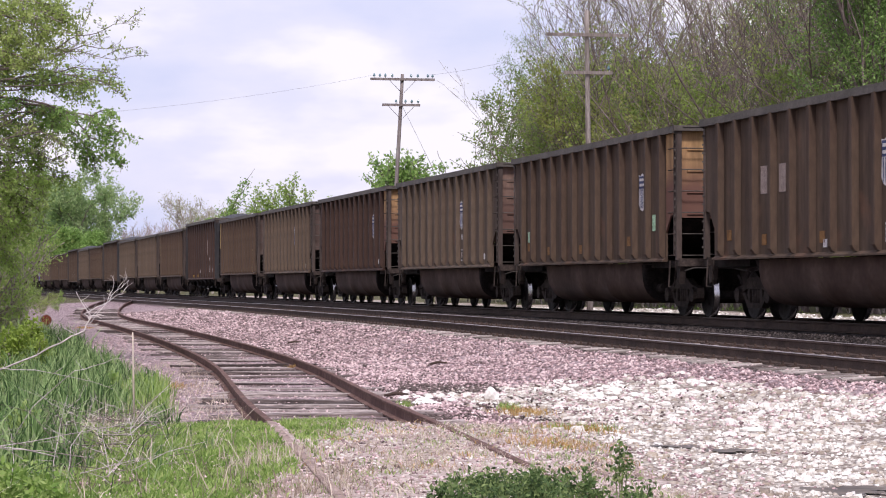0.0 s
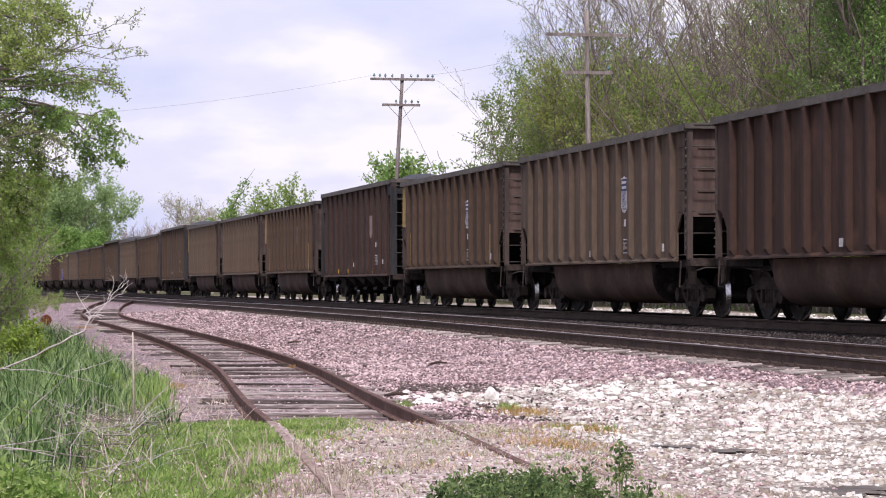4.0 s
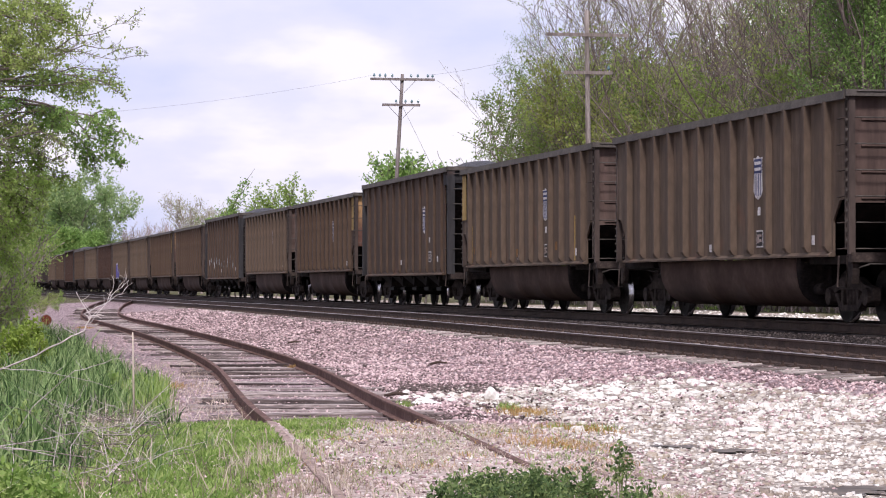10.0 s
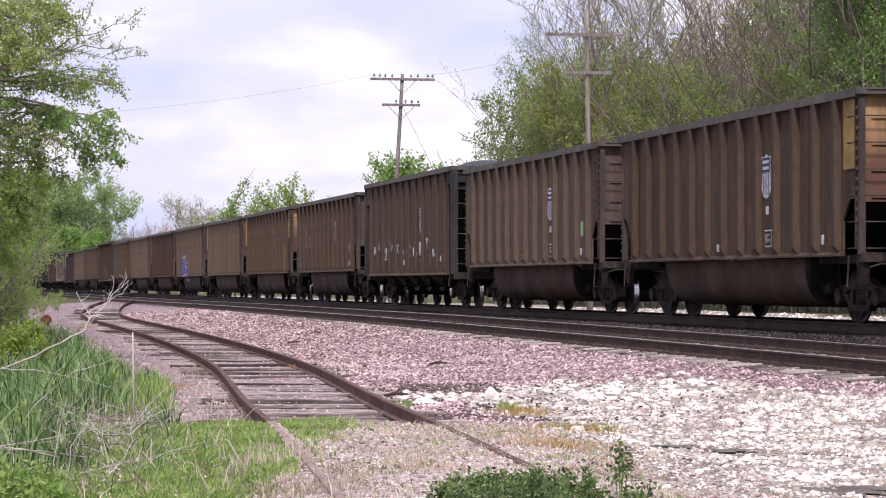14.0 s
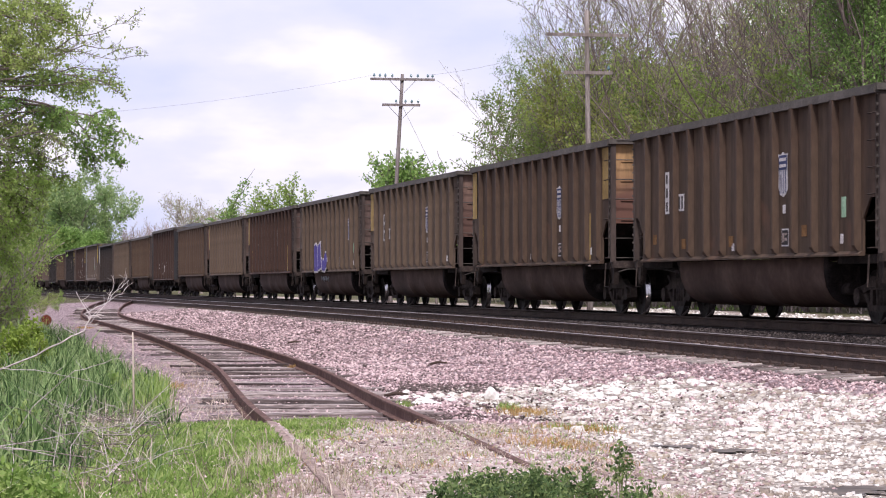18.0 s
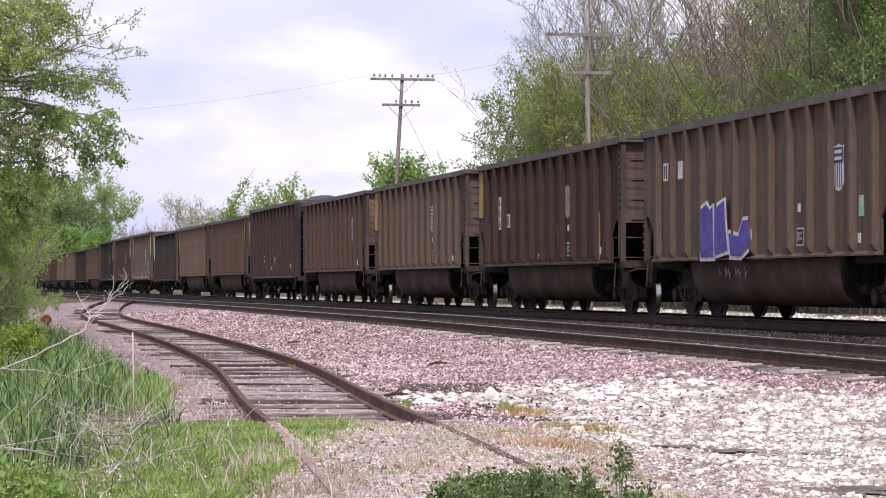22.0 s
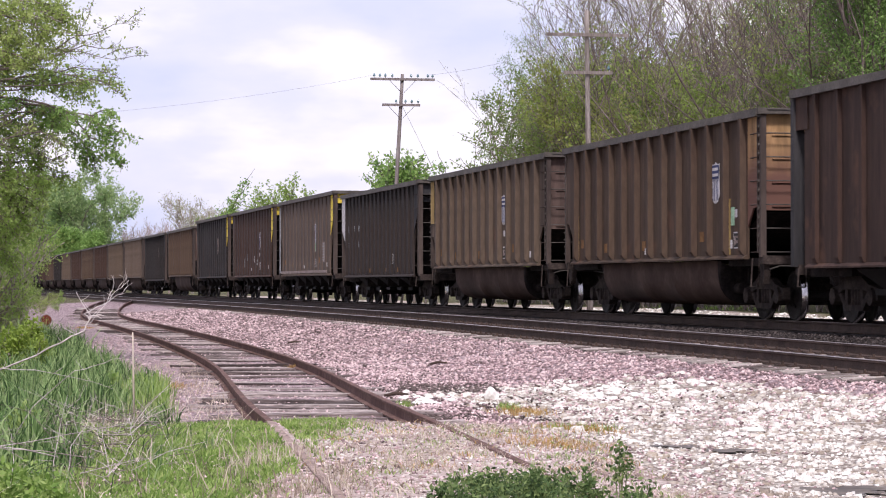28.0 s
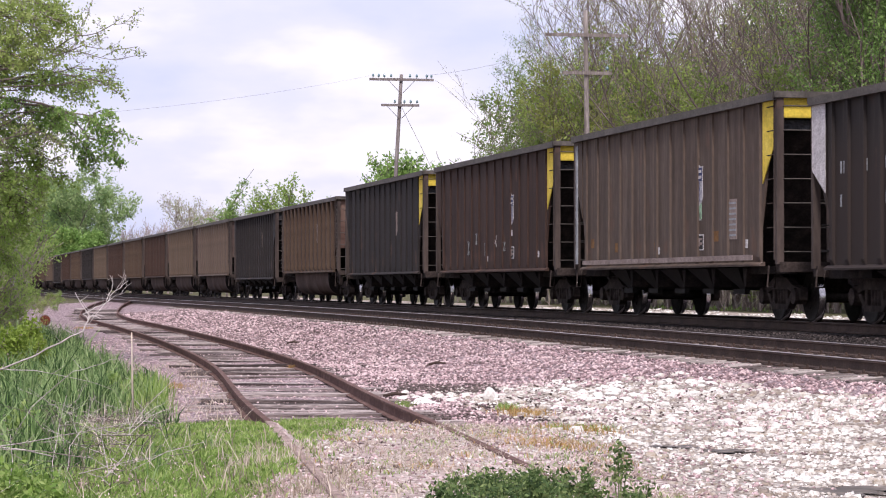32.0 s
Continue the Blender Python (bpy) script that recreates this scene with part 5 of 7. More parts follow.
def tree(name, label, category, m, wood, leaf, group=""):
    t = thing(name, label, category, m, group)
    part("trunk", wood, [], t)
    if leaf is not None:
        part("crown", leaf, [], t)
    return t


def kind_of_tree(seed, height, spread, levels, r, leaf_m, per, size, scatter, keep=1.0, bark=M_BARK, thin=0.008, **kw):
    limbs, tips = grow(seed, height, spread, levels, r, **kw)
    w = wood_mesh("trunk", limbs, bark, thin)
    lf = leaves_mesh("crown", tips, per, size, scatter, leaf_m, seed + 1, keep) if per else None
    return w, lf


def z0(x, y):
    return float(ground_z(x, y))


def make_woods():
    rnd = random.Random(11)
    leans = ((0.14, 0.05), (-0.12, 0.08), (0.03, 0.0), (-0.2, 0.0), (0.08, -0.1), (0.22, 0.0))
    # crooked half-bare trees, leafy understorey, darker trees deeper in, shrubs
    limby = [kind_of_tree(100 + i, 15, 0.85, 3, (0.12, 0.1, 0.14, 0.09, 0.11, 0.1)[i], (M_LEAF_OLIVE, M_LEAF_DULL, M_LEAF_OLIVE)[i % 3], 9, 0.055, 0.16, (0.5, 0.55, 0.4)[i % 3], (M_BARK_DARK, M_BARK_DARK, M_TWIG_DARK)[i % 3], thin=0.012, first=0.16, kids=(7, 4, 3), up=0.55, lean=leans[i]) for i in range(6)]
    haze_top = [kind_of_tree(110 + i, 15, 0.62, 3, 0.08, M_BUD, 6, 0.055, 0.16, 0.5, M_TWIG_DARK, thin=0.011, first=0.2, kids=(9, 5, 3), up=0.6, lean=(0.02, 0.02 * i)) for i in range(2)]
    under = [kind_of_tree(120 + i, 7, 0.72, 3, 0.07, (M_LEAF_DULL, M_LEAF_OLIVE, M_LEAF_MOSS, M_LEAF_DULL)[i], 11, 0.062, 0.11, (0.5, 0.42, 0.5, 0.34)[i], M_TWIG_DARK, thin=0.009, first=0.08, kids=(11, 6, 4), up=0.4, lean=leans[i]) for i in range(4)]
    deep = [kind_of_tree(130 + i, 11, 0.6, 3, 0.12, (M_LEAF_GREEN, M_LEAF_MOSS)[i], 10, 0.09, 0.2, 0.6, M_BARK_DARK, first=0.06, kids=(14, 6, 4), up=0.45) for i in range(2)]
    shrub = [kind_of_tree(160 + i, 3.4, 0.95, 3, 0.035, (M_LEAF_OLIVE, M_LEAF_MOSS, M_LEAF_DULL)[i], 9, 0.052, 0.1, 0.7, M_TWIG, first=0.02, kids=(12, 5, 4), up=0.5) for i in range(3)]
    sapling = [kind_of_tree(170 + i, 9, 0.7, 3, 0.05, M_LEAF_OLIVE, 3, 0.05, 0.1, 0.3, M_TWIG_DARK, thin=0.010, first=0.15, kids=(8, 4, 3), up=0.6, lean=leans[i + 2]) for i in range(2)]

    def put(k, name, label, px, u, s):
        f = (px - 784) / 4620
        y = u / (f * CP + SP)
        x = f * y
        w, lf = k
        tree(name, label, "tree" if name != "shrub" else "shrub", pose(x, y, z0(x, y), 0, 0, rnd.uniform(0, 360)) @ Matrix.Scale(s, 4), w, lf, "woods behind the line")

    for i in range(22):
        px = 1010 + 650 * (i + rnd.random()) / 22
        put(deep[0 if rnd.random() < 0.6 else 1], "tree", "dark green leafy tree deep in the woods", px, rnd.uniform(45, 54), float(lerp(px, [930, 1100, 1500], [0.9, 1.2, 1.15])) * rnd.uniform(0.75, 1.05))
    for i in range(30):
        px = 1010 + 640 * (i + rnd.random()) / 30
        put(limby[rnd.randrange(6)], "tree", "tall crooked half-bare tree with young leaves", px, rnd.uniform(35.5, 46), float(lerp(px, [960, 1600], [1.25, 0.95])) * rnd.uniform(0.8, 1.12))
    for px, u, sc, i in ((996, 37, 0.88, 0), (1006, 36, 0.95, 1), (1045, 40, 1.05, 0), (1075, 38, 1.1, 1)):
        put(haze_top[i], "tree", "tall half-bare tree with pale spring buds", px, u, sc)
    for i in range(64):
        px = 905 + 740 * (i + rnd.random()) / 64
        put(under[rnd.randrange(4) if px > 985 else 2], "tree", "young olive-green tree at the edge of the woods", px, rnd.uniform(34.5, 40), float(lerp(px, [880, 940, 1080, 1300, 1600], [1.3, 1.6, 1.6, 1.3, 1.1])) * rnd.uniform(0.5, 1.1))
    for px, u, sc, i in ((890, 36, 1.2, 2), (906, 35, 1.4, 2), (925, 37, 1.6, 2), (945, 36, 1.7, 2), (872, 38, 0.95, 2), (812, 34, 0.6, 2), (828, 35, 0.68, 2), (846, 34.5, 0.78, 2), (862, 35, 0.9, 2)):
        put(under[i], "tree", "young olive-green tree at the edge of the woods", px, u, sc)
    for i in range(44):
        px = 860 + 770 * (i + rnd.random()) / 44
        put(shrub[rnd.randrange(3)], "shrub", "leafy olive-green shrub in the undergrowth", px, rnd.uniform(33.6, 36), rnd.uniform(0.8, 1.5))
    bare = [kind_of_tree(150 + i, 14, 0.8, 3, 0.1, M_LEAF_OLIVE, 5, 0.05, 0.14, 0.16, (M_BARK_DARK, M_TWIG_DARK)[i % 2], thin=0.012, first=0.2, kids=(7, 4, 3), up=0.5, lean=leans[i]) for i in range(4)]
    for i in range(17):
        px = 1130 + 420 * (i + rnd.random()) / 17
        put(bare[rnd.randrange(4)], "tree", "bare crooked tree at the edge of the woods", px, rnd.uniform(34.0, 35.2), float(lerp(px, [1040, 1500], [1.25, 0.95])) * rnd.uniform(0.85, 1.1))
    # dense green trees at the near edge of the woods, thin bare saplings before them
    dense = kind_of_tree(145, 14, 0.36, 3, 0.14, M_LEAF_GREEN, 30, 0.055, 0.22, 0.75, M_BARK_DARK, first=0.12, kids=(17, 7, 5), up=0.5)
    for px, u, sc in ((1552, 35.0, 1.0), (1600, 36, 1.1), (1650, 35, 1.1), (1500, 40, 1.1), (1060, 47, 0.95)):
        put(dense, "tree", "dense deep green tree at the edge of the woods", px, u, sc)
    for i, px in enumerate((1250, 1330, 1400, 1450, 1490, 1540)):
        put(sapling[i % 2], "tree", "thin bare sapling at the edge of the woods", px, 34.0 + 0.3 * i, rnd.uniform(0.9, 1.25))
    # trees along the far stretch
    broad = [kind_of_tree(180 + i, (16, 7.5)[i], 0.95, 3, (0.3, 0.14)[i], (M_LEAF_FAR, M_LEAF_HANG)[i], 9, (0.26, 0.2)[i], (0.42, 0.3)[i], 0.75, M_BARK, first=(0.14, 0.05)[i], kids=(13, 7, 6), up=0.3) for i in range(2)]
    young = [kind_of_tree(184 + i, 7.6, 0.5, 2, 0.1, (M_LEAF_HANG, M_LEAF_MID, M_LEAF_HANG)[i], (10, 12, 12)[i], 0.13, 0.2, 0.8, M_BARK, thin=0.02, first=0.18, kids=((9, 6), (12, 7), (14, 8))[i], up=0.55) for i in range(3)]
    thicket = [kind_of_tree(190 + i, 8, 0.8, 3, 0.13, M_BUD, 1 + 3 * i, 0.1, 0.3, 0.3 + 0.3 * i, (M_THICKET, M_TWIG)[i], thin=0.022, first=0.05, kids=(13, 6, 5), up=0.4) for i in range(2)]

    def spot(px, y, s, k, label, name="tree"):
        x = (px - 784) / 4620 * y
        w, lf = k
        tree(name, label, "tree", pose(x, y, z0(x, y), 0, 0, rnd.uniform(0, 360)) @ Matrix.Scale(s, 4), w, lf, "trees along the far stretch")

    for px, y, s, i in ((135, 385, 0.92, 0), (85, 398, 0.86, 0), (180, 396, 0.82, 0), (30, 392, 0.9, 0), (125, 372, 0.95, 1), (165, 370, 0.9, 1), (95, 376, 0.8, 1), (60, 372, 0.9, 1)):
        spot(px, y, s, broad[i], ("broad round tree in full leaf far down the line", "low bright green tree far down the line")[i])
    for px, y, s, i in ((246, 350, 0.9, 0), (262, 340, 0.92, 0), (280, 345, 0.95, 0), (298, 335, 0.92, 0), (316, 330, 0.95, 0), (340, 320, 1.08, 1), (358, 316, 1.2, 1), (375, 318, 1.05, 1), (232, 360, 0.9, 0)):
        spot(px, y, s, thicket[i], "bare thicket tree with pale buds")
    for px, y, s, i in ((403, 165, 0.80, 0), (418, 168, 0.64, 0), (485, 160, 0.59, 1), (474, 163, 0.52, 1), (535, 150, 0.71, 1), (556, 152, 0.78, 1), (574, 154, 0.63, 1), (655, 135, 0.82, 2), (678, 137, 0.79, 2), (708, 139, 0.76, 2), (735, 136, 0.84, 2), (752, 138, 0.71, 0), (774, 134, 0.78, 0), (790, 138, 0.63, 2)):
        spot(px, y, s, young[i], "young leafy tree beyond the line")


make_woods()


def px_point(px, py, d):
    """The place d metres out that lies in that direction from the eye."""
    return Vector(((px - 784) / 4620 * d, d, EYE[2] + (504.3 - py) / 4620 * d))


def bough(limbs, tips, way, r, rnd, subs, length, droop=0.0, off=0.6, thick=0.011):
    """A limb along the way with side shoots and twigs; the leaf-bearing places go to tips."""
    pts = [Vector(p) for p in way]
    fine = []
    for a, b in zip(pts, pts[1:]):
        for j in range(3):
            fine.append(a.lerp(b, j / 3) + Vector((rnd.gauss(0, 0.018), rnd.gauss(0, 0.04), rnd.gauss(0, 0.018))))
    fine.append(pts[-1])
    n = len(fine)
    limbs.append((fine, [max(thick, r * (1 - 0.85 * i / (n - 1))) for i in range(n)], 1))
    for k in range(subs):
        f = 0.12 + 0.88 * (k + rnd.random()) / subs
        i = min(int(f * (n - 1)), n - 2)
        p = fine[i]
        d = (fine[i + 1] - fine[i]).normalized() * 0.7 + Vector((rnd.gauss(0, 0.55), rnd.gauss(0, 0.8), rnd.gauss(0.05, 0.5) - droop * 0.7))
        d.normalize()
        ln = length * rnd.uniform(0.5, 1.1) * (1.15 - 0.45 * f)
        q, way2 = p.copy(), [p.copy()]
        for j in range(4):
            d = (d + Vector((rnd.gauss(0, 0.2), rnd.gauss(0, 0.2), rnd.gauss(0, 0.15) - droop * 0.22))).normalized()
            q = q + d * ln / 4
            way2.append(q.copy())
        limbs.append((way2, [thick * 0.9, thick * 0.8, thick * 0.65, thick * 0.5, thick * 0.4], 2))
        tips.extend(way2[1:])
        for j in range(1, 5):
            for _ in range(2):
                e = (d * 0.6 + Vector((rnd.gauss(0, 0.7), rnd.gauss(0, 0.7), rnd.gauss(0, 0.6) - droop * 0.6))).normalized() * ln * rnd.uniform(0.2, 0.45)
                limbs.append(([way2[j], way2[j] + e * 0.5, way2[j] + e], [thick * 0.45, thick * 0.4, thick * 0.3], 3))
                tips.extend([way2[j] + e * 0.5, way2[j] + e])


def make_left_bank():
    rnd = random.Random(21)
    a = [kind_of_tree(200 + i, 9.5, 0.7, 3, 0.16, (M_LEAF_SPRING, M_LEAF_GREEN)[i], 11, 0.05, 0.16, 0.8, M_TWIG_DARK, first=0.2, kids=(16, 8, 5), up=0.12) for i in range(2)]
    sh = [kind_of_tree(210 + i, 3.0, 1.0, 3, 0.05, (M_LEAF_MID, M_LEAF_SPRING)[i], 9, 0.036, 0.14, 0.95, M_TWIG, first=0.02, kids=(14, 6, 4), up=0.4) for i in range(2)]

    def put(k, name, label, px, y, s, rz):
        x = (px - 784) / 4620 * y
        tree(name, label, "tree" if name == "tree" else "shrub", pose(x, y, z0(x, y), 0, 0, rz) @ Matrix.Scale(s, 4), *k, "trees on the bank by the siding")

    # the overhanging tree: its stem stands out of view, its boughs reach over the siding
    d0 = 47.0
    x = (-190 - 784) / 4620 * d0
    big = thing("tree", "roadside tree with overhanging boughs in fresh leaf", "tree", pose(x, d0, z0(x, d0)), "trees on the bank by the siding")
    root = Vector((x, d0, z0(x, d0)))
    limbs, sets = [], {"dark": [], "mid": [], "yellow": [], "none": []}
    limbs.append(([Vector((0, 0, -0.4)), Vector((0.05, 0, 1.5)), Vector((0.0, 0.1, 3.4)), Vector((0.2, 0, 5.2)), Vector((0.4, 0.1, 7.6)), Vector((0.5, 0, 9.6))], [0.2, 0.17, 0.15, 0.12, 0.08, 0.03], 0))
    stem = [(px_point(-190, py, d0) - root) for py in (430, 330, 250, 160, 60, -20)]

    def reach(kind, start, ways, r, subs, length, droop=0.0, thick=0.009):
        for w in ways:
            dd = [d0 + q for q in ((0.0, 0.4, 0.7, 0.5) if len(w) == 3 else (0.0, 0.3, 0.6, 0.8, 0.6, 0.5))]
            turn = rnd.uniform(-1.6, 1.6)
            pts = [stem[start]] + [px_point(px, py, d0 + turn * (i + 1) / len(w)) - root for i, (px, py) in enumerate(w)]
            bough(limbs, sets[kind], pts, r, rnd, subs, length, droop, thick=thick)

    # hanging dark boughs
    reach("dark", 1, [[(-20, 170), (60, 180), (115, 196), (160, 205), (200, 192)], [(20, 178), (90, 190), (150, 212), (190, 222), (218, 232)], [(50, 182), (120, 205), (160, 240), (190, 262), (205, 270)], [(60, 190), (110, 215), (150, 255), (172, 290)]], 0.03, 16, 0.5, 0.6)
    reach("mid", 2, [[(-40, 120), (40, 120), (110, 128), (160, 140), (195, 150)], [(-40, 140), (30, 145), (90, 150), (150, 165)], [(-30, 150), (50, 130), (120, 140), (140, 150)]], 0.03, 22, 0.6, 0.25)
    reach("mid", 0, [[(-60, 300), (0, 290), (50, 285), (90, 295), (120, 312)], [(-60, 270), (0, 255), (50, 262), (95, 285)], [(-60, 340), (-10, 330), (30, 345), (55, 360)], [(-80, 250), (-20, 235), (30, 240), (70, 250)], [(-60, 390), (-20, 380), (15, 395), (32, 415)], [(-60, 310), (10, 300), (60, 310), (85, 325)], [(-60, 360), (-10, 350), (25, 370), (50, 395)], [(-60, 430), (-30, 425), (0, 440), (15, 460)], [(-60, 220), (0, 210), (60, 225), (100, 245)]], 0.03, 24, 0.6, 0.3)
    reach("yellow", 4, [[(-60, 20), (0, 25), (50, 40), (90, 55)], [(-60, 60), (0, 60), (50, 75), (90, 90)], [(-60, 90), (0, 90), (40, 100), (75, 105)], [(-60, 0), (0, -5), (60, 5), (105, 20)], [(-60, 30), (20, 15), (70, 20), (110, 40)], [(-60, 110), (0, 105), (30, 110)]], 0.03, 22, 0.65, 0.05)
    # bare upper limbs with a few young leaves at their ends
    reach("none", 3, [[(30, 160), (95, 125), (130, 80), (155, 30), (168, -10)], [(20, 120), (75, 85), (140, 92), (200, 105), (262, 98)], [(60, 110), (120, 70), (170, 55), (215, 40), (242, 25)], [(80, 130), (130, 120), (180, 125), (215, 140)], [(90, 150), (140, 140), (190, 150), (222, 172)], [(100, 100), (150, 80), (190, 88), (245, 82)]], 0.016, 13, 0.42, 0.0, 0.005)
    reach("none", 1, [[(-40, 205), (20, 200), (70, 195), (110, 225)], [(-40, 250), (20, 240), (70, 235), (120, 260)], [(-20, 280), (30, 270), (60, 300), (120, 270)], [(-40, 330), (0, 310), (40, 330), (70, 340)]], 0.025, 22, 0.6, 0.1, 0.007)
    part("trunk", wood_mesh("trunk", limbs, M_TWIG_DARK, 0.003), [], big)
    part("crown", leaves_mesh("crown", sets["dark"], 6, 0.038, 0.055, M_LEAF_HANG, 301, 0.6), [], big, "darker hanging leaves")
    part("crown", leaves_mesh("crown", sets["mid"], 7, 0.036, 0.07, M_LEAF_MID, 302, 0.42), [], big, "fresh green leaves")
    part("crown", leaves_mesh("crown", sets["yellow"], 7, 0.035, 0.075, M_LEAF_SPRING, 303, 0.75), [], big, "bright yellow-green leaves")
    part("crown", leaves_mesh("crown", sets["none"], 2, 0.032, 0.05, M_LEAF_SPRING, 304, 0.35), [], big, "sparse young leaves")
    for k, px, y, s, rz in ((0, -310, 52, 0.95, 30), (0, -290, 60, 1.0, 300), (0, -275, 66, 1.05, 15)):
        put(a[k], "tree", ("roadside tree in fresh spring leaf", "roadside tree in deep green leaf")[k], px, y, s, rz)
    for px, y, s, i in ((-75, 60, 1.2, 0), (-60, 66, 1.1, 0), (-110, 50, 1.3, 0), (-50, 75, 1.2, 0), (-70, 80, 1.6, 1), (-50, 56, 0.9, 1), (-75, 90, 1.5, 0), (-45, 76, 1.0, 1), (-50, 95, 1.1, 0), (-48, 110, 1.0, 0), (-40, 62, 1.2, 0), (5, 62, 0.4, 0), (28, 66, 0.22, 1), (62, 118, 0.3, 0), (84, 124, 0.24, 1), (104, 130, 0.24, 0), (46, 108, 0.32, 0), (70, 100, 0.2, 1), (98, 112, 0.16, 0)):
        put(sh[i], "shrub", "leafy green shrub on the bank by the siding", px, y, s, rnd.uniform(0, 360))
    k = kind_of_tree(230, 0.9, 1.0, 2, 0.02, M_LIME, 16, 0.035, 0.08, 1.0, M_TWIG, first=0.05, kids=(9, 5), up=0.5)
    for px, y, s in ((25, 40, 1.0), (45, 38, 0.75), (5, 37, 0.9)):
        put(k, "shrub", "lime green young shrub by the siding", px, y, s, rnd.uniform(0, 360))


make_left_bank()

# ---------------------------------------------------------------- stones


def stones(name, label, pts, sizes, material, seed, flat=0.7):
    """Angular stones as one mesh of six-cornered lumps."""
    rs = np.random.RandomState(seed)
    n = len(pts)
    dirs = np.array([[1, 0, 0], [0, 1, 0], [-1, 0, 0], [0, -1, 0], [0, 0, 1], [0, 0, -1.0]])
    v = dirs[None] * rs.uniform(0.6, 1.25, (n, 6, 1)) + rs.normal(0, 0.16, (n, 6, 3))
    a = rs.uniform(0, 2 * math.pi, n)
    ca, sa = np.cos(a)[:, None], np.sin(a)[:, None]
    tl = rs.normal(0, 0.35, (n, 1))
    x, y, z = v[..., 0], v[..., 1], v[..., 2] * flat
    x, z = x * np.cos(tl) - z * np.sin(tl), x * np.sin(tl) + z * np.cos(tl)
    v = np.stack([x * ca - y * sa, x * sa + y * ca, z], -1) * sizes[:, None, None] + pts[:, None, :]
    f0 = np.array([[0, 1, 4], [1, 2, 4], [2, 3, 4], [3, 0, 4], [1, 0, 5], [2, 1, 5], [3, 2, 5], [0, 3, 5]])
    f = (f0[None] + 6 * np.arange(n)[:, None, None]).reshape(-1, 3)
    me = bpy.data.meshes.new(name)
    me.vertices.add(n * 6)
    me.vertices.foreach_set("co", v.astype(np.float32).ravel())
    me.loops.add(len(f) * 3)
    me.loops.foreach_set("vertex_index", f.astype(np.int32).ravel())
    me.polygons.add(len(f))
    me.polygons.foreach_set("loop_start", np.arange(len(f), dtype=np.int32) * 3)
    me.materials.append(material)
    me.update(calc_edges=True)
    tagged(new(name, me), label, "stones", kind="stuff")


def slabs(name, label, pts, sizes, material, seed):
    """Flat broken pieces with five corners, top and sides, as one mesh."""
    rs = np.random.RandomState(seed)
    n = len(pts)
    ang = (np.arange(5) * 2 * math.pi / 5)[None] + rs.uniform(-0.45, 0.45, (n, 5)) + rs.uniform(0, 6.28, (n, 1))
    r = rs.uniform(0.65, 1.2, (n, 5))
    st = rs.uniform(0.55, 1.0, (n, 1))
    x, y = np.cos(ang) * r, np.sin(ang) * r * st
    th = rs.uniform(0.16, 0.5, (n, 1)) + rs.normal(0, 0.09, (n, 5))
    tx, ty = rs.normal(0, 0.16, (n, 1)), rs.normal(0, 0.16, (n, 1))
    top = np.stack([x * rs.uniform(0.6, 0.9, (n, 5)), y * rs.uniform(0.6, 0.9, (n, 5)), th + x * tx + y * ty], -1)
    low = np.stack([x, y, -0.25 + 0 * x], -1)
    v = np.concatenate([top, low], 1)
    spin = rs.uniform(0, 6.28, (n, 1))
    v[..., 0], v[..., 1] = v[..., 0] * np.cos(spin) - v[..., 1] * np.sin(spin), v[..., 0] * np.sin(spin) + v[..., 1] * np.cos(spin)
    v = v * sizes[:, None, None] + pts[:, None, :]
    f0 = [(0, 1, 2), (0, 2, 3), (0, 3, 4)] + [q for j in range(5) for q in ((j, j + 5, (j + 1) % 5 + 5), (j, (j + 1) % 5 + 5, (j + 1) % 5))]
    f = (np.array(f0)[None] + 10 * np.arange(n)[:, None, None]).reshape(-1, 3)
    me = bpy.data.meshes.new(name)
    me.vertices.add(n * 10)
    me.vertices.foreach_set("co", v.astype(np.float32).ravel())
    me.loops.add(len(f) * 3)
    me.loops.foreach_set("vertex_index", f.astype(np.int32).ravel())
    me.polygons.add(len(f))
    me.polygons.foreach_set("loop_start", np.arange(len(f), dtype=np.int32) * 3)
    me.materials.append(material)
    me.update(calc_edges=True)
    tagged(new(name, me), label, "stones", kind="stuff")


def slab_piece(name, seed):
    """One flat stone of unit radius with bevelled upper edge."""
    rnd = random.Random(seed)
    k, st = 7, rnd.uniform(0.5, 0.9)
    ring = [(2 * math.pi * (i + rnd.uniform(-0.3, 0.3)) / k, rnd.uniform(0.75, 1.15)) for i in range(k)]
    low = [(math.cos(a) * r, math.sin(a) * r * st, -0.3) for a, r in ring]
    mid = [(math.cos(a) * r * 0.98, math.sin(a) * r * st * 0.98, 0.22 + rnd.uniform(-0.06, 0.06)) for a, r in ring]
    top = [(math.cos(a) * r * 0.78, math.sin(a) * r * st * 0.78, 0.36 + rnd.uniform(-0.09, 0.09)) for a, r in ring]
    sh = Shape().add(low + mid + top, [(j + k * q, (j + 1) % k + k * q, (j + 1) % k + k * q + k, j + k * q + k) for q in (0, 1) for j in range(k)] + [tuple(2 * k + j for j in range(k))])
    return sh.mesh(name, M_ROCK_EACH)


PUDDLES = ((1205, 799, 0.17, 0.06), (1282, 803, 0.24, 0.07), (1470, 873, 0.5, 0.12), (1165, 800, 0.1, 0.05), (1540, 866, 0.25, 0.07))


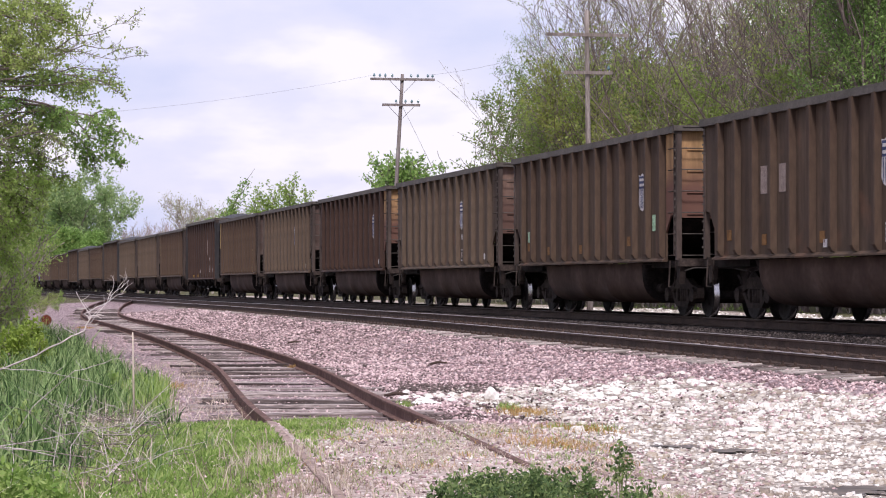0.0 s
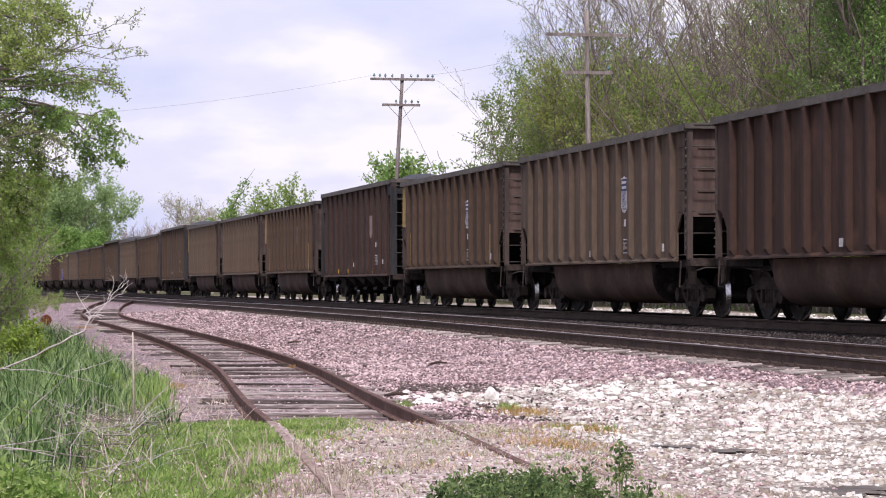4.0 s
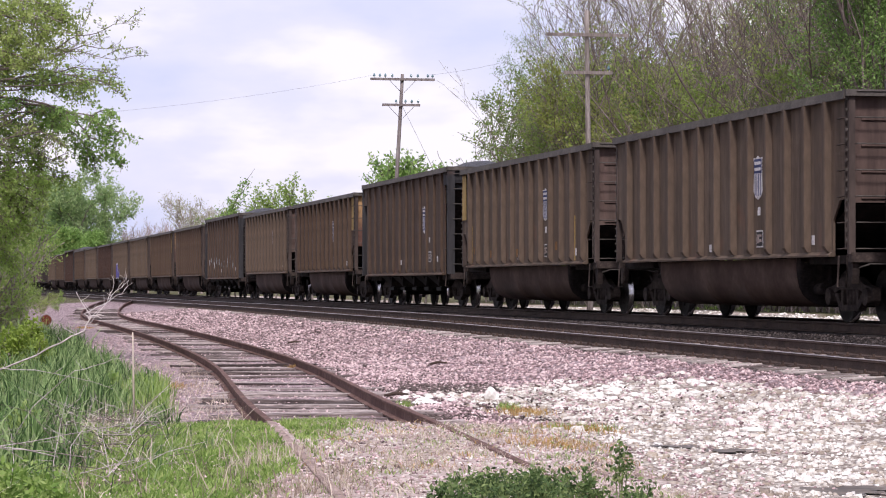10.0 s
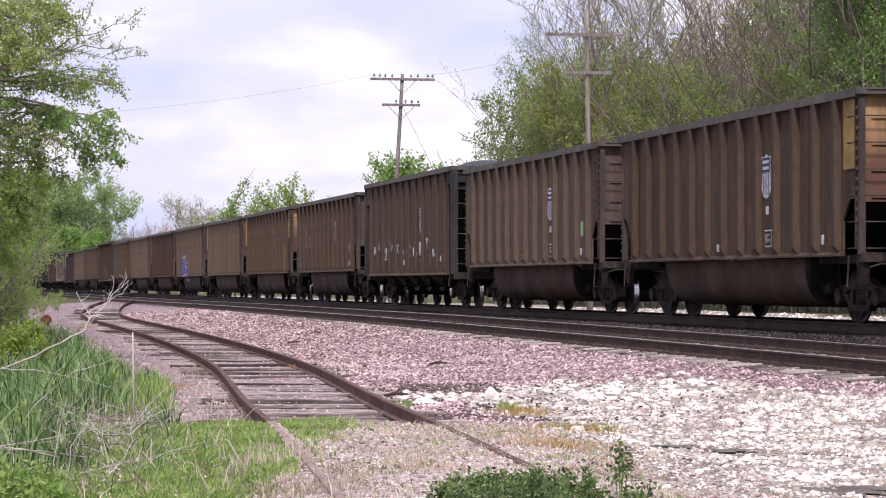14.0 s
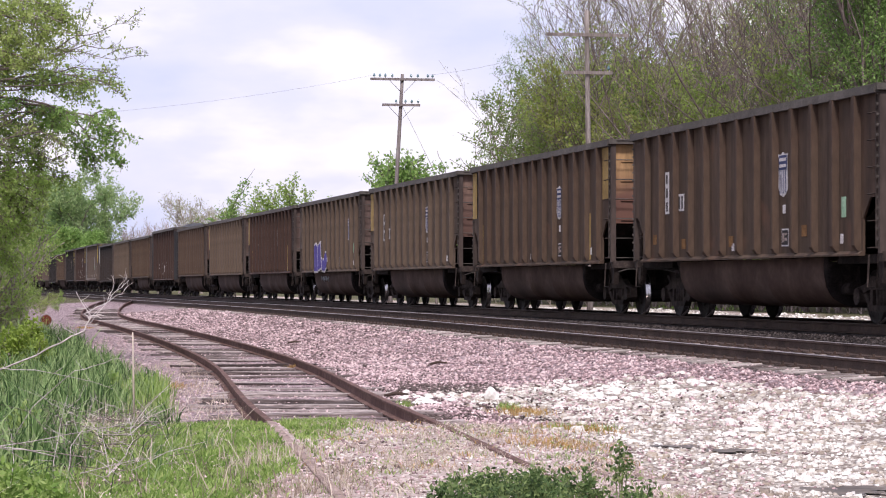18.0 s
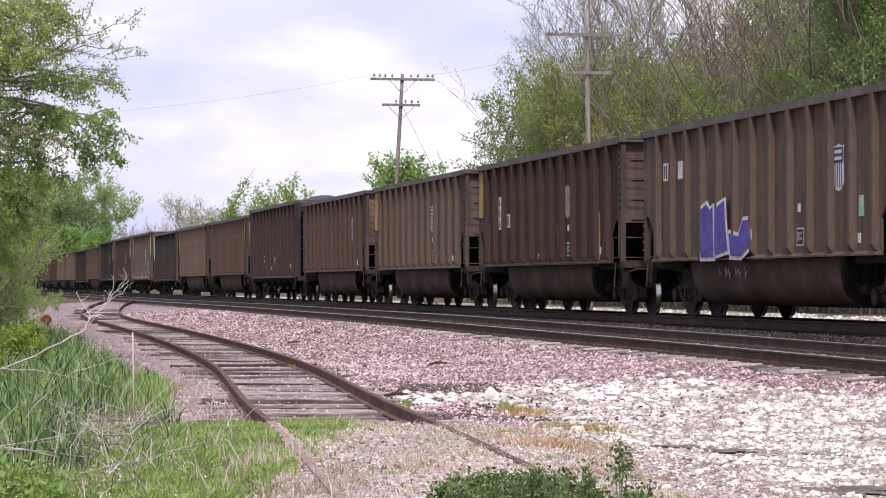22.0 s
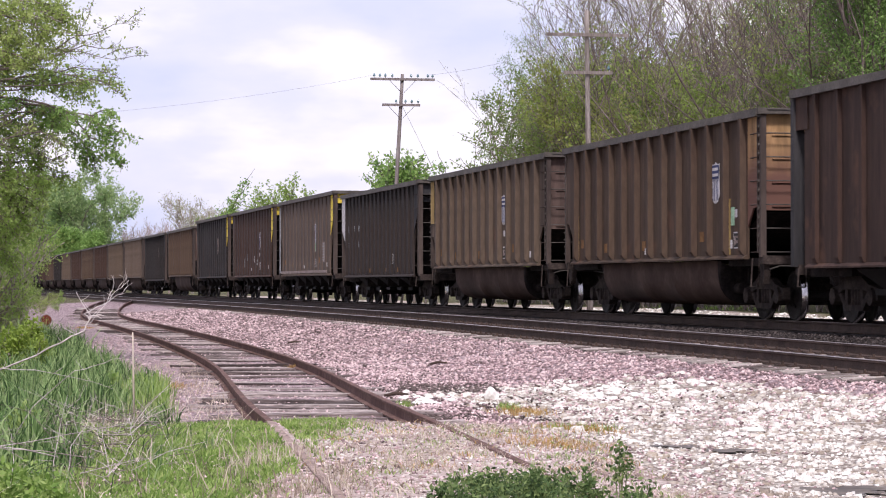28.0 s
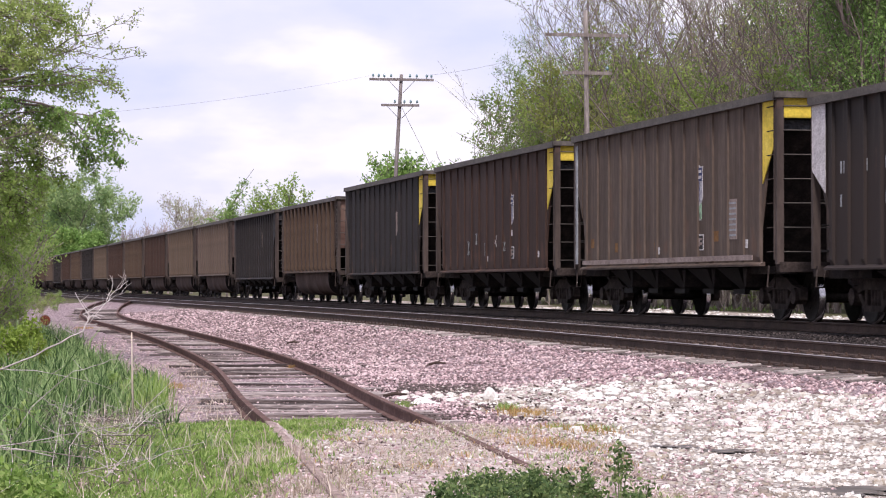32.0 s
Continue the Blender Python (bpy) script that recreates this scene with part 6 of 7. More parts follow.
def dry(x, y):
    """True away from the puddles."""
    r = True
    for px, py, lx, ly in PUDDLES:
        d = 1.42 * 4620 / (py - 504.3)
        r = r & (((x - (px - 784) / 4620 * d) / lx) ** 2 + ((y - d) / (ly * 3)) ** 2 > 0.85 + 0.3 * np.sin(9 * x + 4 * y))
    return r


def make_stones():
    rs = np.random.RandomState(3)
    # pink ballast: shoulder of the main line and the strip down to the siding
    n = 125000
    w = 20 + 90 * rs.rand(n) ** 1.4
    u = rs.uniform(5.5, 15.6, n)
    x, y = u * CP - w * SP, u * SP + w * CP
    sx = siding(np.clip(y, 5, 149))[0]
    tie = (np.abs(u - U_NEAR) < 1.35) & (((w - 12) % 0.52 < 0.14) | ((w - 12) % 0.52 > 0.38))
    ok = (x > sx + 0.95) & (rs.rand(n) > rock_zone(x, y) * 0.9) & (y > 26) & ~tie
    x, y = x[ok], y[ok]
    s = rs.uniform(0.013, 0.039, len(x)) * lerp(y, [20, 45, 110], [0.95, 1.0, 1.7])
    # stones towards the train's track take the darkest ballast tone
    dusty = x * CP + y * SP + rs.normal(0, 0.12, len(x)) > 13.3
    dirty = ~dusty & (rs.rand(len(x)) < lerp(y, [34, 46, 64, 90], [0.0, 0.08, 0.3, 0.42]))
    for pick, lab, m, seed in ((dirty, "brown dirty ballast among the pink stone", M_DIRTY, 3), (~dusty & ~dirty, "pink and grey crushed stone ballast beside the rails", M_STONE, 4), (dusty, "dark grey ballast between the main tracks", M_DARK_BALLAST, 5)):
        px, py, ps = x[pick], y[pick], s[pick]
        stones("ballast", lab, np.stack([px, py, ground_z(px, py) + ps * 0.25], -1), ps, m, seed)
    # pale limestone: chips, broken lumps and thick slabs
    n = 17000
    x, y = rs.uniform(-1.2, 8, n), 14.5 + 23.5 * rs.rand(n)
    ok = (rs.rand(n) < rock_zone(x, y)) & dry(x, y)
    x, y = x[ok], y[ok]
    s = 0.010 + 0.024 * rs.rand(len(x)) ** 1.5
    stones("limestone", "pale limestone chips on the crossing", np.stack([x, y, ground_z(x, y) + s * 0.12], -1), s, M_ROCK, 6, 0.5)
    n = 21000
    x, y = rs.uniform(-1.0, 7, n), 14.5 + 22.5 * rs.rand(n)
    u = x * CP + y * SP
    ok = (rs.rand(n) < rock_zone(x, y) * 1.2 - 0.1) & (u < 12) & dry(x, y) & (fbm(x, y, 0.5, 2.0) + rs.normal(0, 0.4, n) > -0.25)
    x, y, u = x[ok], y[ok], u[ok]
    s = (0.014 + 0.042 * rs.rand(len(x)) ** 2.0) * lerp(u, [5, 8, 10.5], [0.85, 1.05, 1.3])
    slabs("limestone", "broken pale limestone lumps on the crossing", np.stack([x, y, ground_z(x, y) + 0.002], -1), s, M_ROCK, 7)
    # stray pink stones and earth-stained pieces among them
    n = 9000
    x, y = rs.uniform(-1.0, 7, n), 14.5 + 22.5 * rs.rand(n)
    ok = (rs.rand(n) < rock_zone(x, y)) & (x * CP + y * SP < 12) & (fbm(x, y, 0.45, 4.0) > 0.05)
    x, y = x[ok], y[ok]
    s = rs.uniform(0.010, 0.03, len(x))
    stones("loose_gravel", "stray pink and brown stones among the limestone", np.stack([x, y, ground_z(x, y) + s * 0.2], -1), s, M_STONE, 17)
    # the larger pieces, each its own
    field = thing("limestone_field", "large flat pieces of pale limestone on the crossing", "rocks", kind="structure")
    kinds = [slab_piece("stone", 500 + i) for i in range(10)]
    rnd = random.Random(9)
    made = 0
    while made < 290:
        x, y = rnd.uniform(-0.9, 6.2), 15.5 + 19 * rnd.random() ** 0.8
        if float(rock_zone(x, y)) < 0.45 or not dry(x, y) or x * CP + y * SP > 11:
            continue
        k = rnd.uniform(0.03, 0.07) * (1.5 if rnd.random() < 0.1 else 1)
        part("stone", kinds[rnd.randrange(10)], [], field, m=pose(x, y, z0(x, y) + 0.25 * k * 0.4, rnd.gauss(0, 7), rnd.gauss(0, 7), rnd.uniform(0, 360)) @ Matrix.Diagonal((k, k, k * rnd.uniform(0.7, 1.4), 1)))
        made += 1
    # loose stones on the soil between the siding rails and in front
    n = 40000
    x, y = rs.uniform(-9, 2.5, n), 14.5 + 65.5 * rs.rand(n) ** 1.3
    sx = siding(y)[0]
    ok = np.abs(x - sx + 0.3) < 2.4
    x, y = x[ok], y[ok]
    s = rs.uniform(0.008, 0.024, len(x))
    stones("loose_gravel", "loose pink gravel on the old siding", np.stack([x, y, ground_z(x, y) + s * 0.2], -1), s, M_STONE, 8)
    # pale and grey pebbles on the trodden soil, dark cinders by the rubble
    n = 6000
    x, y = rs.uniform(-1.6, 1.6, n), 14.5 + 9.5 * rs.rand(n)
    ok = (x > siding(y)[0] - 0.6) & (fbm(x, y, 0.4, 3.0) + rs.normal(0, 0.3, n) > 0.0)
    x, y = x[ok], y[ok]
    s = 0.006 + 0.02 * rs.rand(len(x)) ** 2
    stones("loose_gravel", "pale and grey pebbles on the trodden soil", np.stack([x, y, ground_z(x, y) + s * 0.15], -1), s, M_ROCK, 18, 0.5)
    n = 2600
    x, y = rs.uniform(-1.2, 1.5, n), 15 + 10 * rs.rand(n)
    ok = (x > -1.0 + 0.2 * fbm(x, y, 0.3, 0.4)) & (rock_zone(x, y) < 0.4) & (fbm(x, y, 0.5, 6.0) + rs.normal(0, 0.3, n) > 0.1)
    x, y = x[ok], y[ok]
    s = 0.005 + 0.016 * rs.rand(len(x)) ** 1.6
    stones("loose_gravel", "dark and brown pebbles on the trodden soil", np.stack([x, y, ground_z(x, y) + s * 0.2], -1), s, M_DIRTY, 118, 0.6)
    n = 3500
    x, y = rs.uniform(-0.6, 0.75, n), 34.4 + 2.4 * rs.rand(n)
    ok = (fbm(x, y, 0.5, 1.0) + rs.normal(0, 0.3, n) > -0.25)
    x, y = x[ok], y[ok]
    s = rs.uniform(0.012, 0.035, len(x))
    stones("cinders", "dark cinders and soil beside the pale rubble", np.stack([x, y, ground_z(x, y) + s * 0.25], -1), s, M_CINDER, 19)
    n = 6000
    y = rs.uniform(58, 125, n)
    u = rs.uniform(20.5, 34, n)
    x = (u - y * SP) / CP
    ok = rs.rand(n) < rock_zone(x, y)
    x, y = x[ok], y[ok]
    s = 0.03 + 0.09 * rs.rand(len(x)) ** 2
    stones("rubble", "pale rubble on the ground beyond the train", np.stack([x, y, ground_z(x, y) + s * 0.2], -1), s, M_ROCK, 23, 0.6)
    n = 22000
    y = 27 + 60 * rs.rand(n) ** 1.2
    x = siding(y)[0] + 0.95 + rs.exponential(1.1, n)
    ok = (fbm(x, y, 0.55, 5.0) + rs.normal(0, 0.3, n) > 0.22) & (x * CP + y * SP < 10.6)
    x, y = x[ok], y[ok]
    s = rs.uniform(0.010, 0.028, len(x))
    stones("cinders", "dark debris strewn on the ballast by the siding", np.stack([x, y, ground_z(x, y) + s * 0.5], -1), s, M_CINDER, 29)
    # the larger pale boulders at the edge of the rubble
    heap = random.Random(77)
    pile = [(heap.gauss(1065, 34), heap.uniform(686, 708)) for _ in range(24)] + [(heap.gauss(1195, 32), heap.uniform(684, 706)) for _ in range(22)] + [(heap.uniform(705, 900), heap.uniform(697, 716)) for _ in range(26)]
    pile = [(a, b, heap.uniform(0.028, 0.065), heap.uniform(0.45, 0.85)) for a, b in pile]
    for px, py, sz, hh in ((868, 708, 0.075, 1.35), (828, 704, 0.05, 0.9), (800, 702, 0.045, 0.7), (715, 705, 0.075, 0.4), (738, 704, 0.06, 0.5), (1060, 700, 0.07, 0.6), (1085, 696, 0.07, 0.6), (1180, 700, 0.09, 0.5), (1225, 697, 0.08, 0.5), (1035, 704, 0.06, 0.6), (1330, 760, 0.13, 0.3), (1290, 768, 0.07, 0.4), (905, 712, 0.04, 0.7)) + tuple(pile):
        d = 1.40 * 4620 / (py - 504.3)
        x = (px - 784) / 4620 * d
        bm = bmesh.new()
        bmesh.ops.create_icosphere(bm, subdivisions=2, radius=sz)
        off = Vector((px * 0.13, py * 0.07, 0))
        for v in bm.verts:
            k = noise.noise(v.co / sz * 1.1 + off)
            v.co = Vector((v.co.x * (1 + 0.4 * k), v.co.y * (1 + 0.4 * k), v.co.z * hh * (1 + 0.35 * k)))
        me = bpy.data.meshes.new("boulder")
        bm.to_mesh(me)
        bm.free()
        me.materials.append(M_ROCK)
        ob = new("boulder", me)
        ob.location = (x, d, z0(x, d) + sz * hh * 0.55)
        tagged(ob, "pale limestone boulder at the edge of the rubble", "rock", "boulders")


make_stones()

# ---------------------------------------------------------------- grass and weeds


def blades(name, label, x, y, h, material, seed, width=0.006, bend=0.35, category="grass", lift=0.0):
    """Bent tapering blades in two pieces each, as one mesh."""
    rs = np.random.RandomState(seed)
    n = len(x)
    z = ground_z(x, y) + lift - 0.01
    a = rs.uniform(0, 2 * math.pi, n)
    lean = rs.uniform(0.1, 1.0, n) * bend * h
    p0 = np.stack([x, y, z], -1)
    dirv = np.stack([np.cos(a), np.sin(a), 0 * a], -1)
    b = rs.uniform(0, 2 * math.pi, n)
    side = np.stack([np.cos(b), np.sin(b), 0 * b], -1) * (width * rs.uniform(0.6, 1.4, n))[:, None]
    p1 = p0 + dirv * (lean * 0.35)[:, None] + np.array([0, 0, 1.0]) * (h * 0.6)[:, None]
    p2 = p0 + dirv * lean[:, None] + np.array([0, 0, 1.0]) * (h * (1 - 0.25 * rs.rand(n)))[:, None]
    v = np.stack([p0 - side, p0 + side, p1 + side * 0.8, p1 - side * 0.8, p2 + side * 0.12, p2 - side * 0.12], 1)
    f0 = np.array([[0, 1, 2, 3], [3, 2, 4, 5]])
    f = (f0[None] + 6 * np.arange(n)[:, None, None]).reshape(-1, 4)
    me = bpy.data.meshes.new(name)
    me.vertices.add(n * 6)
    me.vertices.foreach_set("co", v.astype(np.float32).ravel())
    me.loops.add(len(f) * 4)
    me.loops.foreach_set("vertex_index", f.astype(np.int32).ravel())
    me.polygons.add(len(f))
    me.polygons.foreach_set("loop_start", np.arange(len(f), dtype=np.int32) * 4)
    me.materials.append(material)
    me.update(calc_edges=True)
    tagged(new(name, me), label, category, kind="stuff")


def spread(n, x0, x1, y0, y1, seed, near=1.5):
    rs = np.random.RandomState(seed)
    return rs.uniform(x0, x1, n), y0 + (y1 - y0) * rs.rand(n) ** near, rs


def clumped(x, y, rs, s, cut):
    return fbm(x, y, s, 0.3) + rs.normal(0, 0.25, len(x)) > cut


def brushless(x, y):
    """False in the hollow where mostly dead brush lies."""
    return (np.abs(x / y + 0.127 + 0.004 * fbm(x, y, 0.4, 1.3)) > 0.0135) | (y > 27.5)


def clumps(n, x, y, rs, each, r):
    """Blades gathered in tufts round the given places."""
    k = rs.poisson(each, len(x))
    cx, cy = np.repeat(x, k), np.repeat(y, k)
    size = np.repeat(rs.uniform(0.6, 1.25, len(x)), k)
    return cx + rs.normal(0, r, len(cx)), cy + rs.normal(0, r, len(cx)), size


def make_grass():
    # tall lush grass on the bank, in tufts
    x, y, rs = spread(1700, -9, -1.2, 18, 60, 31, 1.4)
    sx = siding(y)[0]
    ok = (x < sx - lerp(y, [18, 22, 27, 35, 60], [2.2, 1.9, 1.7, 1.8, 3.0]) + 0.4 * fbm(x, y, 0.4, 0.9)) & clumped(x, y, rs, 0.5, -0.1) & brushless(x, y) & (x > -0.175 * y - 0.6)
    x, y, size = clumps(0, x[ok], y[ok], rs, 42, 0.065)
    sx = siding(y)[0]
    h = rs.uniform(0.16, 0.56, len(x)) * np.clip((sx - x) / 2.6, 0.5, 1.1) * size * lerp(y, [17, 20, 23], [0.35, 0.6, 1.0])
    blades("tall_grass", "tall lush green grass on the bank", x, y, h, M_GRASS, 32, 0.0085, 0.6)
    x, y, rs = spread(7500, -9, -1.2, 17, 60, 231, 1.4)
    sx = siding(y)[0]
    ok = (x < sx - lerp(y, [18, 22, 27, 35, 60], [1.8, 1.6, 1.6, 1.8, 3.0]) + 0.45 * fbm(x, y, 0.4, 0.9)) & (x > -0.175 * y - 0.6) & (brushless(x, y) | (rs.rand(len(x)) < 0.4))
    blades("low_grass", "short mixed grass between the tufts on the bank", x[ok], y[ok], rs.uniform(0.06, 0.24, ok.sum()), M_GRASS, 232, 0.007, 0.9)
    # low bright grass in front, thinning towards the trodden soil
    x, y, rs = spread(125000, -3.6, 0.3, 14.2, 26.5, 33, 1.0)
    edge = lerp(y, [14, 18, 21, 23, 24.5, 26.5], [-1.25, -1.12, -1.08, -0.95, -0.85, -1.6]) + 0.16 * fbm(x, y, 0.3, 0.4) + 0.1 * fbm(x, y, 0.09, 1.4)
    ok = (x < edge + rs.normal(0, 0.09, len(x))) & clumped(x, y, rs, 0.33, -0.5) & (np.abs(x - siding(y)[0] + 0.75) > 0.07) & (brushless(x, y) | (rs.rand(len(x)) < 0.45))
    x, y = x[ok], y[ok]
    patch = 0.7 + 0.45 * np.clip(fbm(x, y, 0.22, 2.2), -0.6, 1)
    blades("low_grass", "low bright green grass in front of the siding", x, y, rs.uniform(0.025, 0.09, len(x)) * patch, M_LAWN, 34, 0.0065, 0.8)
    # green patches between the rails
    x, y, rs = spread(7000, -1.7, 0.3, 20.6, 25.5, 35, 1.0)
    sx = siding(y)[0]
    ok = (((x - sx + 0.3) / 0.42) ** 2 + ((y - 23.3) / 1.5) ** 2 + 0.6 * fbm(x, y, 0.2, 0.7) < 0.85) & clumped(x, y, rs, 0.3, 0.0)
    blades("low_grass", "green grass patch between the buried rails", x[ok], y[ok], rs.uniform(0.025, 0.09, ok.sum()), M_LAWN, 36, 0.006, 0.7)
    x, y, rs = spread(9000, -1.2, 1.5, 14.2, 24, 135, 1.0)
    sx = siding(y)[0]
    ok = (x > sx - 1.0) & (rock_zone(x, y) < 0.4) & clumped(x, y, rs, 0.26, 0.22)
    blades("low_grass", "sparse yellow-green grass on the trodden soil", x[ok], y[ok], rs.uniform(0.015, 0.06, ok.sum()), M_LAWN, 136, 0.004, 1.4)
    # dry straw
    x, y, rs = spread(42000, -4.5, 1.9, 14.2, 24.5, 37, 1.0)
    sx = siding(y)[0]
    ok = (x < sx + 1.9 - np.clip((20 - y) * 0.05, 0, 1)) & clumped(x, y, rs, 0.4, 0.1) & (rock_zone(x, y) < 0.3) & ((x > -1.4 + 0.25 * fbm(x, y, 0.3, 0.4)) | (rs.rand(len(x)) < 0.2)) & (np.abs(x - sx + 0.75) > 0.06)
    x, y = x[ok], y[ok]
    blades("dry_grass", "dry pale straw lying on the soil", x, y, rs.uniform(0.02, 0.075, len(x)), M_STRAW, 38, 0.0035, 2.6)
    x, y, rs = spread(4500, -2.2, -0.1, 14.4, 20.5, 137, 1.0)
    sx = siding(y)[0]
    ok = (np.abs(x - sx + 0.95 + 0.12 * fbm(x, y, 0.3, 2.0)) < 0.42) & clumped(x, y, rs, 0.2, 0.12)
    blades("dry_grass", "pale dry grass standing by the buried rail", x[ok], y[ok], rs.uniform(0.05, 0.17, ok.sum()), M_STRAW, 138, 0.003, 0.8)
    x, y, rs = spread(4000, -6, -1.3, 15, 36, 39, 1.2)
    sx = siding(y)[0]
    ok = (x < sx - 0.9) & clumped(x, y, rs, 0.45, 0.1)
    x, y = x[ok], y[ok]
    blades("dry_grass", "dead straw among the green grass", x, y, rs.uniform(0.08, 0.3, len(x)), M_STRAW, 40, 0.003, 1.8)
    # orange tufts on the rubble
    for px, py, wd, k, m, lab in ((925, 735, 0.30, 500, M_ORANGE, "orange dry grass tuft"), (900, 728, 0.14, 220, M_LAWN, "green grass tuft"), (1030, 768, 0.4, 350, M_LAWN, "yellow-green grass tuft"), (1032, 774, 0.4, 350, M_ORANGE, "yellowed grass tuft"), (985, 815, 0.45, 600, M_ORANGE, "orange dry grass tuft"), (520, 655, 0.1, 120, M_ORANGE, "yellow grass tuft by the rail"), (715, 722, 0.1, 100, M_LAWN, "green grass tuft by the rail"), (290, 690, 0.35, 500, M_ORANGE, "yellowed grass tuft"), (150, 585, 0.3, 200, M_ORANGE, "yellowed grass tuft")):
        d = 1.42 * 4620 / (py - 504.3)
        cx = (px - 784) / 4620 * d
        rs = np.random.RandomState(px)
        x, y = cx + rs.normal(0, wd * 0.5, k), d + rs.normal(0, wd * 0.9, k)
        blades("grass_tuft", lab, x, y, rs.uniform(0.04, 0.12 if px != 985 else 0.06, k), m, px + 1, 0.0035, 1.0)
    # yellow-green tuft at the edge of the tall grass, straw on the gravel by the siding
    x, y, rs = spread(1500, -4.4, -2.9, 27.5, 34, 441, 1.0)
    ok = (np.abs(x / y + 0.113 + 0.003 * fbm(x, y, 0.3, 0.6)) < 0.009) & clumped(x, y, rs, 0.35, -0.2)
    blades("tall_grass", "yellow-green tufts at the edge of the tall grass", x[ok], y[ok], rs.uniform(0.12, 0.42, ok.sum()), M_LAWN, 442, 0.007, 0.5)
    x, y, rs = spread(9000, -5.2, -1.6, 25.8, 46, 443, 1.1)
    sx = siding(y)[0]
    ok = (x < sx - 0.85) & (x > sx - 2.1 - 0.02 * y + 0.3 * fbm(x, y, 0.5, 0.2)) & clumped(x, y, rs, 0.35, 0.05)
    blades("dry_grass", "dry straw on the gravel beside the siding", x[ok], y[ok], rs.uniform(0.03, 0.12, ok.sum()), M_STRAW, 444, 0.004, 2.2)
    x, y, rs = spread(5000, -1.0, 1.6, 17.5, 24.5, 445, 1.0)
    ok = (rock_zone(x, y) < 0.3) & (fbm(x, y, 0.28, 3.1) + rs.normal(0, 0.15, len(x)) > 0.4)
    blades("dry_grass", "orange-brown dry grass on the trodden soil", x[ok], y[ok], rs.uniform(0.02, 0.08, ok.sum()), M_ORANGE, 446, 0.0035, 1.8)
    # grass beyond the train
    x, y, rs = spread(14000, -6, 14, 62, 125, 41, 1.0)
    u = x * CP + y * SP
    ok = (u > 33.5) & (u < 38) & clumped(x, y, rs, 1.5, 0.0)
    blades("tall_grass", "green grass beyond the train", x[ok], y[ok], rs.uniform(0.06, 0.2, ok.sum()), M_LAWN, 42, 0.02, 0.6)


make_grass()


def broad_leaves(tips, per, size, scatter, material, seed, name="leaves"):
    return leaves_mesh(name, tips, per, size, scatter, material, seed, 1.0, 0.7)


def make_weeds():
    rnd = random.Random(51)
    for px, py, hh, wd, k in ((835, 925, 0.2, 0.2, 16), (905, 935, 0.27, 0.24, 22), (975, 935, 0.24, 0.24, 20), (1030, 945, 0.27, 0.16, 10), (1098, 925, 0.46, 0.06, 5), (800, 945, 0.17, 0.14, 10), (1125, 955, 0.22, 0.14, 8), (940, 960, 0.3, 0.3, 20)):
        d = 1.40 * 4620 / (py - 504.3)
        x = (px - 784) / 4620 * d
        w = thing("weed", "dark green broad-leaved weed clump in the gravel", "weed", pose(x, d, z0(x, d)), group="weeds in the gravel")
        st, tips = Shape(), []
        for i in range(k):
            a, r = rnd.uniform(0, 6.28), wd * math.sqrt(rnd.random())
            h = hh * rnd.uniform(0.5, 1.0) * (1 - 0.5 * (r / wd) ** 2)
            pts = [(r * 0.5 * math.cos(a), r * 0.5 * math.sin(a), -0.02), (r * 0.8 * math.cos(a), r * 0.8 * math.sin(a), h * 0.6), (r * math.cos(a), r * math.sin(a), h)]
            st.tube(pts, [0.004, 0.003, 0.002], 4, cap=False)
            tips += [Vector(pts[1]).lerp(Vector(pts[2]), j / 5) for j in range(6)]
        tagged(part("stem_tuft", st, M_WEED, w), kind="stuff")
        part("leaves", broad_leaves(tips, 8, 0.0175, 0.032, M_WEED, px), [], w)
    # leafy plants among the grass of the bank
    for px, py, hh in ((60, 868, 0.26), (20, 880, 0.28), (95, 895, 0.24), (0, 872, 0.3), (200, 690, 0.3), (100, 700, 0.35), (100, 540, 0.5), (40, 780, 0.4)):
        d = 1.32 * 4620 / (py - 504.3)
        x = (px - 784) / 4620 * d
        if d > 60:
            d = 42.0
            x = (px - 784) / 4620 * d
        w = thing("weed", "leafy light green weed among the grass", "weed", pose(x, d, z0(x, d)), group="weeds on the bank")
        st, tips = Shape(), []
        for i in range(8):
            a, r = rnd.uniform(0, 6.28), 0.22 * rnd.random()
            h = hh * rnd.uniform(0.5, 1.0)
            pts = [(r * 0.4 * math.cos(a), r * 0.4 * math.sin(a), -0.02), (r * math.cos(a), r * math.sin(a), h)]
            st.tube(pts, [0.004, 0.002], 4, cap=False)
            tips += [Vector(pts[0]).lerp(Vector(pts[1]), 0.3 + j / 8) for j in range(6)]
        tagged(part("stem_tuft", st, M_LAWN, w), kind="stuff")
        part("leaves", broad_leaves(tips, 6, 0.028, 0.04, M_LAWN, px + py), [], w)


make_weeds()


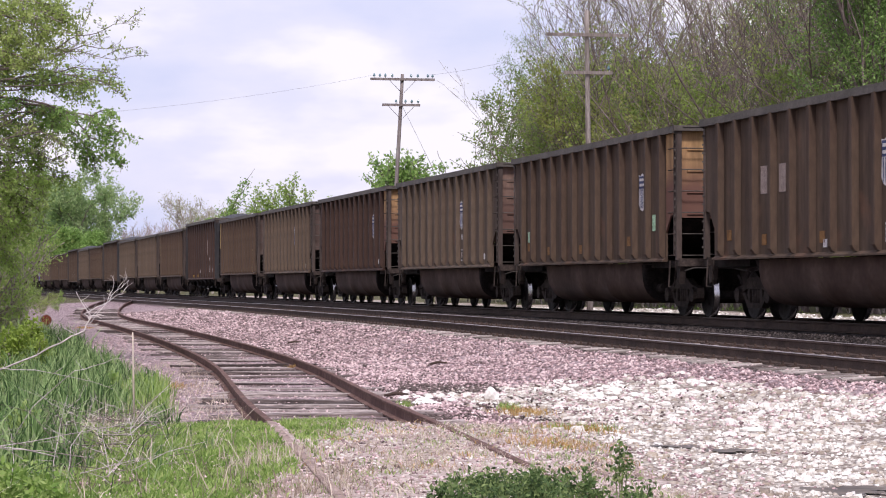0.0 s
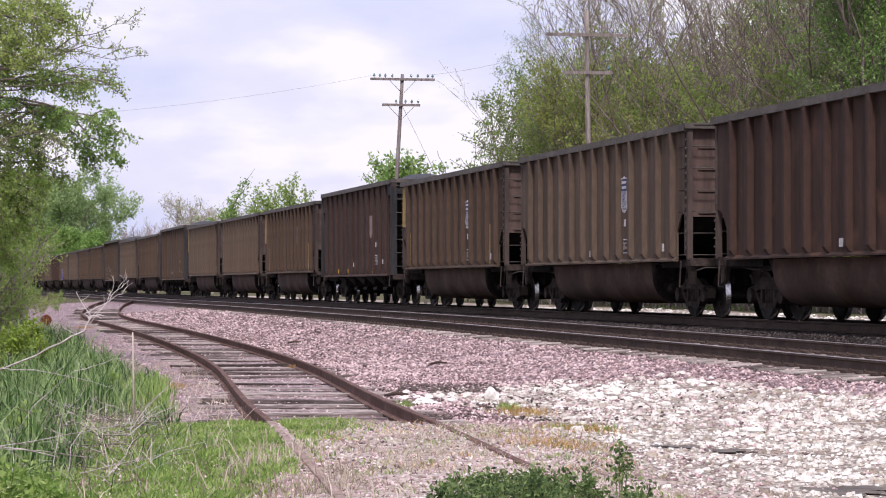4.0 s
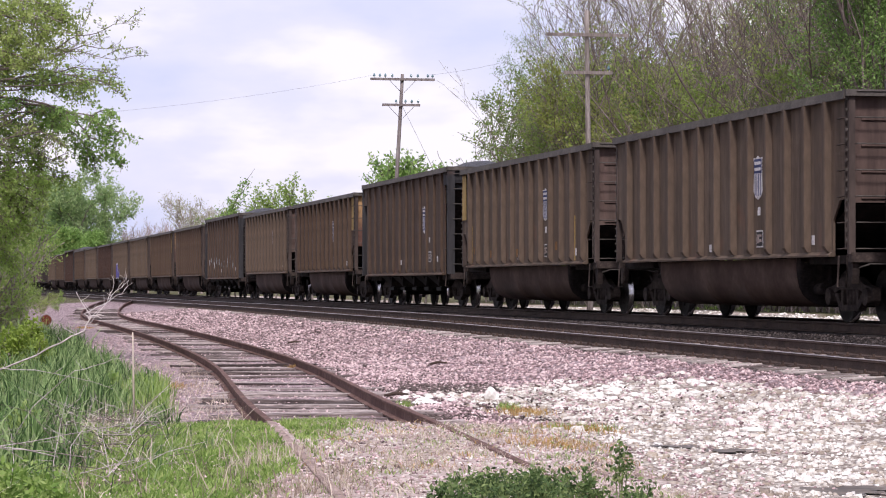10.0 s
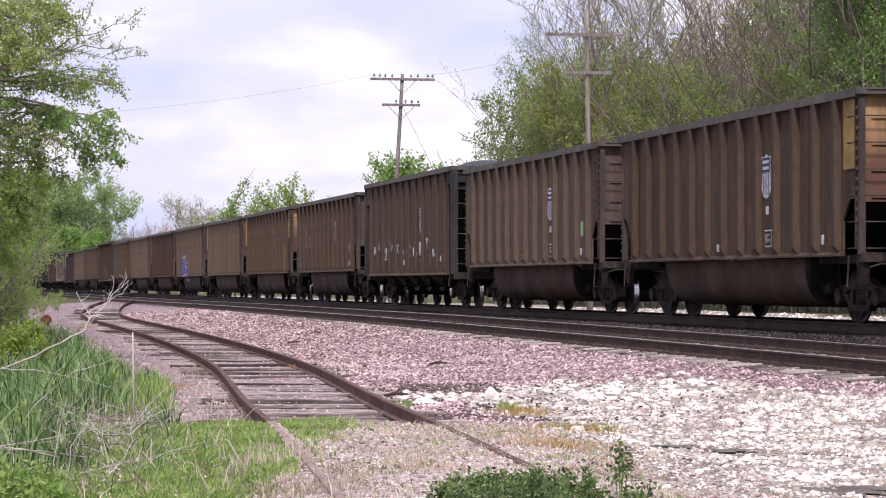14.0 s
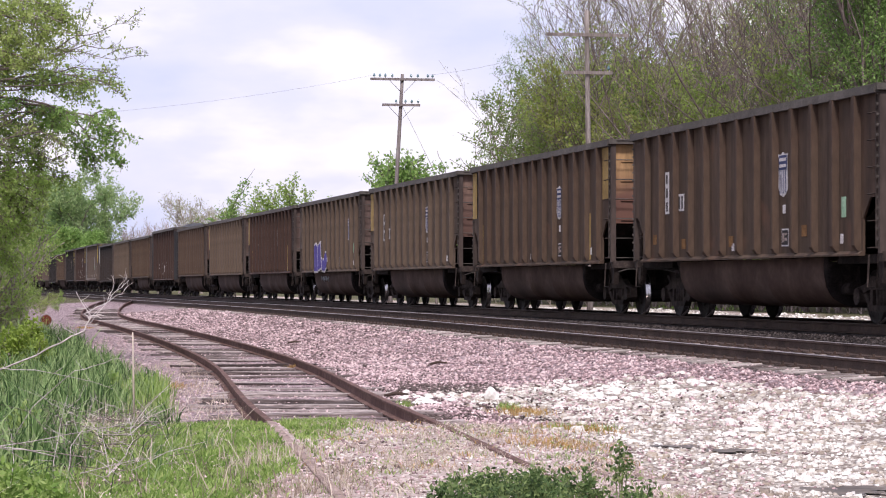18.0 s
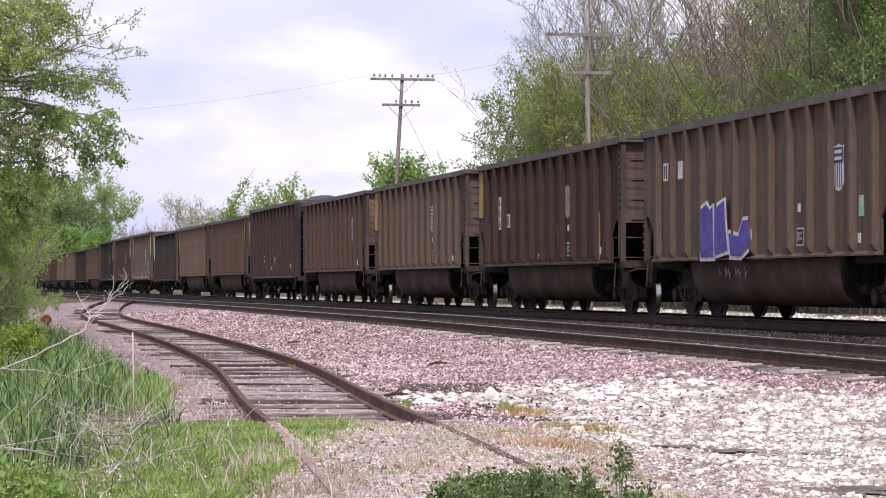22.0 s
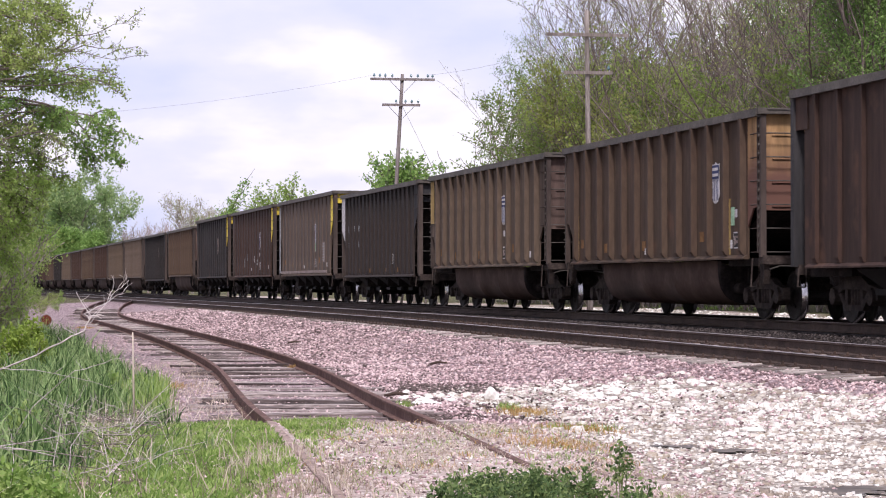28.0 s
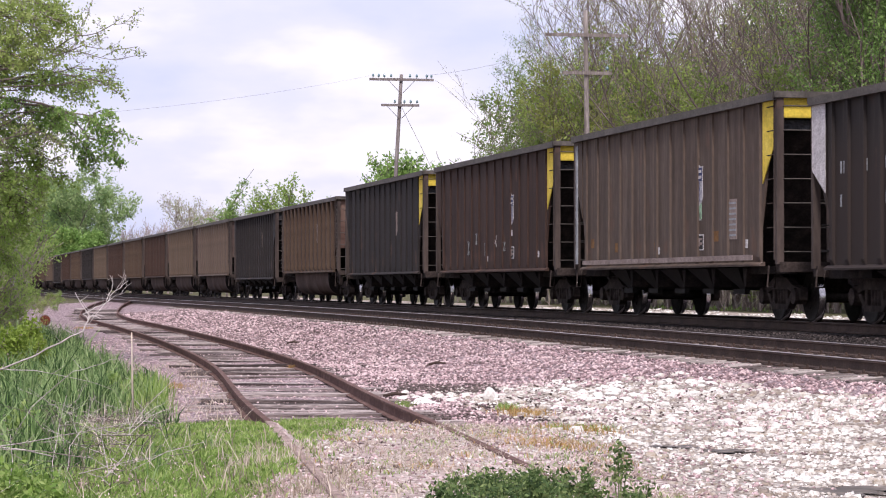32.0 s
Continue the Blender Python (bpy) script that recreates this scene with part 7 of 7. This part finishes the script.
def make_dead_branches():
    rnd = random.Random(61)
    runs = [
        ([(-60, 675, 21), (40, 640, 21.3), (110, 605, 21.6), (150, 585, 21.8), (160, 560, 21.9), (148, 540, 22), (135, 517, 22)], 0.009, [
            ([(160, 570, 21.9), (152, 555, 22), (185, 540, 22.2), (205, 515, 22.3), (228, 497, 22.4)], 0.006),
            ([(158, 575, 21.9), (190, 535, 22.2), (215, 520, 22.2), (236, 500, 22.3)], 0.004),
            ([(193, 534, 22.2), (200, 500, 22.3), (196, 487, 22.3)], 0.0035),
            ([(205, 517, 22.3), (220, 495, 22.3), (212, 486, 22.3)], 0.003)]),
        ([(-40, 790, 19), (80, 800, 19.2), (150, 830, 19.4), (215, 862, 19.4)], 0.006, []),
        ([(-40, 797, 18.8), (90, 775, 19.2), (170, 760, 19.6), (250, 745, 19.8)], 0.005, []),
        ([(150, 890, 17.8), (210, 820, 19), (235, 780, 19.2), (228, 740, 19.2)], 0.005, []),
        ([(-40, 650, 21), (60, 655, 21), (160, 675, 21.4), (205, 690, 21.5)], 0.004, []),
        ([(60, 720, 21), (130, 660, 21), (185, 640, 21.4), (230, 632, 21.5), (280, 634, 21.6)], 0.004, []),
        ([(95, 890, 17.8), (100, 780, 19.0), (120, 700, 19.2)], 0.004, []),
        ([(110, 890, 17.8), (130, 790, 19.0), (160, 735, 19.3), (170, 700, 19.4)], 0.004, []),
        ([(-30, 850, 18.2), (60, 835, 18.5), (120, 845, 18.6), (170, 880, 18.3)], 0.005, []),
        ([(180, 900, 17.6), (195, 830, 18.8), (180, 770, 19.2), (190, 720, 19.5)], 0.004, []),
    ]
    def bend(pts):
        p, fine = [px_point(*q) for q in pts], []
        for a, b in zip(p, p[1:]):
            for j in range(3):
                fine.append(a.lerp(b, j / 3) + Vector((rnd.gauss(0, 0.007), rnd.gauss(0, 0.007), rnd.gauss(0, 0.007))))
        return fine + [p[-1]]

    for pts, r, forks in runs:
        t = thing("dead_branch", "bleached bare dead branch lying over the grass", "branch", group="dead branches on the bank")
        fine = bend(pts)
        root = fine[0] + Vector((-0.25, -0.1, 0))
        root.z = z0(root.x, root.y) - 0.03
        part("stem", Shape().tube([root] + fine, [r * 1.2] + [r * (1 - 0.7 * i / len(fine)) for i in range(len(fine))], 5), M_DEAD, t)
        tw = Shape()
        for q, rr in [(fine, r)] + [(bend(f), fr) for f, fr in forks]:
            if q is not fine:
                part("fork", Shape().tube(q, [rr * (1 - 0.7 * i / len(q)) for i in range(len(q))], 5), M_DEAD, t)
            for i in range(2, len(q) - 1, 2):
                d = Vector((rnd.gauss(0, 1), rnd.gauss(0, 0.4), abs(rnd.gauss(0, 1)))).normalized() * rnd.uniform(0.05, 0.16)
                tw.tube([q[i], q[i] + d * 0.6, q[i] + d + Vector((0, 0, 0.01))], [rr * 0.5, rr * 0.35, rr * 0.2], 3, cap=False)
        tagged(part("twig_spray", tw, M_DEAD, t), kind="stuff")
    brush = Shape()
    for i in range(230):
        k = rnd.random()
        y = rnd.uniform(17.6, 25)
        x, y = ((rnd.gauss(-0.13, 0.013)) * y, y) if k < 0.7 else (-3.6 + rnd.gauss(0, 0.9), 21 + rnd.gauss(0, 2.5))
        if y < 15.5 or x > float(siding(y)[0]) - 1.2:
            continue
        a, ln, up = rnd.uniform(0, 6.28), rnd.uniform(0.15, 0.75), rnd.uniform(-0.05, 0.6)
        p = Vector((x, y, z0(x, y) + rnd.uniform(0.0, 0.26)))
        d = Vector((math.cos(a), math.sin(a), up)).normalized() * ln
        bend_by = Vector((rnd.gauss(0, 0.03), rnd.gauss(0, 0.03), rnd.gauss(0, 0.03)))
        r = rnd.uniform(0.0018, 0.0042)
        brush.tube([p, p + d * 0.5 + bend_by, p + d], [r, r * 0.8, r * 0.4], 3, cap=False)
    tagged(new("dead_brush", brush.mesh("dead_brush", M_BRUSH)), "tangle of bleached dead twigs in the grass", "brush", kind="stuff")
    # upright dry reed, log with a red sawn end, stick on the ballast
    a, b = px_point(238, 682, 26), px_point(235, 588, 26)
    a.z = z0(a.x, a.y) - 0.05
    tagged(new("reed", Shape().tube([a, a.lerp(b, 0.5), b], [0.012, 0.011, 0.007], 5).mesh("reed", M_STRAW)), "dry upright reed stalk in the grass", "reed")
    c = px_point(82, 558, 84)
    c.z = z0(c.x, c.y) + 0.2
    log = thing("log", "short log with a red-brown sawn end on the bank", "log", pose(c.x, c.y, c.z))
    part("bark", Shape().tube([(-0.3, 1.6, 0.0), (-0.1, 0.6, 0.02), (0, 0.02, 0)], [0.15, 0.17, 0.175], 11), M_BARK, log)
    part("sawn_end", Shape().tube([(0.0, 0.03, 0), (0.006, -0.02, 0.001)], [0.172, 0.16], 9, smooth=False), M_LOG, log, "red-brown sawn end")
    for k, (px, py) in enumerate(((168, 567), (176, 566), (162, 570))):
        d = 1.24 * 4620 / (py - 504.3)
        x = (px - 784) / 4620 * d
        o = new("dead_branch", Shape().tube([(-0.2, 0, 0.0), (0, 0.04, 0.05 + 0.02 * k), (0.24, -0.03, 0.02)], [0.03, 0.042, 0.022], 5).mesh("dead_branch", M_DEAD))
        o.location = (x, d, z0(x, d) + 0.19)
        o.rotation_euler = (0, 0.2 - 0.2 * k, 0.7 * k)
        tagged(o, "short bleached piece of dead wood lying across the siding", "branch", "dead branches on the bank")
    for px, py in ((520, 604), (775, 640), (700, 688)):
        d = 1.30 * 4620 / (py - 504.3)
        x = (px - 784) / 4620 * d
        s = Shape().tube([(-0.14, 0, 0.03), (0, 0.03, 0.06), (0.16, 0.02, 0.05)], [0.02, 0.025, 0.012], 5).tube([(0, 0.03, 0.06), (0.06, 0.04, 0.1)], [0.012, 0.006], 4)
        o = new("stick", s.mesh("stick", M_RAIL))
        o.location = (x, d, z0(x, d))
        tagged(o, "dark broken stick lying on the ballast", "stick")


make_dead_branches()


def make_puddles():
    for px, py, lx, ly in PUDDLES:
        d = 1.42 * 4620 / (py - 504.3)
        x = (px - 784) / 4620 * d
        n = 52
        ring = []
        for i in range(n):
            a = 2 * math.pi * i / n
            r = 1 + 0.3 * math.sin(3 * a + px) + 0.22 * math.sin(7 * a + 0.5 * px) + 0.12 * math.sin(13 * a)
            ring.append((lx * r * math.cos(a), ly * 3 * r * math.sin(a), 0))
        sh = Shape().add([(0, 0, 0)] + ring, [(0, 1 + i, 1 + (i + 1) % n) for i in range(n)])
        o = new("puddle", sh.mesh("puddle", M_WATER))
        o.location = (x, d, z0(x, d) + 0.01)
        tagged(o, "shallow muddy puddle among the pale rubble", "puddle", kind="structure")


make_puddles()

# ---------------------------------------------------------------- what moves


def motions():
    turn = Matrix.Rotation(PHI - math.pi / 2, 4, "Z")
    for n, (car, *_) in TRAIN.items():
        rows = []
        for t in (0, 1, 3, 6, 8, 9, 10, 11, 13, 16, 18, 20, 24, 28, 32):
            rows.append((t, Matrix.Translation(at(U_TRAIN, car_place(n, t), Z_TRAIN)) @ turn))
        walk(car, rows)
    # the wheels roll alike on every car, so front and rear axles share one turning each
    spins = {}
    for car, *_ in TRAIN.values():
        for o in car.children_recursive:
            if not o.name.startswith("wheelset"):
                continue
            key = round(o.location.x, 2)
            if key not in spins:
                rows = []
                for i in range(32 * FPS + 1):
                    t = i / FPS
                    a = (car_place(0, 0) - car_place(0, t)) / WHEEL_R
                    rows.append((t, Matrix.Translation((key, 0, WHEEL_R)) @ Matrix.Rotation(a, 4, "Y")))
                walk(o, rows)
                spins[key] = o
            elif o is not spins[key]:
                o.rotation_mode = "QUATERNION"
                o.animation_data_create()
                o.animation_data.action = spins[key].animation_data.action
                o.animation_data.action_slot = spins[key].animation_data.action_slot


motions()
